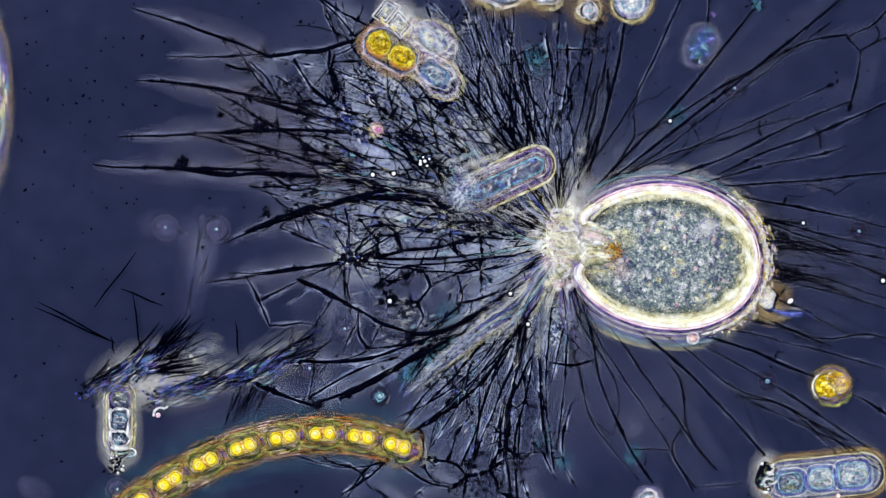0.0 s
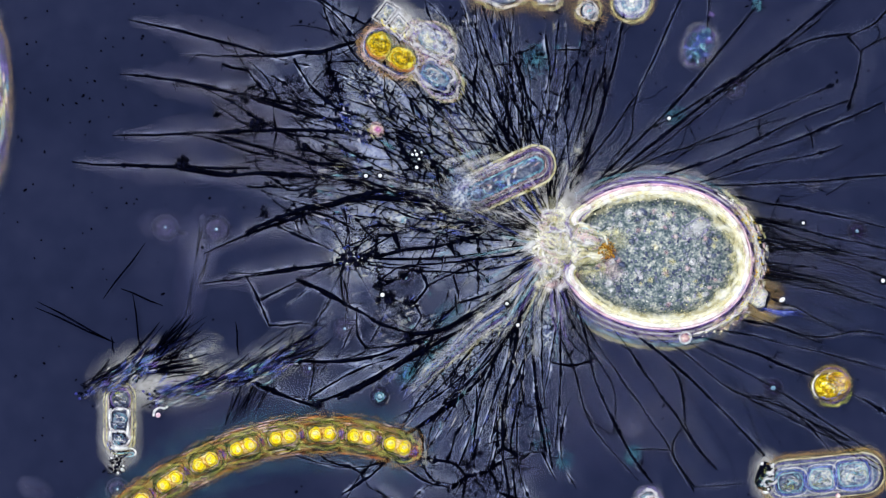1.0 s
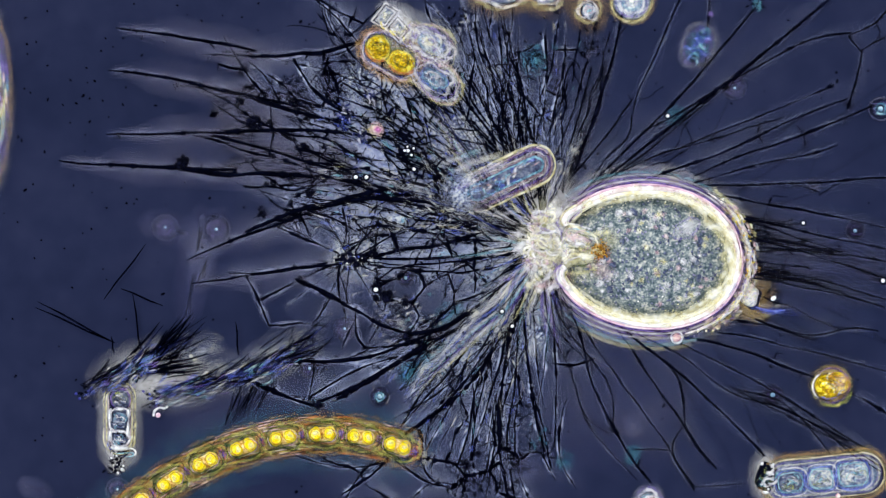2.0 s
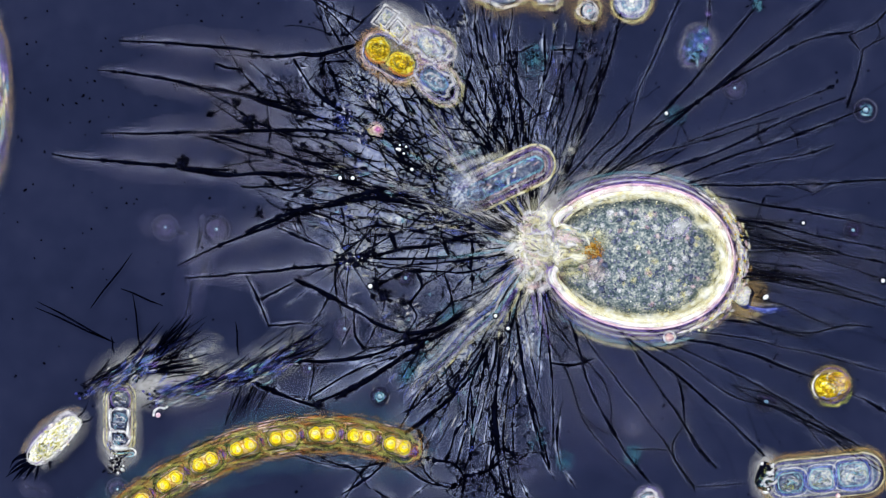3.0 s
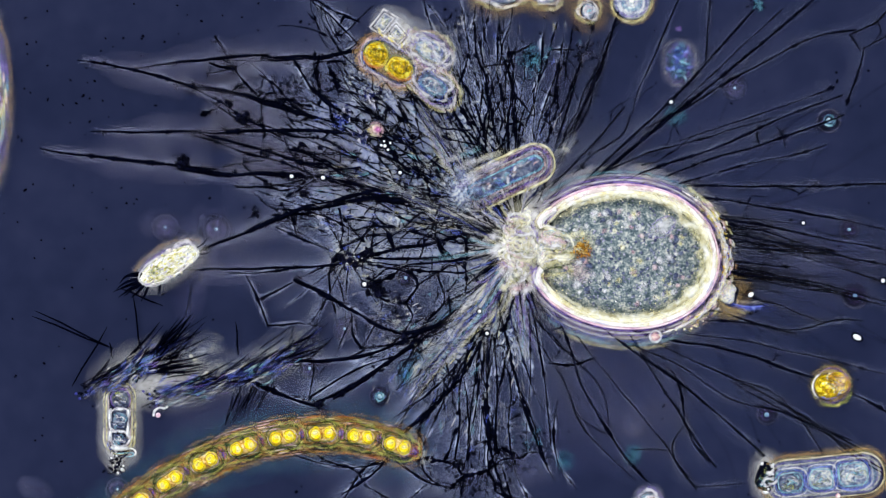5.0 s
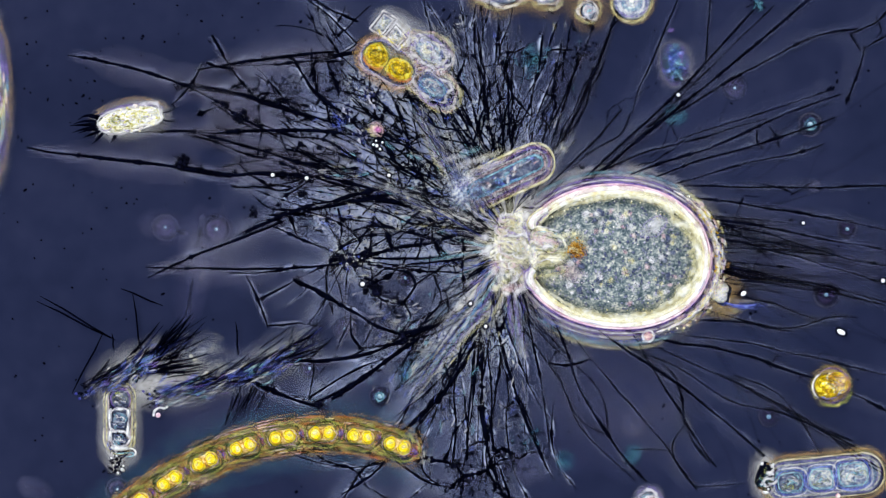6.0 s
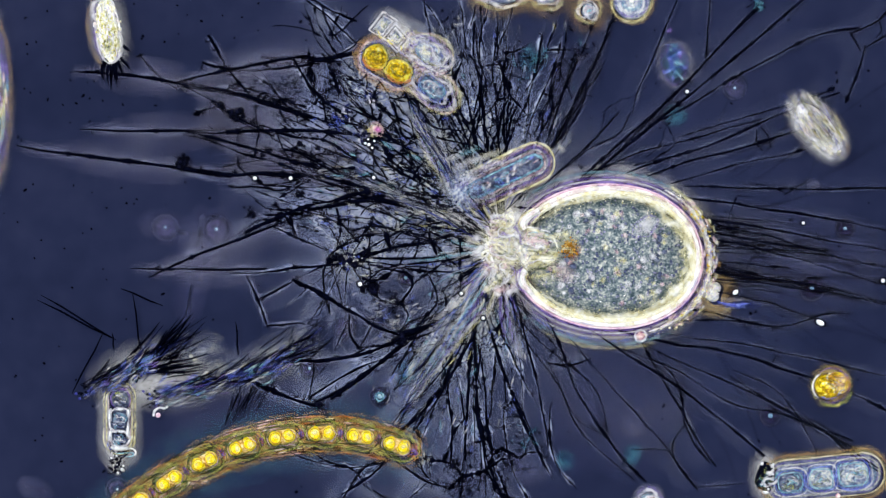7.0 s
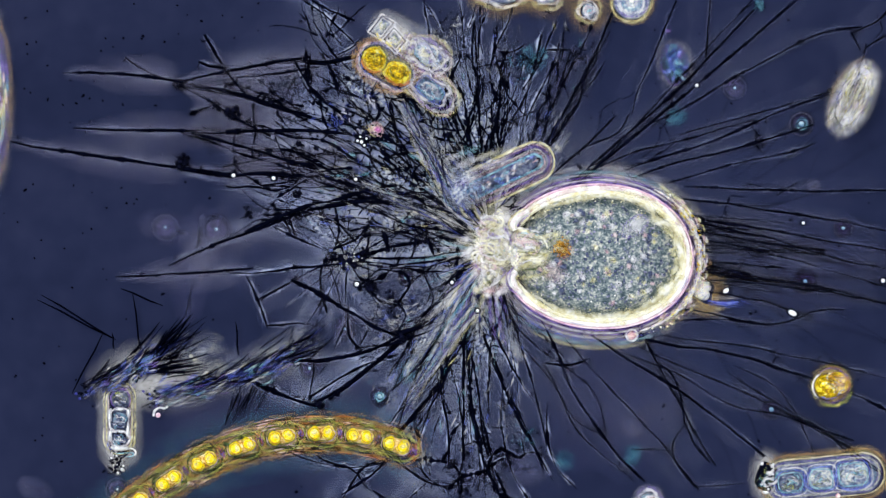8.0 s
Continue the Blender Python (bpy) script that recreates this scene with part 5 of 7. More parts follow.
for q, w in FILM_PTS:
    s = np.concatenate([q, (q[1:] + q[:-1]) / 2])
    ix, iy = (s[:, 0] / FS + 20).astype(int), (s[:, 1] / FS + 20).astype(int)
    ok = (ix >= 0) & (iy >= 0) & (ix < fw) & (iy < fh)
    np.add.at(img, (iy[ok], ix[ok]), w / 3)


def blur(a, sig):
    k = np.exp(-.5 * (np.arange(-int(3 * sig), int(3 * sig) + 1) / sig) ** 2)
    k /= k.sum()
    a = np.apply_along_axis(lambda r: np.convolve(r, k, "same"), 0, a)
    return np.apply_along_axis(lambda r: np.convolve(r, k, "same"), 1, a)


img = np.minimum(img, 2.0)
thick = 1 - np.exp(-(1.3 * blur(img, 1.5) + .5 * blur(img, 4.5) + .3 * blur(img, 13)))
yy, xx = np.mgrid[0:fh, 0:fw]
fv = np.column_stack([((xx - 20) * FS - 784).ravel(), ((yy - 20) * FS - 441).ravel(), (.6 + 1.6 * thick).ravel()])
keep = thick > .02
ff = [(j * fw + i, j * fw + i + 1, (j + 1) * fw + i + 1, (j + 1) * fw + i) for j in range(fh - 1) for i in range(fw - 1) if keep[j, i]]
# halo brightness raised and lowered by area
thick = thick * (.27 + .9 * np.exp(-(((xx - 20) * FS - 660) / 150.0) ** 2 - (((yy - 20) * FS - 270) / 90.0) ** 2) + .5 * np.exp(-(((xx - 20) * FS - 760) ** 2 + ((yy - 20) * FS - 265) ** 2) / 100.0 ** 2) + .3 * np.exp(-(((xx - 20) * FS - 790) ** 2 + ((yy - 20) * FS - 490) ** 2) / 110.0 ** 2) + .6 * np.exp(-(((xx - 20) * FS - 850) ** 2 + ((yy - 20) * FS - 400) ** 2) / 270.0 ** 2))
for hole_x, hole_y, hole_r, hole_k in ((880, 60, 110, .78), (1100, 60, 110, .6), (1080, 760, 120, .92), (960, 770, 90, .5), (960, 650, 60, .4), (490, 515, 80, .55), (880, 665, 85, .5)):
    thick = thick * (1 - hole_k * np.exp(-(((xx - 20) * FS - hole_x) ** 2 + ((yy - 20) * FS - hole_y) ** 2) / hole_r ** 2))
# despite the variable's name, this sheet is painted halo light
slime = tagged(part("slime_film", Shape().add(fv, ff, np.minimum(thick, 1).ravel()), FILM, amoeba, "thin greyish film painting the optical halo between the strands"), kind="stuff")
MOVES.append((slime, [(t, Matrix.Translation((.022 - .048 * creep(t), 0, 0))) for t in (0, 4, 8)]))

# ---- the other things in the water ----
# rod-shaped cell beside the mouth
R = -.44
rodc = thing("rod_cell", 895, 318, "clear rod-shaped cell with banded rims beside the amoeba's mouth", "cell")
part("core", S(*dome(rod(2, -1, 56, 20, R), 30, 8)), BLUECELL, rodc)
CR, SR = math.cos(R), math.sin(R)


def fading(o):
    """Fades along the rod towards the hazy end."""
    return np.clip((o[:, 0] * CR + o[:, 1] * SR + 84) / 70, .12, 1)


rrng = np.random.RandomState(12)
for mat, cnt, wd in ((SHADE, 16, 9), (EDGE_I, 12, 8), (EDGE_W, 12, 6), (EDGE_A, 8, 6), (EDGE_R, 6, 6)):
    sh = Shape()
    for i in range(cnt):
        u, v_ = rrng.uniform(-62, 60), rrng.normal(0, 8)
        l, b = rrng.uniform(5, 14), R + rrng.normal(0, .5)
        c_ = np.array([u * CR - v_ * SR, u * SR + v_ * CR])
        sh.add(*soft(c_ + np.array([math.cos(b), math.sin(b)]) * l * np.linspace(-1, 1, 6)[:, None], wd * rrng.uniform(.6, 1.3), 33 + rrng.uniform(0, 4), False, 0, .8))
    tagged(part("granule_mass", sh, mat, rodc, "blurred granules inside the rod"), kind="stuff")
for off, w, mat, k_ in ((-8, 6, EDGE_A, .8), (-3, 6, EDGE_R, .5), (1, 5, EDGE_W, .5), (5, 6, EDGE_V, .7), (9, 6, EDGE_R, .5), (14, 7, EDGE_Y, .8)):
    o = rod(0, 0, 58, 21 + off, R)
    part("wall", S(*soft(o, w, 40 - off * .5, True, .22, k_ * fading(o))), mat, rodc)
# here and on the cells below, skirts paint the halo light
part("mucus_halo", S(*skirt(rod(0, 0, 58, 35, R), -2, 18, 14, 1)), COAT, rodc)
for hx, hy, hr, mat in ((-52, -30, 34, EDGE_W), (-28, -38, 28, EDGE_C), (-72, -20, 26, EDGE_W), (-90, -34, 22, EDGE_W), (-64, -44, 24, EDGE_A), (-40, -14, 30, EDGE_W), (-18, -22, 26, EDGE_W), (-66, 6, 20, EDGE_W), (-30, -24, 20, EDGE_I), (-8, -30, 14, EDGE_Y), (-60, 24, 18, EDGE_A), (-78, 14, 16, EDGE_V)):
    part("end_haze", S(*soft(np.array([[hx - hr, hy + hr * .35], [hx - hr * .4, hy + 3], [hx + hr * .4, hy - 2], [hx + hr, hy - hr * .4]]), 14, 46 + hr * .1, False, 0, .6)), mat, rodc)
part("end_haze", S(*skirt(oval(-74, 22, 20, 20, R, 40, .2, 3), -8, 22, 42, 36, 7, 1, True)), MILK, rodc, "milky haze over one end")
drift(rodc, [(0, 895, 318), (3.5, 894, 316), (8, 893, 312)])

# cluster of gold and empty cells
clu = thing("cell_cluster", 720, 100, "cluster of two gold cells and several clear empty cells", "cells")
part("mucus_halo", S(*skirt(oval(-22, -4, 62, 34, .72, 60, .1, 3), -10, 13, 12, 1, 7, 1.2, True)), AMBERGEL, clu, "amber optical halo round the cells")
part("mucus_halo", S(*skirt(oval(28, -14, 78, 52, .72, 60, .12, 6), -10, 18, 13, 2, 7, 1, True)), PALE, clu)
for gr_, wd, mat, k_, z_ in ((16, 16, EDGE_B, .8, 14), (10, 9, EDGE_R, .55, 17), (6, 7, EDGE_I, .75, 19), (3, 5, SHADE, .9, 22), (8, 4, EDGE_W, .5, 20)):
    part("capsule", S(*soft(rod(-28, -8, 22, 22 + gr_, .52, 20), wd, z_, True, .3, k_)), mat, clu)
for gx_, gy_, ra, rb, tn in ((-49, -20, 24.5, 22.5, .9), (-8, 4, 27.5, 20.5, .5)):
    gc = part("gold_cell", S(*dome(oval(gx_, gy_, ra, rb, tn, 36, .06, 2), 34, 9, 0, .8, 5)), GOLD_DEEP, clu, "round golden cell")
    swirls("grain_mass", gc, gx_, gy_, ra * .85, rb * .8, .3, 35, (EDGE_D, EDGE_L, EDGE_D), 6, int(ra), 3.4, .8)
    swirls("grain_mass", gc, gx_ + 2, gy_ + 3, ra * .9, rb * .85, .3, 39, (EDGE_B,), 5, int(rb), 4, .7)
    part("rim", S(*soft(oval(gx_, gy_, ra * .98, rb * .98, tn), 5, 36.5, True, .4, .85)), EDGE_O, gc)
    part("rim", S(*soft(oval(gx_, gy_, ra * .82, rb * .82, tn), 5, 37, True, .5, .6)), EDGE_L, gc)
    part("rim", S(*soft(oval(gx_, gy_, ra * .5, rb * .45, tn), 4, 41, True, .6, .7)), EDGE_D, gc)
    part("rim", S(*soft(oval(gx_, gy_, ra - 1, rb - 1, tn)[0:16], 8, 38, False, .3, .9)), EMBER, gc)
for ex, ey, rx, ry, tn, q in ((44, -27, 30, 19, .5, 1), (50, 34, 33, 20, .65, 2)):
    ec = part("empty_cell", S(*dome(oval(ex, ey, rx, ry * .95, tn, 44, .08, q, 2.5), 22, 9, 0, .8, 7)), BLUECELL if q == 2 else GREYCELL, clu, "clear empty cell")
    for gr_, wd, mat, k_ in ((.45, 6, EDGE_W, .5), (.66, 6, EDGE_A, .55), (.84, 5, EDGE_I, .5), (1.05, 8, EDGE_W, .6), (1.22, 6, EDGE_V, .5), (1.36, 8, EDGE_W, .4), (1.5, 7, EDGE_R, .4), (1.62, 9, EDGE_Y, .45)):
        part("wall", S(*soft(oval(ex, ey, rx * gr_, ry * gr_, tn, 48, .14, q + int(gr_ * 9), 2.4), wd, 26 - gr_ * 4, True, .45, k_)), mat, ec)
    swirls("fold", ec, ex, ey, rx * .75, ry * .7, tn, 27, (EDGE_W, EDGE_A, EDGE_W, SHADE), 7, q, 3.8, .7)
swirls("haze", clu, 42, -30, 52, 30, .6, 31, (EDGE_W, EDGE_V, EDGE_W, EDGE_C), 9, 9, 6, .6)
swirls("haze", clu, 46, 2, 40, 9, .5, 33, (EDGE_W, EDGE_R, EDGE_W), 6, 10, 6, .6)
part("haze", S(*skirt(oval(-8, -56, 44, 26, .75, 40, .1, 5), -16, 20, 15, 3, 7, 1, True)), GLOWGEL, clu, "milky haze round the crystals")


def slab(cx, cy, a, b, turn, skew=0.0, n=12):
    """Points round a slanting box with half sides a and b."""
    c = [(-a, -b), (a, -b), (a, b), (-a, b)]
    q = []
    for (x0, y0), (x1, y1) in zip(c, c[1:] + c[:1]):
        q += [(x0 + (x1 - x0) * k / n, y0 + (y1 - y0) * k / n) for k in range(n)]
    ct, st = math.cos(turn), math.sin(turn)
    return np.array([(cx + (x + skew * y) * ct - y * st, cy + (x + skew * y) * st + y * ct) for x, y in q])


for qx, qy, qa, qb, tn, sk in ((-36, -77, 16, 10.5, -.91, .12), (-13, -54, 12, 14, -.84, -.1)):
    cr = part("crystal", S(*dome(slab(qx, qy, qa, qb, tn, sk), 20, 8, 0, .5, 3)), GREYCELL, clu, "clear angular crystal")
    for gr_, wd, mat, k_ in ((4, 6, EDGE_W, .6), (1.2, 2.2, SHADE, .8), (-1.4, 4, EDGE_W, .8)):
        part("edge", S(*soft(slab(qx, qy, qa + gr_, qb + gr_, tn, sk), wd, 23 - gr_ * .4, True, .12, k_)), mat, cr)
    swirls("facet", cr, qx, qy, qa * .7, qb * .7, tn, 25, (EDGE_W, SHADE, EDGE_G, EDGE_W, EDGE_C), 6, int(qa), 3.4, .85)
swirls("edge", clu, -20, -50, 40, 13, .6, 30, (EDGE_W, EDGE_L, EDGE_W), 7, 14, 5.5, .8)
swirls("edge", clu, 10, -44, 24, 14, .7, 31, (EDGE_W, EDGE_V, EDGE_C), 6, 15, 5, .7)
drift(clu, [(0, 720, 98), (1, 720, 101), (1.5, 719, 104), (3.5, 718, 111), (4.5, 716, 116), (6.5, 715, 121), (8, 712, 126)])

pk = thing("pink_cell", 667, 230, "small uneven pink cell lying in the net", "cell")
part("core", S(*dome(oval(0, 0, 11, 9, .5, 30, .16, 3, 2.4), 20, 8)), PINK, pk)
part("spot", S(*skirt(oval(2, 0, 4, 3.4, .4, 20, .2, 2), -2, 4, 26, 24, 5, 1, True)), MAGENTA, pk, "magenta centre")
part("wall", S(*soft(oval(0, 0, 12, 10, .5, 30, .2, 3), 7, 21, True, .3, .6)), EDGE_R, pk)
part("mucus_halo", S(*skirt(oval(-5, 2, 13, 9, .3, 30, .3, 4), -4, 10, 14, 4, 6, 1.2, True)), EDGE_Y, pk)
# blue-black debris in the net
for x, y, r in ((605, 208, 15), (640, 240, 10), (655, 175, 12)):
    db = thing("debris", x, y, "dark blue speckled debris caught in the net", "debris", "debris in the net")
    sh, s2 = Shape(), Shape()
    for i in range(60):
        (sh if i % 3 else s2).add(*ball(rng.normal(0, r * .6), rng.normal(0, r * .6), rng.uniform(4, 16), rng.uniform(1, 3), sides=6, rings=4, rough=.4, rx=rng.uniform(1, 6), turn=rng.uniform(0, 3), rng=rng))
    part("clump", sh, DARKBLUE, db)
    part("fleck_mass", s2, FLECK, db)

# chain of gold cells in a green sheath
chain = thing("algal_filament", 490, 800, "curved chain of golden cell pairs in a greenish brown sheath", "alga")


def arc(x):
    return 768 + (x - 575) ** 2 * (.00112 if x < 575 else .0013)


cx_ = np.linspace(150, 728, 90)
line = np.column_stack([cx_ - 490, [arc(x) - 800 for x in cx_]])
lw = np.ones(90)
lw[-8:] = np.sqrt(1 - np.linspace(0, .97, 8) ** 2)
tn = np.gradient(line, axis=0)
tn /= np.linalg.norm(tn, axis=1, keepdims=True)
side = np.column_stack([-tn[:, 1], tn[:, 0]])
part("sheath", S(*tube(line, 21 * lw, 9 * lw, 10, 9)), GREENGEL, chain, "translucent greenish brown sheath")
ol = np.concatenate([line + side * 20 * lw[:, None], (line - side * 20 * lw[:, None])[::-1]])
# amber and bluish halo light painted round the filament
part("mucus_halo", S(*skirt(ol, -2, 15, 10, 1, 7, 2)), AMBERGEL, chain, "amber optical halo along the sheath")
part("mucus_halo", S(*faint(skirt(ol, 10, 60, 4, 1, 7, 1.2), .3)), TEAL, chain, "thin bluish optical halo round the filament")
m_lobe, m_lobe2 = S(*soft(rod(0, 0, 16, 29), 7, 16, True, .4, .7)).mesh("lobe", EDGE_B), S(*soft(rod(0, 0, 18, 36), 8, 9, True, .4, .35)).mesh("lobe", EDGE_B)
m_wall, m_in = S(*soft(rod(0, 0, 14, 20), 6, 27, True, .8)).mesh("wall", EDGE_D), S(*dome(rod(0, 0, 12, 15), 24, 7)).mesh("cell", EDGECELL)
m_pale = S(*soft(rod(0, 0, 12, 15.2), 3.0, 29, True, .9, .6)).mesh("wall", EDGE_R)
m_knot = S(*skirt(oval(0, 0, 3, 6, 0, 16), -2, 6, 24, 20, 5, 1, True)).mesh("joint", EDGE_V)
m_ember = S(*skirt(oval(0, 0, 5, 12, 0, 16), -3, 8, 22, 18, 5, 1, True)).mesh("joint", EMBER)
gb = S(*dome(oval(0, 0, 14, 13.4, 0, 28, .08, 4), 32, 8, 0, .6, 3)).add(*tube(oval(-.5, -.5, 6.5, 6.2, .4, 18, .15, 2), 1.5, 1.2, 5, 30.5, True)).mesh("chloroplast", LEMON)
gr = S(*soft(oval(0, 0, 9.4, 9.2, 0, 28, .1, 2), 2.6, 32.5, True, .5, .8)).mesh("rim", EMBER)
m_glint = S(*skirt(oval(-2, -2, 2.5, 4, .5, 16, .3, 2), -2, 4, 37, 36, 5, 1.2, True)).mesh("bright_centre", EDGE_Y)
m_fine = S(*soft(rod(0, 0, 15, 25), 4, 28.5, True, .9, .6)).mesh("wall", EDGE_G)
seg_x = [180, 243, 302, 364, 431, 501, 571, 639, 703]
for x in seg_x:
    y = arc(x)
    a = math.atan2(arc(x + 5) - arc(x - 5), 10)
    c = part("cell", m_in, None, chain)
    c.matrix_basis = Matrix.Translation(((x - 490) / 1000, -(y - 800) / 1000, .002)) @ Matrix.Rotation(-a, 4, "Z")
    part("wall", m_wall, None, c)
    part("wall", m_fine, None, c)
    part("wall", m_pale, None, c)
    part("lobe", m_lobe, None, c)
    part("lobe", m_lobe2, None, c)
    jt = part("joint", m_knot, None, c)
    jt.matrix_basis = Matrix.Translation((.034, 0, 0))
    jt = part("joint", m_ember, None, c)
    jt.matrix_basis = Matrix.Translation((.034, 0, -.003))
    for sd in (-1, 1):
        b = part("chloroplast", gb, None, c)
        b.matrix_basis = Matrix.Translation((sd * .0119, .0005 * sd, .002)) @ Matrix.Rotation(sd * 1.1 + x, 4, "Z")
        gl_ = part("bright_centre", m_glint, None, c)
        gl_.matrix_basis = Matrix.Translation((sd * .0119, 0, .004)) @ Matrix.Rotation(x, 4, "Z")
        r_ = part("rim", gr, None, c)
        r_.matrix_basis = Matrix.Translation((sd * .0119, .0005 * sd, .004))
crng = np.random.RandomState(4)
for mat, cnt, wd in ((EDGE_D, 110, 5), (EDGE_R, 90, 4), (EDGE_G, 80, 4), (EMBER, 90, 5), (SHADE, 60, 3.5), (EDGE_Y, 50, 3)):
    sh = Shape()
    for i in range(cnt):
        q = crng.randint(4, 84)
        o_ = crng.choice([-1, 1]) * crng.uniform(15, 33)
        sh.add(*soft(line[q - 3:q + 4] + side[q - 3:q + 4] * o_, wd * crng.uniform(.6, 1.2), 21 - abs(o_) * .3, False, 0, crng.uniform(.4, .9)))
    tagged(part("sheath_streak", sh, mat, chain, "fine streaks along the sheath"), kind="stuff")
drift(chain, [(0, 490, 800), (4, 490, 799.5), (8, 488, 798.5)])

# single gold cell
gold = thing("gold_cell", 1471, 682, "round golden cell with an amber rim", "cell")
part("mucus_halo", S(*faint(skirt(oval(0, 0, 32, 32), -2, 12, 10, 1), .5)), AMBERGEL, gold)
for r, w, z_, mat, k_ in ((31, 5, 16, EDGE_V, .5), (36, 4, 13, EDGE_G, .4)):
    part("wall", S(*soft(oval(0, 0, r, r * .97), w, z_, True, .25, k_)), mat, gold)
part("core", S(*dome(oval(0, 0, 30, 30), 14, 5)), AMBERGEL, gold)
for gx_, gy_, rr in ((11, -4, 22), (-7, 2, 25)):
    gc = part("chloroplast", S(*dome(oval(gx_, gy_, rr, rr * .95, .3, 32, .07, 5), 34 if gx_ < 0 else 28, 8, 0, 1.0, 4)), GOLD_DEEP, gold)
part("wall", S(*soft(oval(-8, 2, 25, 24.5)[8:34], 7, 37, False, .2, 1)), SHADE, gold)
# bright arc: the highlight on the cell's left side, painted white
part("wall", S(*soft(oval(-8, 2, 27, 26)[14:28], 5, 38, False, .2, .9)), EDGE_W, gold)
part("wall", S(*soft(oval(-6, 2, 22, 21)[2:16], 6, 38, False, .2, .9)), EDGE_I, gold)
swirls("spot", gold, 2, 0, 26, 24, 0, 37, (EDGE_Y, EMBER, SHADE), 6, 21, 6, .8)
part("spot", S(*soft([(14, -24), (26, -14), (30, 2), (25, 16)], 7, 41, False, 0, .9)), EMBER, gold)
part("spot", S(*faint(skirt(oval(16, -4, 11, 15, .2, 24, .15, 3), -5, 7, 40, 39, 6, 1, True), .4)), EDGE_R, gold)
part("wall", S(*soft(oval(0, 0, 37, 36, 0, 60)[3:22], 8, 20, False, .3, .7)), EDGE_G, gold)
part("wall", S(*soft(oval(0, 0, 34, 33, 0, 60)[40:58], 6, 20, False, .2, .8)), EDGE_B, gold)

# short chain of clear cells
cc = thing("clear_chain", 1450, 843, "short chain of clear cells in a banded pale sheath", "alga")
T = -.10
part("sheath", S(*dome(rod(8, 2, 68, 36, T), 12, 6)), BLUECELL, cc, "clear greyish sheath")
for off, w, mat, k_ in ((-10, 5, EDGE_A, .3), (-6, 5, EDGE_V, .35), (-2, 5, EDGE_C, .4), (2, 4, EDGE_V, .45), (6, 5, EDGE_C, .5), (10, 4, EDGE_O, .5), (14, 6, EDGE_B, .7)):
    part("wall", S(*soft(rod(8, 2, 70, 30 + off, T), w, 16 - off * .2, True, .3, k_)), mat, cc)
part("mucus_halo", S(*skirt(rod(8, 2, 70, 38, T), -2, 16, 10, 1)), AMBERGEL, cc)
for k, (ex, ey, rx, ry) in enumerate(((-52, 10, 27, 21), (2, 4, 25, 22), (58, -4, 31, 25))):
    o = oval(ex, ey, rx, ry, T, 36, .05, k, 3)
    c = part("cell", S(*dome(o, 20, 7, 0, .6, k)), GREYCELL if k else BLUECELL, cc)
    part("wall", S(*soft(o, 4.5, 23, True, .4, .9)), EDGE_I, c)
    part("wall", S(*soft(oval(ex, ey, rx + 4, ry + 4, T, 36, .05, k, 3), 3.5, 22, True, .4, .6)), EDGE_W, c)
    part("wall", S(*soft(oval(ex, ey, rx * .82, ry * .82, T, 30, .06, k, 3), 3.5, 23.5, True, .4, .8)), EDGE_A, c)
    swirls("fold", c, ex, ey, rx * .8, ry * .8, T, 25, (SHADE, EDGE_G, EDGE_W, EDGE_A, EDGE_O), 9, 40 + k, 3)
part("bead", S(*ball(32, 34, 20, 5, sides=8, rings=5)), PINK, cc)
capd = thing("debris_cap", 1356, 842, "black and white crystalline debris at the end of the chain", "debris")
part("clump", S(*dome(oval(0, 2, 19, 30, .1, 36, .14, 7), 22, 8, 0, 1.6, 2)), CLOT, capd, "dark clump")
swirls("facet", capd, 0, 2, 17, 28, .1, 25, (SHADE, EDGE_O, EDGE_W, EDGE_A), 6, 77, 6)
swirls("edge", capd, 0, 2, 18, 30, .1, 31, (EDGE_W,), 9, 78, 4, 1)
for i in range(12):
    a_, q_ = rng.uniform(0, 6.28), rng.uniform(.3, 1) ** .5
    m_ = CLOT if i % 2 else CRYSTAL
    part("dark_grain" if m_ is CLOT else "crystal", S(*ball(17 * q_ * math.cos(a_), 2 + 28 * q_ * math.sin(a_), rng.uniform(14, 28), rng.uniform(1.2, 3), sides=7, rings=4, rough=.3, rng=rng, rx=rng.uniform(2, 6), turn=rng.uniform(0, 3))), m_, capd)
part("mucus_halo", S(*skirt(oval(0, 0, 20, 36), -8, 18, 8, 1, 7, 1.6, True)), GLOWGEL, capd)

# standing clear cells with a dark foot
st = thing("clear_cells", 212, 750, "upright stack of clear cells with a cream rim", "cells")
part("mucus_halo", S(*skirt(rod(0, -2, 46, 20, 1.57), -2, 24, 10, 1, 7, 1.3)), GLOWGEL, st)
for rr, wd, mat, k_ in ((18, 5, EDGE_R, .6), (22, 4, EDGE_Y, .9), (25, 3, EDGE_B, .6), (28, 5, EDGE_Y, .7)):
    part("sheath", S(*soft(rod(0, -10, 36, rr, 1.57), wd, 13 - rr * .1, True, .4, k_)), mat, st)
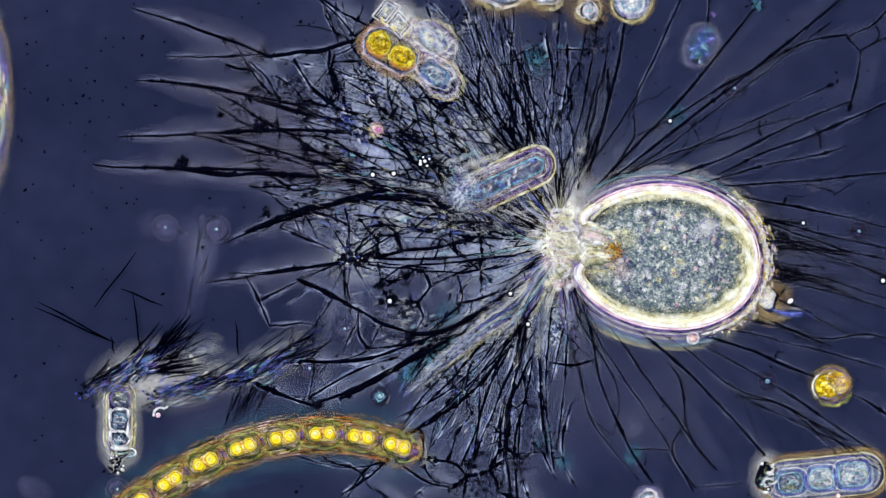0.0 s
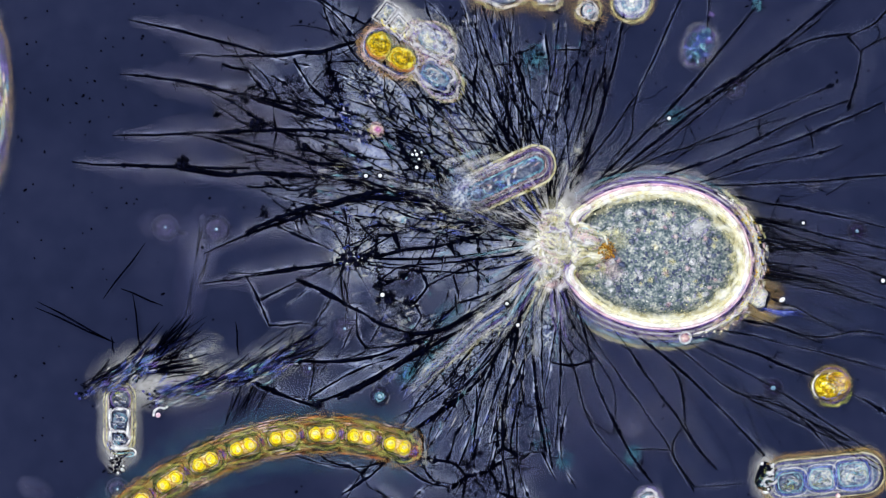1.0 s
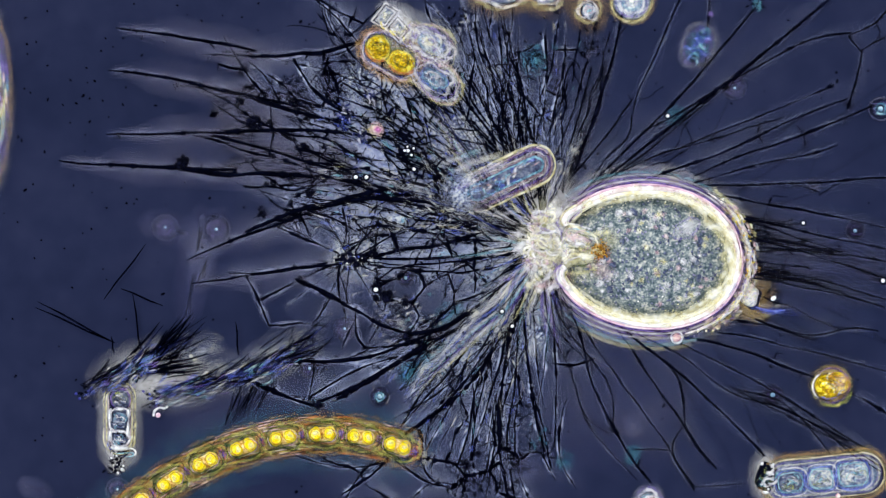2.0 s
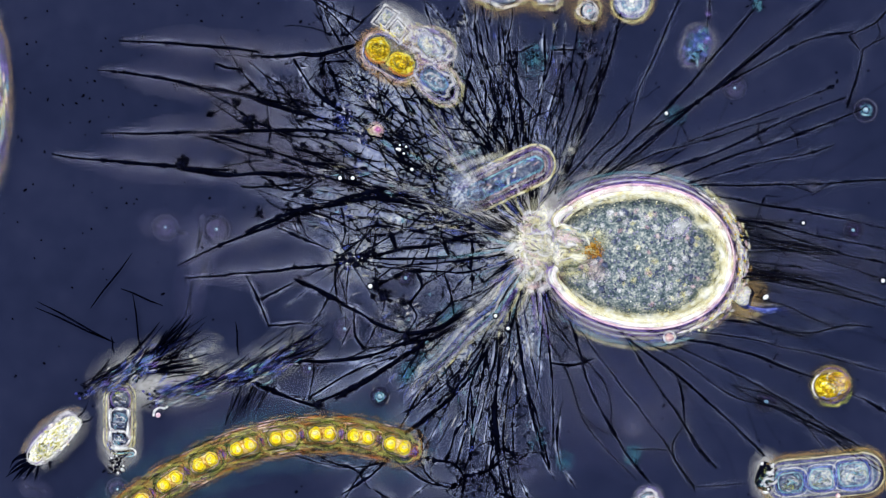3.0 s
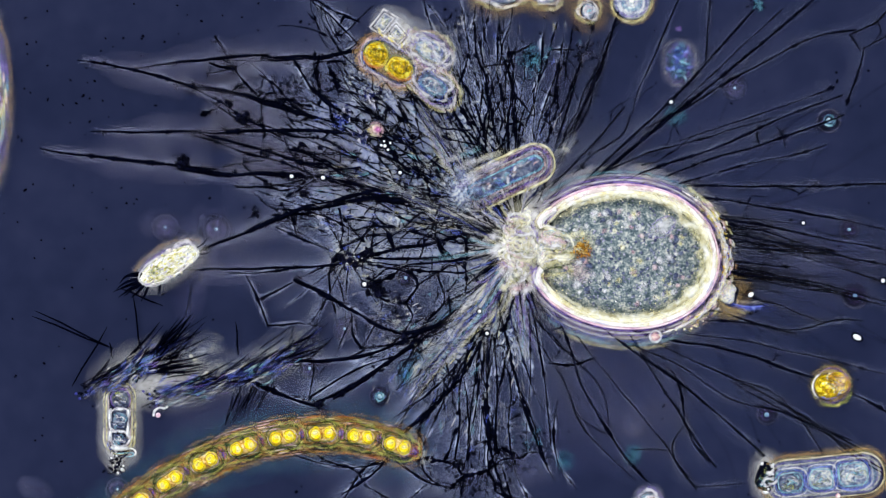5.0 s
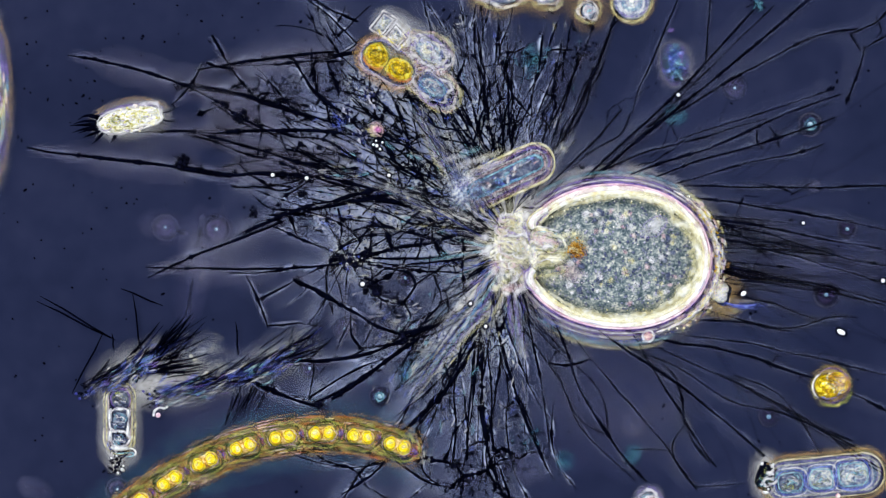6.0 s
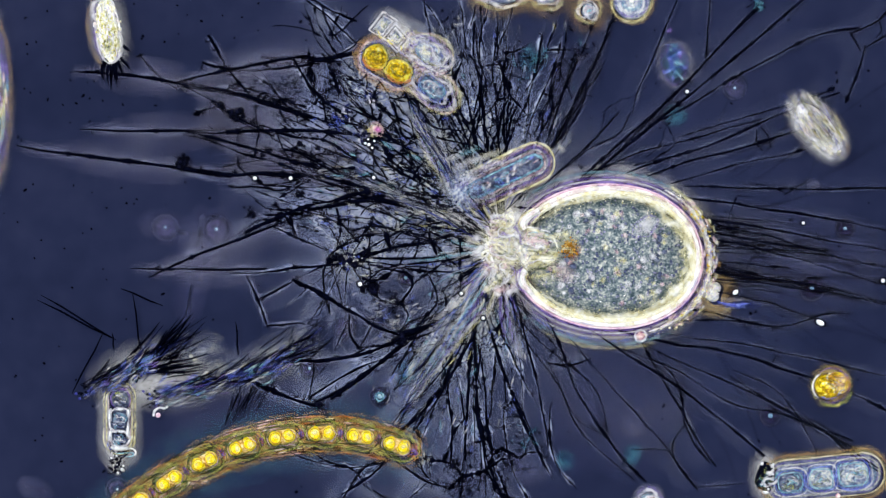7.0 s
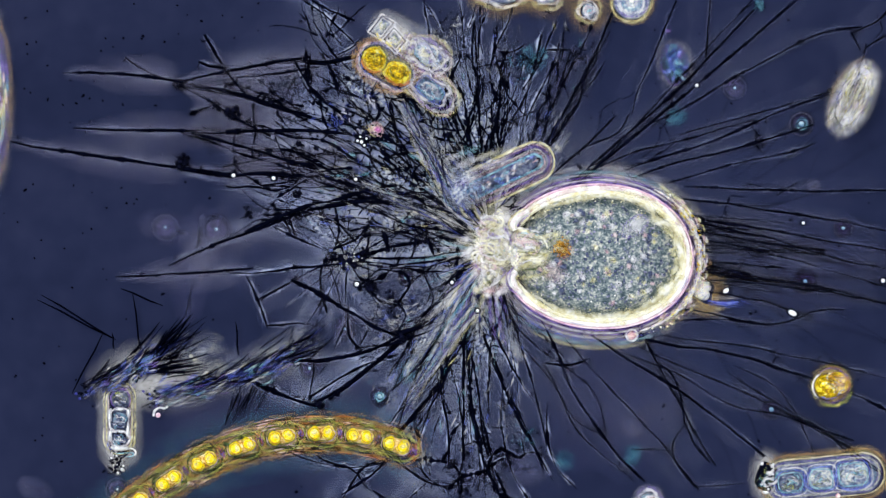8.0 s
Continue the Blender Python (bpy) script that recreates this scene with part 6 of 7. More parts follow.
for k, (ex, ey, rx, ry) in enumerate(((3, -44, 17, 17), (1, -6, 17, 22), (0, 26, 15, 14))):
    o = oval(ex, ey, rx, ry, 0, 36, .08, k, 2.6)
    c = part("cell", S(*dome(o, 18, 9, 0, .8, k)), BLUECELL, st)
    part("wall", S(*soft(oval(ex, ey, rx + 2.5, ry + 2.5, 0, 36, .08, k, 2.6), 3.5, 20, True, .4, .9)), SHADE, c)
    part("wall", S(*soft(o, 4.5 if k else 3, 21, True, .5, 1)), EDGE_W if k else EDGE_V, c)
    part("wall", S(*soft(oval(ex, ey, rx * .72, ry * .72, 0, 30, .12, k, 2.4), 2.6, 22, True, .5, .9)), SHADE, c)
    swirls("fold", c, ex, ey, rx * .85, ry * .85, 0, 23, (SHADE, EDGE_G if k == 0 else EDGE_A, EDGE_W, SHADE), 8, 60 + k, 3.4, 1)
for x, y, rx, ry in ((0, -26, 10, 4.5), (0, 43, 17, 6), (-16, 20, 4, 13), (16, -20, 4, 10), (15, 12, 4, 15), (-17, -14, 4, 13), (3, 14, 9, 3.5)):
    part("joint", S(*dome(oval(x, y, rx, ry, .05, 24, .2, int(abs(x) + y + 60), 2.6), 25, 6)), CRYSTAL, st, "bright bar between the cells")
for pts, wd, mat in (([(-12, 48), (-13, 56), (-10, 62)], 4, EDGE_W), ([(-8, 52), (4, 52), (18, 50), (28, 52), (24, 58), (10, 57)], 3.5, EDGE_A), ([(16, 42), (26, 44), (31, 50), (26, 57)], 4, EDGE_W),
                     ([(-8, 48), (6, 49), (20, 46), (28, 49)], 3, SHADE), ([(-20, 28), (-19, 38), (-14, 46)], 4, EDGE_I), ([(-12, 56), (0, 60), (14, 60), (24, 58)], 4, SHADE)):
    ln, w_ = curl(pts, (wd, wd), 24)
    part("cap", S(*soft(ln, w_, 30 if mat is EDGE_W else 28, False, 0, 1)), mat, st)
ft = thing("debris", 207, 821, "black granular debris at the foot of the clear cells", "debris")
sh, s2 = Shape(), Shape()
for i in range(46):
    (sh if i % 4 else s2).add(*ball(rng.normal(0, 6), rng.normal(0, 9), rng.uniform(4, 16), rng.uniform(1.4, 3), sides=6, rings=4, rough=.3, rng=rng))
part("clump", sh, CLOT, ft)
part("fleck_mass", s2, CRYSTAL, ft)
part("mucus_halo", S(*skirt(oval(0, 0, 11, 13), -4, 13, 5, 1, 6, 2, True)), GLOWGEL, ft)
ck = thing("crystal_hook", 284, 727, "small bright hooked crystal below the bristles", "crystal")
part("hook", S(*tube([(-12, 10), (-10, 0), (-2, -6), (8, -4), (14, -8)], [2, 2.4, 2.2, 1.8, 1.4], None, 6, 14)), CRYSTAL, ck)
part("blob", S(*ball(-4, 8, 8, 5, sides=8, rings=5)), ROSE, ck)

# bristle bundles: stiff dark needles
NEEDLE = S(*tube([(0, 0), (250, .5), (700, -.5), (1000, 0)], [.4, 1, 1, .3], None, 5)).mesh("needle", DARKBLUE)
NEEDLE_D = S(*tube([(0, 0), (300, -.6), (700, .6), (1000, 0)], [.4, 1, 1, .3], None, 5)).mesh("needle", DARK)


def needle(par, x, y, a, l, w, me=None, px=0, py=0):
    ob = part("needle", me or NEEDLE, None, par)
    ob.matrix_basis = Matrix.Translation(((x - px) / 1000, -(y - py) / 1000, rng.uniform(3, 26) / 1000)) @ Matrix.Rotation(a, 4, "Z") @ Matrix.Diagonal((l / 1000, w, w, 1))
    return ob


bun = thing("bristle_bundle", 340, 660, "dark blue bundle of stiff bristles with a pale halo", "bristles")
b_rng = np.random.RandomState(23)


def upper(s):
    """The line of the upper sheaf, from its matted head."""
    return 146 + 130 * s, 694 - 62 * s


def lower(s):
    """The line of the lower sheaf, curving up to its loose end."""
    return 268 + 270 * s, float(np.interp(s, [0, .1, .45, .8, 1], [714, 694, 674, 645, 612]))


for i in range(54):
    s = b_rng.uniform(0, 1)
    x, y = upper(s)
    needle(bun, x + b_rng.normal(0, 6), y + b_rng.normal(0, 7), radians(b_rng.normal(36, 9)), b_rng.uniform(50, 125), b_rng.uniform(.7, 1.8), NEEDLE if i % 5 < 2 else NEEDLE_D, 340, 660)
for i in range(12):
    needle(bun, 262 + b_rng.normal(0, 14), 650 + b_rng.normal(0, 8), radians(b_rng.normal(52, 8)), b_rng.uniform(60, 120), b_rng.uniform(1, 1.9), NEEDLE_D, 340, 660)
for i in range(16):
    needle(bun, 236 + b_rng.uniform(0, 60), 656 + b_rng.normal(0, 8), radians(b_rng.normal(10, 5)), b_rng.uniform(60, 110), b_rng.uniform(1, 2), NEEDLE_D, 340, 660)
for i in range(78):
    s = b_rng.uniform(0, 1) ** .8
    x, y = lower(s)
    needle(bun, x - 20 + b_rng.normal(0, 7), y + 8 + b_rng.normal(0, 6), radians(b_rng.normal(19 + 14 * s, 8)), b_rng.uniform(45, 100), b_rng.uniform(.7, 1.9), NEEDLE if i % 5 < 2 else NEEDLE_D, 340, 660)
for i in range(14):
    needle(bun, 395 + i * 4.5 + b_rng.normal(0, 4), 752 - i * 2 + b_rng.normal(0, 6), radians(b_rng.normal(66, 5)), b_rng.uniform(50, 110), 0.95, NEEDLE_D, 340, 660)
for i in range(8):
    needle(bun, 440 + b_rng.uniform(0, 130), 640 + b_rng.normal(0, 12), radians(b_rng.normal(48, 14)), b_rng.uniform(40, 80), 1.2, NEEDLE_D, 340, 660)
# glints, glow and darkness between the bristles, painted as soft streaks
for mat, cnt, wd, k_ in ((EDGE_W, 90, 4, .5), (EDGE_A, 50, 6, .5), (EDGE_I, 150, 7, .6), (SHADE, 240, 5, .9), (EDGE_V, 40, 6, .5)):
    sh = Shape()
    for i in range(cnt):
        up = i % 2
        s = b_rng.uniform(.2 if up else .05, .95) if i % 5 else b_rng.uniform(.5, .95) if up else b_rng.uniform(0, .3)
        x, y = (upper if up else lower)(s)
        a, l = radians(-b_rng.normal(34 if up else 18 + 14 * s, 12)), b_rng.uniform(6, 20)
        c_ = np.array([x - 340 + b_rng.normal(8, 10), y - 660 + b_rng.normal(0, 11)])
        sh.add(*soft(c_ + np.array([math.cos(a), math.sin(a)]) * l * np.linspace(-1, 1, 6)[:, None], wd * b_rng.uniform(.5, 1.2), b_rng.uniform(8, 34), False, 0, k_))
    tagged(part("fibre_mat", sh, mat, bun, "soft pale, blue and dark streaks among the bristles"), kind="stuff")
bl, b2 = Shape(), Shape()
for i in range(70):
    hx, hy = ((150, 692), (272, 706), (238, 664))[i % 3]
    (bl if i % 4 else b2).add(*ball(hx - 340 + b_rng.normal(0, 8), hy - 660 + b_rng.normal(0, 7), b_rng.uniform(5, 24), b_rng.uniform(1, 3), sides=6, rings=4, rx=b_rng.uniform(1.5, 5), turn=-.5 + b_rng.normal(0, .4)))
tagged(part("matted_core", bl, CLOT, bun, "matted dark roots"), kind="stuff")
tagged(part("matted_core", b2, INDIGO, bun, "matted blue roots"), kind="stuff")
for hx, hy, hrx, hry, tn_ in ((-105, -4, 62, 24, -.5), (-84, 14, 40, 26, 0), (-30, 20, 60, 20, -.15), (-24, -26, 60, 16, -.3), (-20, 22, 60, 16, -.15), (90, -2, 74, 15, -.25), (165, -34, 50, 16, -.35)):
    part("mucus_halo", S(*skirt(oval(hx, hy, hrx, hry, tn_, 40, .15, int(hrx)), -hry * .8, 34, 5, 1, 8, 1.5, True)), GLOWGEL if hx in (-105, -84, -30) else PALE, bun)

lf = thing("forked_bristle", 140, 575, "pair of dark bristles lying apart on the slide", "bristle")
needle(lf, 200, 605, radians(156), 150, 1.8, NEEDLE_D, 140, 575)
needle(lf, 205, 607, radians(152), 155, 1.8, NEEDLE_D, 140, 575)
needle(lf, 203, 625, radians(100), 30, 1.6, NEEDLE_D, 140, 575)
drift(lf, [(0, 140, 575), (3.2, 140, 575), (3.6, 138, 585, 2), (4.7, 135, 592, 3), (5.8, 142, 568, -2), (8, 143, 566, -3)])
for x, y, a, l, rows in ((204, 496, 53, 122, [(0, 204, 496), (1, 220, 480), (1.5, 227, 475), (2.8, 202, 496), (3.2, 190, 502), (3.6, 168, 606, -4), (4.7, 160, 628, 4), (6, 156, 642, 10), (8, 156, 642, 10)]),
                         (252, 526, -22, 80, None), (243, 575, 98, 110, None), (420, 600, 95, 60, None)):
    nd_ = thing("needle", x, y, "thin dark needle lying loose on the slide", "needle", "loose needles")
    needle(nd_, x - l / 2 * math.cos(radians(a)), y + l / 2 * math.sin(radians(a)), radians(a), l, 1.7, NEEDLE_D, x, y)
    if rows:
        drift(nd_, rows)

# cells along the far edge and at the side
big = thing("banded_cell", -57, 166, "large cell with rainbow-banded wall at the field's edge", "cell")
part("core", S(*dome(oval(0, 0, 42, 176, -.04, 60), 24, 8)), BLUECELL, big)
for off, w, mat, k_ in ((-3, 9, EDGE_W, .3), (4, 8, EDGE_V, .8), (10, 8, EDGE_R, .7), (16, 8, EDGE_Y, .7), (22, 8, EDGE_A, .5), (28, 9, EDGE_V, .4), (35, 10, EDGE_B, .4)):
    part("wall", S(*soft(oval(0, 0, 43 + off, 176 + off, -.04, 70), w, 28 - off * .4, True, .25, k_)), mat, big)
part("mucus_halo", S(*skirt(oval(0, 0, 60, 194, -.04, 60), 0, 30, 10, 1, 7, 2)), COAT, big)
for mat_, sd_ in ((EDGE_Y, 3), (EDGE_R, 4), (EDGE_A, 5), (EDGE_V, 6), (SHADE, 7)):
    q_ = np.random.RandomState(sd_)
    sh = Shape()
    for i in range(16):
        a_, g_ = q_.uniform(-1.2, 1.2), q_.uniform(0, 30)
        aa = np.linspace(a_ - .12, a_ + .12, 7)
        sh.add(*soft(np.column_stack([(43 + g_) * np.cos(aa), (176 + g_) * np.sin(aa)]), q_.uniform(5, 10), 30 + sd_, False, 0, .7))
    tagged(part("wall_tint", sh, mat_, big, "broken rainbow streaks"), kind="stuff")
rg = thing("ringed_cell", 1118, 2, "round cell with concentric cream and blue rings", "cell")
part("core", S(*dome(oval(0, 0, 33, 33), 10, 6)), GREYCELL, rg)
for r, w, m_ in ((36, 9, EDGE_Y), (29, 7, EDGE_V), (23, 8, EDGE_W), (16, 7, EDGE_A), (10, 7, EDGE_W)):
    part("ring", S(*soft(oval(0, 0, r, r), w, 14 - r * .05, True, .3, .55)), m_, rg)
part("centre", S(*ball(0, 0, 12, 5)), WHITE, rg)
part("mucus_halo", S(*skirt(oval(0, 0, 36, 36), -1, 10, 8, 1)), AMBERGEL, rg)
for x, y, rx, ry, m_ in ((1042, 20, 13, 14, PINK), (885, -6, 34, 14, FROTH), (965, -8, 22, 14, FROTH), (1148, 884, 13, 12, GREYCELL)):
    pc = thing("pale_cell", x, y, "pale refractile cell with a cream rim", "cell", "pale cells")
    part("core", S(*dome(oval(0, 0, rx, ry, 0, 36, .08, int(x)), 20, 8, 0, .6)), GREYCELL, pc)
    swirls("fold", pc, 0, 0, rx * .9, ry * .9, 0, 22, (EDGE_W, EDGE_A, EDGE_R, EDGE_W), 6, int(x), 6)
    part("wall", S(*soft(oval(0, 0, rx + 3, ry + 3, 0, 40, .08, int(x)), 10, 19, True, .4, .6)), EDGE_W, pc)
    part("wall", S(*soft(oval(0, 0, rx + 9, ry + 9, 0, 40, .08, int(x)), 9, 14, True, .4, .4)), EDGE_Y if y < 400 else EDGE_V, pc)
    part("mucus_halo", S(*skirt(oval(0, 0, rx + 6, ry + 6, 0, 40), -4, 26 if y < 400 else 14, 8, 1)), AMBERGEL if y < 400 else COAT, pc)

# blurred discs deep in the water
def ghost(x, y, r, rows=None, rings=1, core=3, bright=False):
    ob = thing("floating_cell", x, y, "faint round cell with a blue centre, out of focus", "cell", "faint floating cells")
    part("body", S(*skirt(oval(0, 0, r * .9, r * .9, 0, 32), -r * .6, 2, 3, 2.2, 6, .7, True, 0)), SHADE if core > 4 else GHOST, ob)
    part("tint", S(*soft(oval(0, 0, r * .5, r * .5, 0, 28), r * .5, 3.4, True, .1, .15)), EDGE_V, ob)
    for k in range(rings):
        part("ring", S(*skirt(oval(0, 0, r * (1 - .34 * k), r * (1 - .34 * k), 0, 32), -4, 4, 4, 3, 7, 1, False, .5)), EDGE_V if bright and k else GHOST, ob)
    if core:
        part("centre", S(*ball(0, 0, 4, core * .6)), AQUA, ob)
        part("ring", S(*soft(oval(0, 0, r * .96, r * .96, 0, 32), 7, 4.6, True, .2, .35)), SHADE, ob)
        part("ring", S(*soft(oval(0, 0, r * .6, r * .6, 0, 32), r * .7, 5, True, .2, .15)), GHOST, ob)
    if bright:
        part("ring", S(*soft(oval(0, 0, core, core, 0, 24), 6, 9, True, .2, .8)), EDGE_A, ob)
    if rows:
        drift(ob, rows)
    return ob


ghost(383, 406, 24, rings=2, core=4)
ghost(293, 403, 22, core=3)
ghost(610, 582, 20, core=4)
ghost(672, 702, 17, core=7, bright=True)
ghost(1300, 156, 20, core=4)
ghost(548, 652, 16, core=4)
ghost(208, 866, 20, rings=2, core=3)
ghost(718, 492, 14, core=5)
ghost(1515, 408, 16, [(0, 1520, 410), (8, 1492, 404)], core=5)
ghost(1360, 676, 17, [(0, 1358, 675), (1.5, 1370, 693), (3.5, 1353, 718), (4.5, 1355, 730), (6.5, 1362, 738), (8, 1365, 725)], core=7)
ghost(1600, 190, 20, [(0, 1620, 190), (1.5, 1572, 193), (3.5, 1518, 199), (4.5, 1486, 210), (6.5, 1428, 226), (7.4, 1440, 235), (8, 1418, 220)], core=9, bright=True)
ghost(1600, 525, 22, [(0, 1660, 530), (3.5, 1600, 530), (4.5, 1543, 525), (6.5, 1446, 518), (7, 1437, 510), (8, 1425, 498)], core=6)
vc = thing("vacuolate_cell", 1240, 80, "blurred oval cell with dark blue vacuoles and pale rim", "cell")
part("body", S(*skirt(oval(0, 0, 26, 36, .5, 48, .02, 5), -8, 14, 6, 2, 7, .9, True)), GHOST, vc)
part("rim", S(*soft(oval(0, 0, 29, 39, .5, 48, .02, 5), 14, 8, True, .4, .08)), EDGE_W, vc)
part("rim", S(*soft(oval(0, 0, 23, 33, .5, 48, .03, 5), 9, 8.4, True, .4, .4)), EDGE_V, vc)
part("filling", S(*faint(skirt(oval(0, 0, 16, 26, .5, 48, .04, 5), -5, 12, 9, 8.6, 7, 1.1, True), .6)), TEAL, vc)
for mat, cnt, wd in ((SHADE, 18, 12), (EDGE_I, 22, 13), (EDGE_A, 9, 8), (EDGE_V, 8, 9)):
    sh = Shape()
    for i in range(cnt):
        u, v_, a = rrng.normal(0, 8), rrng.normal(0, 16), rrng.uniform(0, 3.14)
        x, y = u * .88 - v_ * .48, u * .48 + v_ * .88
        sh.add(*soft(np.array([x, y]) + np.array([math.cos(a), math.sin(a)]) * rrng.uniform(4, 9) * np.linspace(-1, 1, 6)[:, None], wd * rrng.uniform(.6, 1.2), 10 + rrng.uniform(0, 6), False, 0, .8))
    tagged(part("vacuole_mass", sh, mat, vc, "blurred blue vacuoles"), kind="stuff")
for vx, vy, vr in ((-6, 14, 8), (4, 0, 6)):
    part("ring", S(*soft(oval(vx, vy, vr, vr, 0, 24), 5, 18, True, .3, .25)), EDGE_A, vc)
    part("centre", S(*skirt(oval(vx, vy, 3, 3, 0, 14), -2, 3, 19, 18, 5, 1, True)), EDGE_A, vc)
drift(vc, [(0, 1240, 82), (1.5, 1236, 82), (3.5, 1232, 84, 8), (4.5, 1212, 108, 20), (6.5, 1194, 114, 30), (8, 1194, 114, 34)])

# bright granules that ride along the strands
def bead(x, y, r, rows, label="tiny bright refractile granule on a strand", long=1.0, turn=0.0):
    ob = thing("granule", x, y, label, "granule", "bright granules", .02)
    part("bead", S(*ball(0, 0, 8, r, sides=10, rings=6, rx=r * long, turn=turn)), GLINT, ob)
    part("dark_rim", S(*tube(oval(0, 0, (r + 1) * long, r + 1, turn, 18, .1, int(x)), 1.7, 2, 6, 7, True)), DARK, ob)
    if rows:
        drift(ob, rows)


bead(660, 310, 3.6, [(0, 660, 310), (1.5, 640, 313), (3.5, 583, 316), (4.5, 537, 314), (6.5, 468, 310), (7, 452, 316), (8, 414, 311)])
bead(697, 308, 3.6, [(0, 697, 308), (1.5, 661, 313), (3.5, 612, 316), (4.5, 586, 315), (6.5, 529, 316), (7, 515, 316), (8, 485, 316)])
bead(1185, 215, 3.2, [(0, 1185, 215), (1.5, 1182, 208), (3.5, 1178, 198), (4.5, 1182, 188), (6.5, 1207, 165), (7, 1215, 163), (8, 1232, 152)])
bead(1420, 395, 2.7, None)
bead(1561, 497, 4.0, None)
bead(900, 520, 3.2, [(0, 903, 520), (1.5, 893, 545), (3.5, 870, 560), (8, 800, 500)])
bead(934, 574, 3.2, [(0, 934, 574), (1.5, 910, 576), (3.5, 890, 585), (4.5, 866, 592), (6.5, 858, 570), (8, 845, 550)])
bead(690, 533, 4.0, [(0, 690, 533), (3.5, 652, 505), (6.5, 640, 503), (8, 632, 503)])
bead(735, 285, 3.2, [(0, 752, 286), (1.5, 730, 270), (3.5, 700, 264), (4.5, 688, 260), (6.5, 660, 258), (8, 640, 252)])
bead(745, 292, 3.2, [(0, 744, 291), (1.5, 735, 299), (3.5, 726, 301), (6.5, 676, 313), (8, 630, 318)])
for ox, oy, r_ in ((8, -6, 2.2), (-8, -2, 2.6), (4, 6, 2.4), (-3, -9, 2.0)):
    bead(752 + ox, 288 + oy, r_, [(0, 752 + ox, 288 + oy), (1.5, 731 + ox, 272 + oy), (3.5, 704 + ox, 265 + oy), (4.5, 690 + ox, 261 + oy), (6.5, 662 + ox, 258 + oy), (8, 641 + ox, 252 + oy)])
bead(1600, 590, 4.8, [(0, 1720, 600), (2.8, 1600, 592), (3.5, 1561, 590), (4.5, 1528, 598), (6.5, 1470, 580), (7, 1450, 571), (8, 1401, 554)], "bright angular granule pulled along a strand", 1.7, .5)

# fine dust on the slide
dust = Shape()
drng = np.random.RandomState(77)
for i in range(290):
    x, y = drng.uniform(-20, 1590), drng.uniform(-20, 900)
    if drng.uniform() < .25:
        x, y = drng.uniform(30, 560), drng.uniform(0, 480)
    dust.add(*ball(x - 784, y - 441, 1.2, (r_ := drng.choice([1.1, 1.5, 2.0, 2.6], p=[.42, .34, .18, .06])), 1, 8, 4, rx=r_ * drng.choice([1, 1.1, 1.3, 2]), turn=drng.uniform(0, 3)))
dsp = new("dust", dust.mesh("dust", SPECK))
tagged(dsp, "fine dark specks scattered over the slide", "dust", kind="stuff")
# faint grey fans on the free side
for x, y, rx, ry, tn in ((345, 470, 16, 95, .15), (372, 440, 8, 60, .3), (300, 405, 40, 14, .3)):
    sl = thing("grey_patch", x, y, "faint grey patch on the slide", "slime", "slime patches")
    part("film", S(*skirt(oval(0, 0, rx, ry, tn, 40, .06, int(x)), -min(rx, ry) * .7, 22, .9, .5, 8, 1.4, True)), GHOST, sl)
    tagged(sl, kind="stuff")


# blurred teal and violet smudges under the strands
for x, y, rx, ry, tn, mm in ((748, 640, 16, 52, .9, TEAL), (1120, 805, 8, 14, .3, TEAL), (1000, 815, 10, 10, .4, TEAL), (1121, 755, 14, 15, 0, GHOST), (1440, 330, 6, 5, 0, GHOST), (770, 600, 12, 40, .9, PALE), (62, 866, 26, 12, .2, GHOST), (945, 105, 16, 20, .3, TEAL),
                             (985, 135, 20, 30, 0, GHOST), (1195, 205, 14, 12, 0, TEAL), (930, 830, 30, 24, 0, GHOST), (790, 560, 14, 30, .9, TEAL)):
    sm = thing("smudge", x, y, "blurred bluish smudge under the net", "slime", "slime smudges")
    part("film", S(*skirt(oval(0, 0, rx, ry, tn, 36, .15, int(x)), -min(rx, ry) * .9, 10, 4.6, 4.0, 8, .9, True)), mm, sm)
    tagged(sm, kind="stuff")


# wide pale patches painted to lift the background's brightness
for x, y, rx, ry, tn in ((1090, 700, 110, 110, .5), (1420, 460, 120, 60, .1), (470, 740, 130, 50, -.2)):
    sm = thing("grey_patch", x, y, "wide faint grey haze painted between the strands", "slime", "slime patches")
    part("film", S(*faint(skirt(oval(0, 0, rx, ry, tn, 48, .06, int(x)), -min(rx, ry) * .6, 50, 1.0, .3, 9, 1.0, True), .5)), GHOST, sm)
    tagged(sm, kind="stuff")


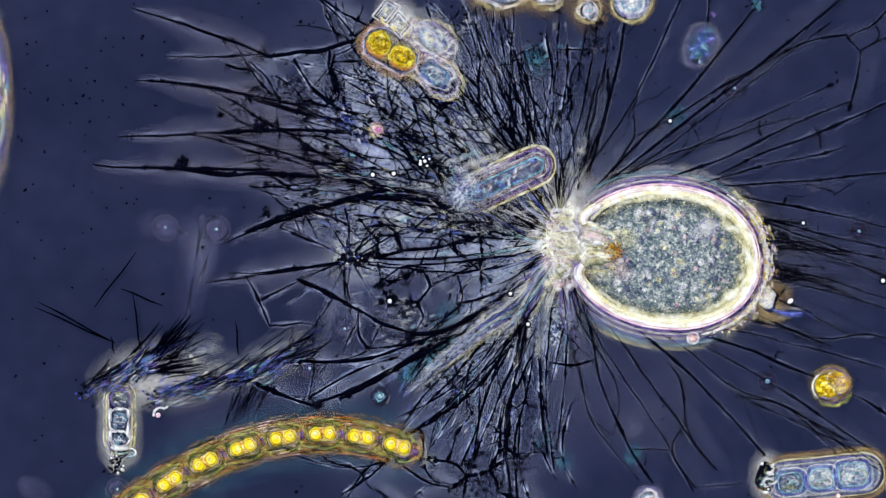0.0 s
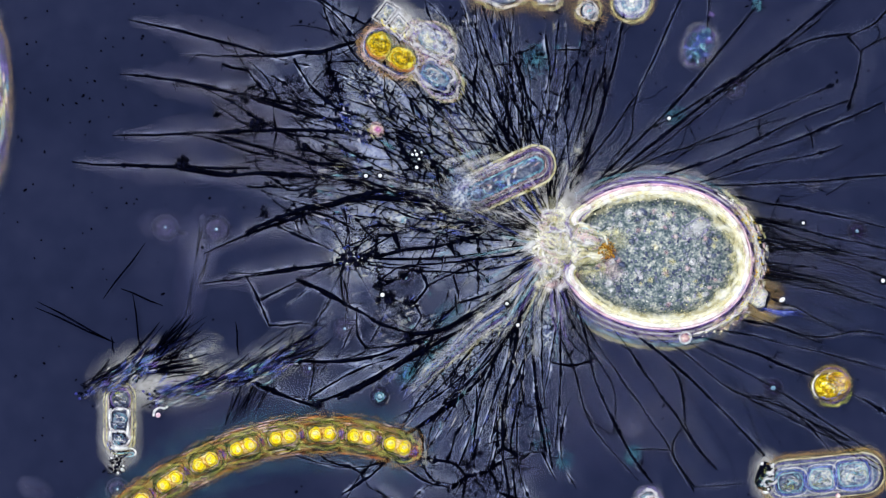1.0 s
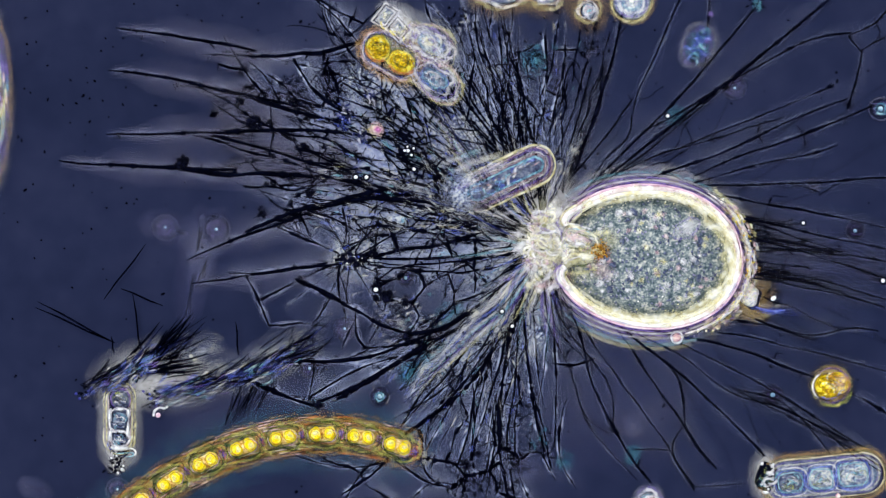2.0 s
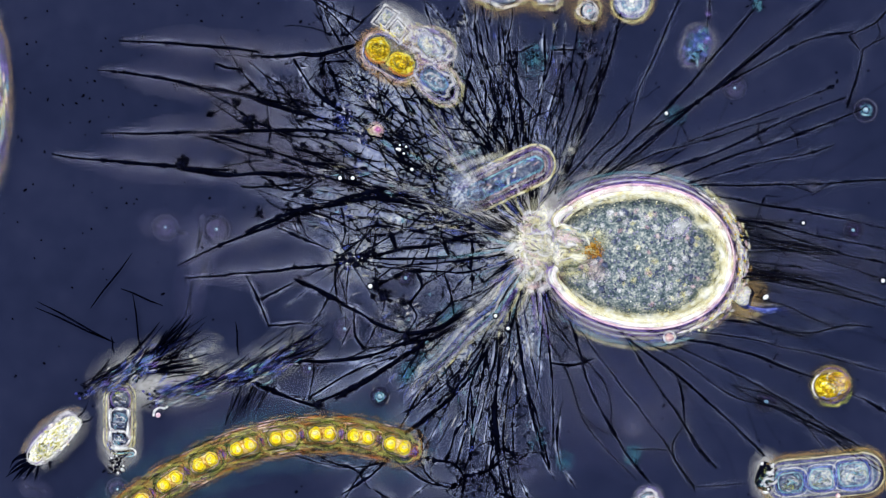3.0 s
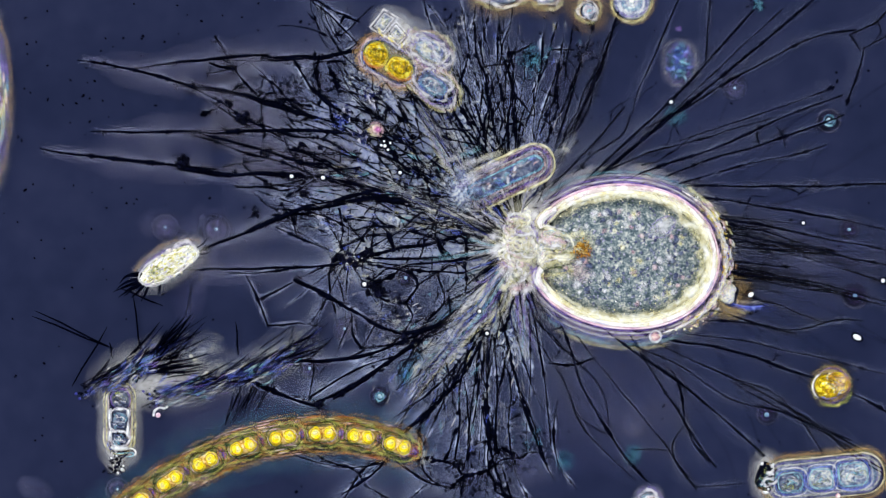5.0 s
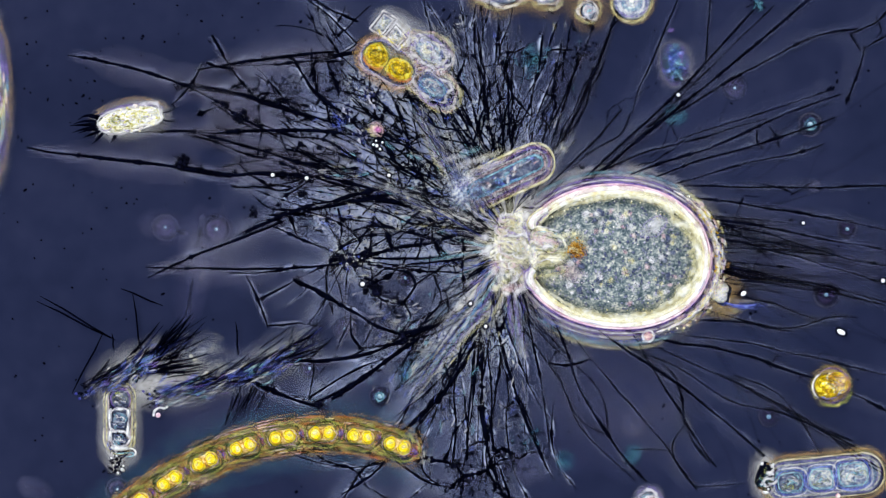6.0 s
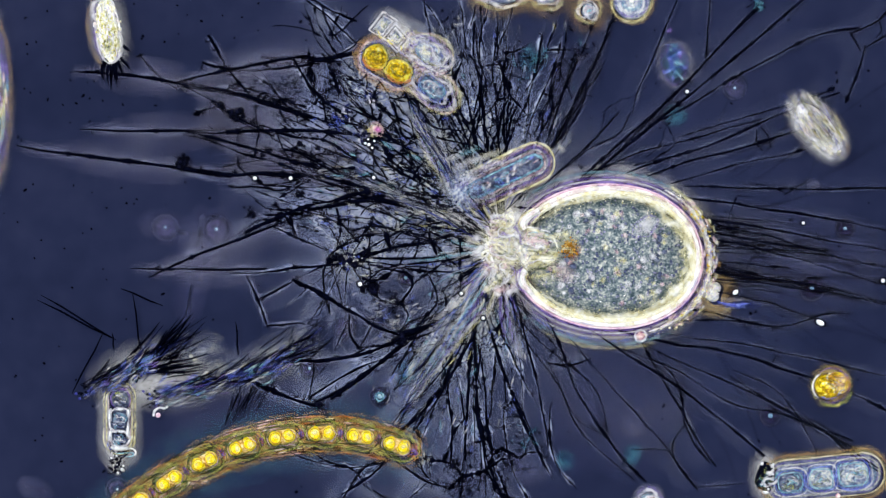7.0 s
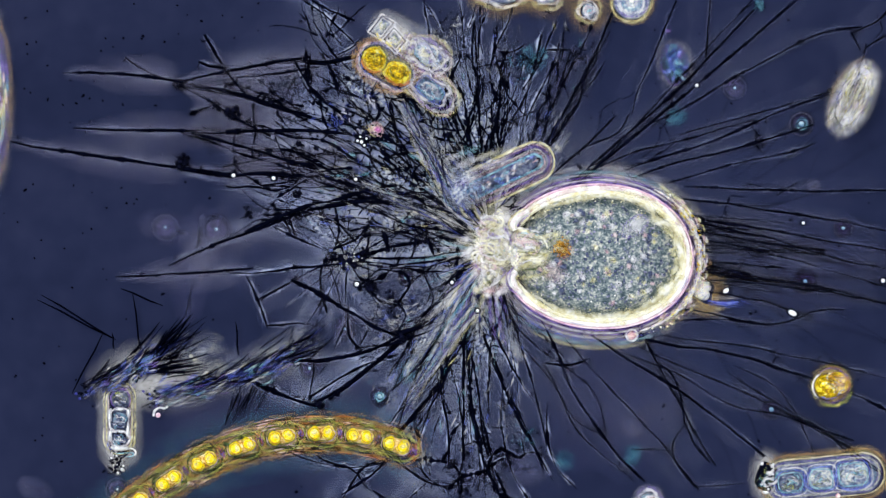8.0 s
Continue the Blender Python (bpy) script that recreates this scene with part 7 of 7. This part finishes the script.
# ---- swimming ciliates ----
def ciliate(name_seed, pale=False):
    """Front along +x. Oval body with ridges, stiff cirri at the rear and round the rim."""
    r = np.random.RandomState(name_seed)
    ob = thing("ciliate", 0, 0, "bright oval swimming ciliate with stiff dark cirri" if not pale else "bright oval swimming ciliate with pale blurred cirri", "ciliate", z=.036)
    o = oval(0, 0, 56 if pale else 61, 24 if pale else 21.5, 0, 50, .06, 3, 2.0)
    part("body", S(*dome(o, 24, 10, -6, 1.6, 3)), CILIATE if not pale else WHITE, ob, "cream-white ridged body")
    for k in range(-2, 4) if not pale else ():
        xs = np.linspace(-48, 50, 24)
        ys = k * 6.6 * np.sqrt(1 - (xs / 58) ** 2) + r.normal(0, .7, 24)
        zz = -6 + 24 * np.sqrt(np.maximum(.02, 1 - (xs / 61) ** 2 - (ys / 27) ** 2))
        part("ridge", S(*tube(np.column_stack([xs, ys]), 1.3 * (1 + .5 * r.normal(0, 1, 24)), 1.5, 5, zz)), (WHITE, FROTH, FROTH, WHITE, CREAM, WHITE)[k + 2], ob)
    gr_ = Shape()
    for i in range(70):
        x, y = r.normal(-2, 21), r.normal(-3 if not pale else 2, 5.5)
        gr_.add(*ball(x, y, 8 + r.uniform(7, 12), r.choice([1, 1.5, 2.1]), sides=6, rings=4, rough=.3, rng=r))
    tagged(part("food_mass", gr_, LEMONGREY if not pale else CREAM, ob, "yellowish food grains"), kind="stuff")
    if not pale:
        swirls("rim_haze", ob, 0, 4, 58, 20, 0, 22, (EDGE_W, EDGE_Y, EDGE_O, EDGE_V, EDGE_O), 7, 17, 4, .75)
    for mat, cnt in ((WHITE, 26), (CREAM, 30)) if not pale else ():
        gr_ = Shape()
        for i in range(cnt):
            a = r.uniform(0, 6.28)
            gr_.add(*ball(56 * math.cos(a) * r.uniform(.7, 1), 24 * math.sin(a) * r.uniform(.7, 1), r.uniform(2, 10), r.choice([1.4, 2.2, 3.2]), sides=6, rings=4, rough=.3, rng=r))
        tagged(part("rim_crust", gr_, mat, ob), kind="stuff")
    part("pellicle", S(*soft(oval(0, 0, 56 if pale else 58, 25 if pale else 21.5, 0, 50, .05, 3, 2.2), 12 if pale else 9, 8, True, .35, .45 if pale else .75)), EDGE_W, ob, "bright rim")
    far = oval(0, 0, 64, 26, 0, 60)
    # violet and amber optical fringes painted along one flank
    part("membrane", S(*soft(far[34:58], 8, -3, False, .2, .8)), EDGE_V, ob, "violet fringe along one flank")
    part("membrane", S(*soft(oval(0, 0, 70, 35, 0, 60)[32:60], 11, -4, False, .2, .4)), EDGE_B, ob, "amber fringe along one flank")
    if pale:
        # white glow round the body, painted as a soft haze
        part("cilia_haze", S(*faint(skirt(o, -12, 19, 20, 4, 8, 1.3), .6)), EDGE_W, ob, "soft white haze round the body")
    # the ciliate's halo light, painted as a pale skirt
    part("mucus_halo", S(*skirt(o, -4, 22 if not pale else 24, -2, -6, 8, 1.7 if not pale else 1.8)), GLOWGEL, ob, "soft pale halo")
    if pale:
        for mat_, cnt_, lo, hi in ((EDGE_W, 34, 10, 26), (EDGE_Y, 26, 8, 20), (EDGE_G, 14, 6, 14), (EDGE_I, 12, 8, 18), (EDGE_O, 16, 8, 18), (EDGE_V, 16, 8, 18)):
            hz = Shape()
            for i in range(cnt_):
                a_, q_ = r.uniform(0, 6.28), r.uniform(.1, 1.12) ** .6
                x, y, l = 58 * q_ * math.cos(a_), 32 * q_ * math.sin(a_), r.uniform(lo, hi)
                hz.add(*soft(np.array([[x - l, y - .12 * l], [x - l / 3, y], [x + l / 3, y + r.normal(0, 1)], [x + l, y + .12 * l]]), r.uniform(3, 8), 27 + r.uniform(0, 6), False, 0, r.uniform(.4, .95)))
            tagged(part("cilia_haze", hz, mat_, ob, "blurred ciliary haze"), kind="stuff")
        for mat_, cnt_, wd_, k_ in ((SHADE, 10, 2.2, .5), (EDGE_D, 8, 2.6, .5), (EDGE_V, 14, 3, .6), (EDGE_I, 10, 3, .6), (EDGE_C, 30, 4.5, .8), (EDGE_L, 18, 4, .6), (EDGE_W, 26, 4, .8), (EDGE_R, 10, 4, .6)):
            hz = Shape()
            for i in range(cnt_):
                y, x, l = r.uniform(-24, 24), r.normal(0, 22), r.uniform(7, 19)
                x = max(-42, min(42, x))
                hz.add(*soft(np.array([[x - l, y * .82], [x - l / 3, y], [x + l / 3, y], [x + l, y * .86]]), wd_ * r.uniform(.6, 1.3), 35 + r.uniform(0, 3), False, 0, k_ * r.uniform(.5, 1)))
            tagged(part("ciliary_coat", hz, mat_, ob, "fine striped coat along the body"), kind="stuff")
        for mat_, cnt_, k_ in ((EDGE_W, 90, .6), (EDGE_Y, 40, .6), (SHADE, 40, .7), (EDGE_I, 24, .6)):
            hz = Shape()
            for i in range(cnt_):
                a_ = r.uniform(0, 6.28)
                st_ = np.array([54 * math.cos(a_), 23 * math.sin(a_)])
                out_ = np.array([.7 * math.cos(a_) - .45, .85 * math.sin(a_)])
                l = r.uniform(9, 20) * (1.35 if math.cos(a_) < -.5 else 1)
                u_ = np.linspace(0, 1, 5)[:, None]
                hz.add(*soft(st_ + out_ * l * u_ + np.array([[-3.0, 0]]) * u_ ** 2, np.linspace(3.6, 1.6, 5), 12 + r.uniform(0, 5), False, 0, k_ * r.uniform(.5, 1)))
            tagged(part("fringe", hz, mat_, ob, "short fringe of beating cilia"), kind="stuff")
    for i in range(17):
        if not pale and i > 12:
            break
        a = math.pi + (i - 5) * .17 + r.normal(0, .05) if i < 11 else r.uniform(-1.3, 1.3)
        if not pale:
            a = (3.62, 3.46, 3.32, 3.18, 3.04, 2.9, 2.76, 2.6, 2.1, .25, -.15, .6, -.45)[i]
        p0 = np.array([54 * math.cos(a), 22 * math.sin(a)])
        d = np.array([math.cos(a) * 1.15, math.sin(a) * .8 + r.normal(0, .1)])
        l = r.uniform(26, 46) if i < 11 else r.uniform(16, 28)
        s_ = np.linspace(0, 1, 7)
        if not pale:
            l = (28, 36, 42, 46, 44, 38, 34, 28, 24, 26, 32, 22, 18)[i]
        wv = (2.9 if not pale else 1.7) * (1 if pale or i < 9 else .5) * np.maximum(.12, np.sin(np.pi * (.25 + .75 * s_))) * (1 if i < 11 else .6)
        part("cirrus", S(*tube(p0 + d * l * s_[:, None] + np.array([[0, 3.0]]) * np.sin(3 * s_)[:, None] * r.normal(0, 1), wv, None, 5, 1)), DARK, ob) if not pale else part("cirrus", S(*soft(p0 + d * l * .85 * s_[:, None], wv * 1.9, 6, False, 0, .3)), (EDGE_W, EDGE_I, SHADE)[i % 3], ob)
    return ob


c1 = ciliate(31)
drift(c1, [(0, -260, 1150, 60), (2.4, -120, 1010, 60), (2.8, 8, 892, 62), (2.9, 48, 822, 62), (3.0, 98, 778, 42), (3.1, 96, 708, 60), (3.2, 95, 710, 62), (3.5, 92, 709, 62), (3.8, 92, 714, 63),
           (4.1, 106, 690, 60), (4.2, 110, 685, 58), (4.3, 178, 614, 42), (4.5, 178, 612, 40), (4.6, 262, 556, 20), (4.7, 272, 555, 18), (5.0, 300, 470, 30), (5.4, 262, 290, 22), (5.8, 238, 214, 10),
           (6.0, 232, 213, 10), (6.2, 236, 214, 12), (6.3, 284, 218, 2), (6.4, 352, 221, -8), (6.5, 296, 222, 50), (6.6, 272, 147, 66), (6.7, 214, 172, 138), (6.8, 205, 155, 134), (6.9, 191, 106, 112),
           (7.0, 194, 56, 97), (7.1, 208, 28, 90), (7.2, 213, 20, 88), (7.3, 222, -70, 90), (7.6, 230, -220, 90), (8, 240, -320, 90)])
c2 = ciliate(32, True)
drift(c2, [(0, 1150, -420, -60), (6.0, 1190, -200, -60), (6.4, 1226, -70, -60), (6.5, 1241, -32, -55), (6.6, 1266, -2, -42), (6.7, 1274, 40, -58), (6.8, 1388, 137, -42), (6.9, 1370, 148, -58), (7.0, 1446, 228, -50), (7.2, 1436, 223, -50),
           (7.5, 1434, 224, -50), (7.6, 1492, 271, -6), (7.7, 1506, 276, 4), (7.8, 1494, 276, 5), (7.9, 1508, 234, 44), (8, 1508, 172, 66)])


def motions():
    walk(body, [(t, Matrix.Translation(((OX - 119 * creep(t)) / 1000, -(OY - 1 * creep(t)) / 1000, 0)) @ pose(0, 0, 0, 0, 0, 4.5 * creep(t))) for t in CREEP_T])
    walk(food, [(t, Matrix.Translation(((FOOD[0] + 30 * creep(t)) / 1000, -(FOOD[1] - 9 * creep(t)) / 1000, 0))) for t in (0, 4, 8)])
    walk(collar, [(t, Matrix.Translation(((992 - 784 - 124 * creep(t)) / 1000, -(428 - 441 + 12 * creep(t)) / 1000, 0))) for t in CREEP_T])
    for ob, rows in MOVES:
        if rows[0][0] > 0:
            rows = [(0, rows[0][1])] + rows
        if rows[-1][0] < 8:
            rows = rows + [(8, rows[-1][1])]
        walk(ob, rows)


motions()
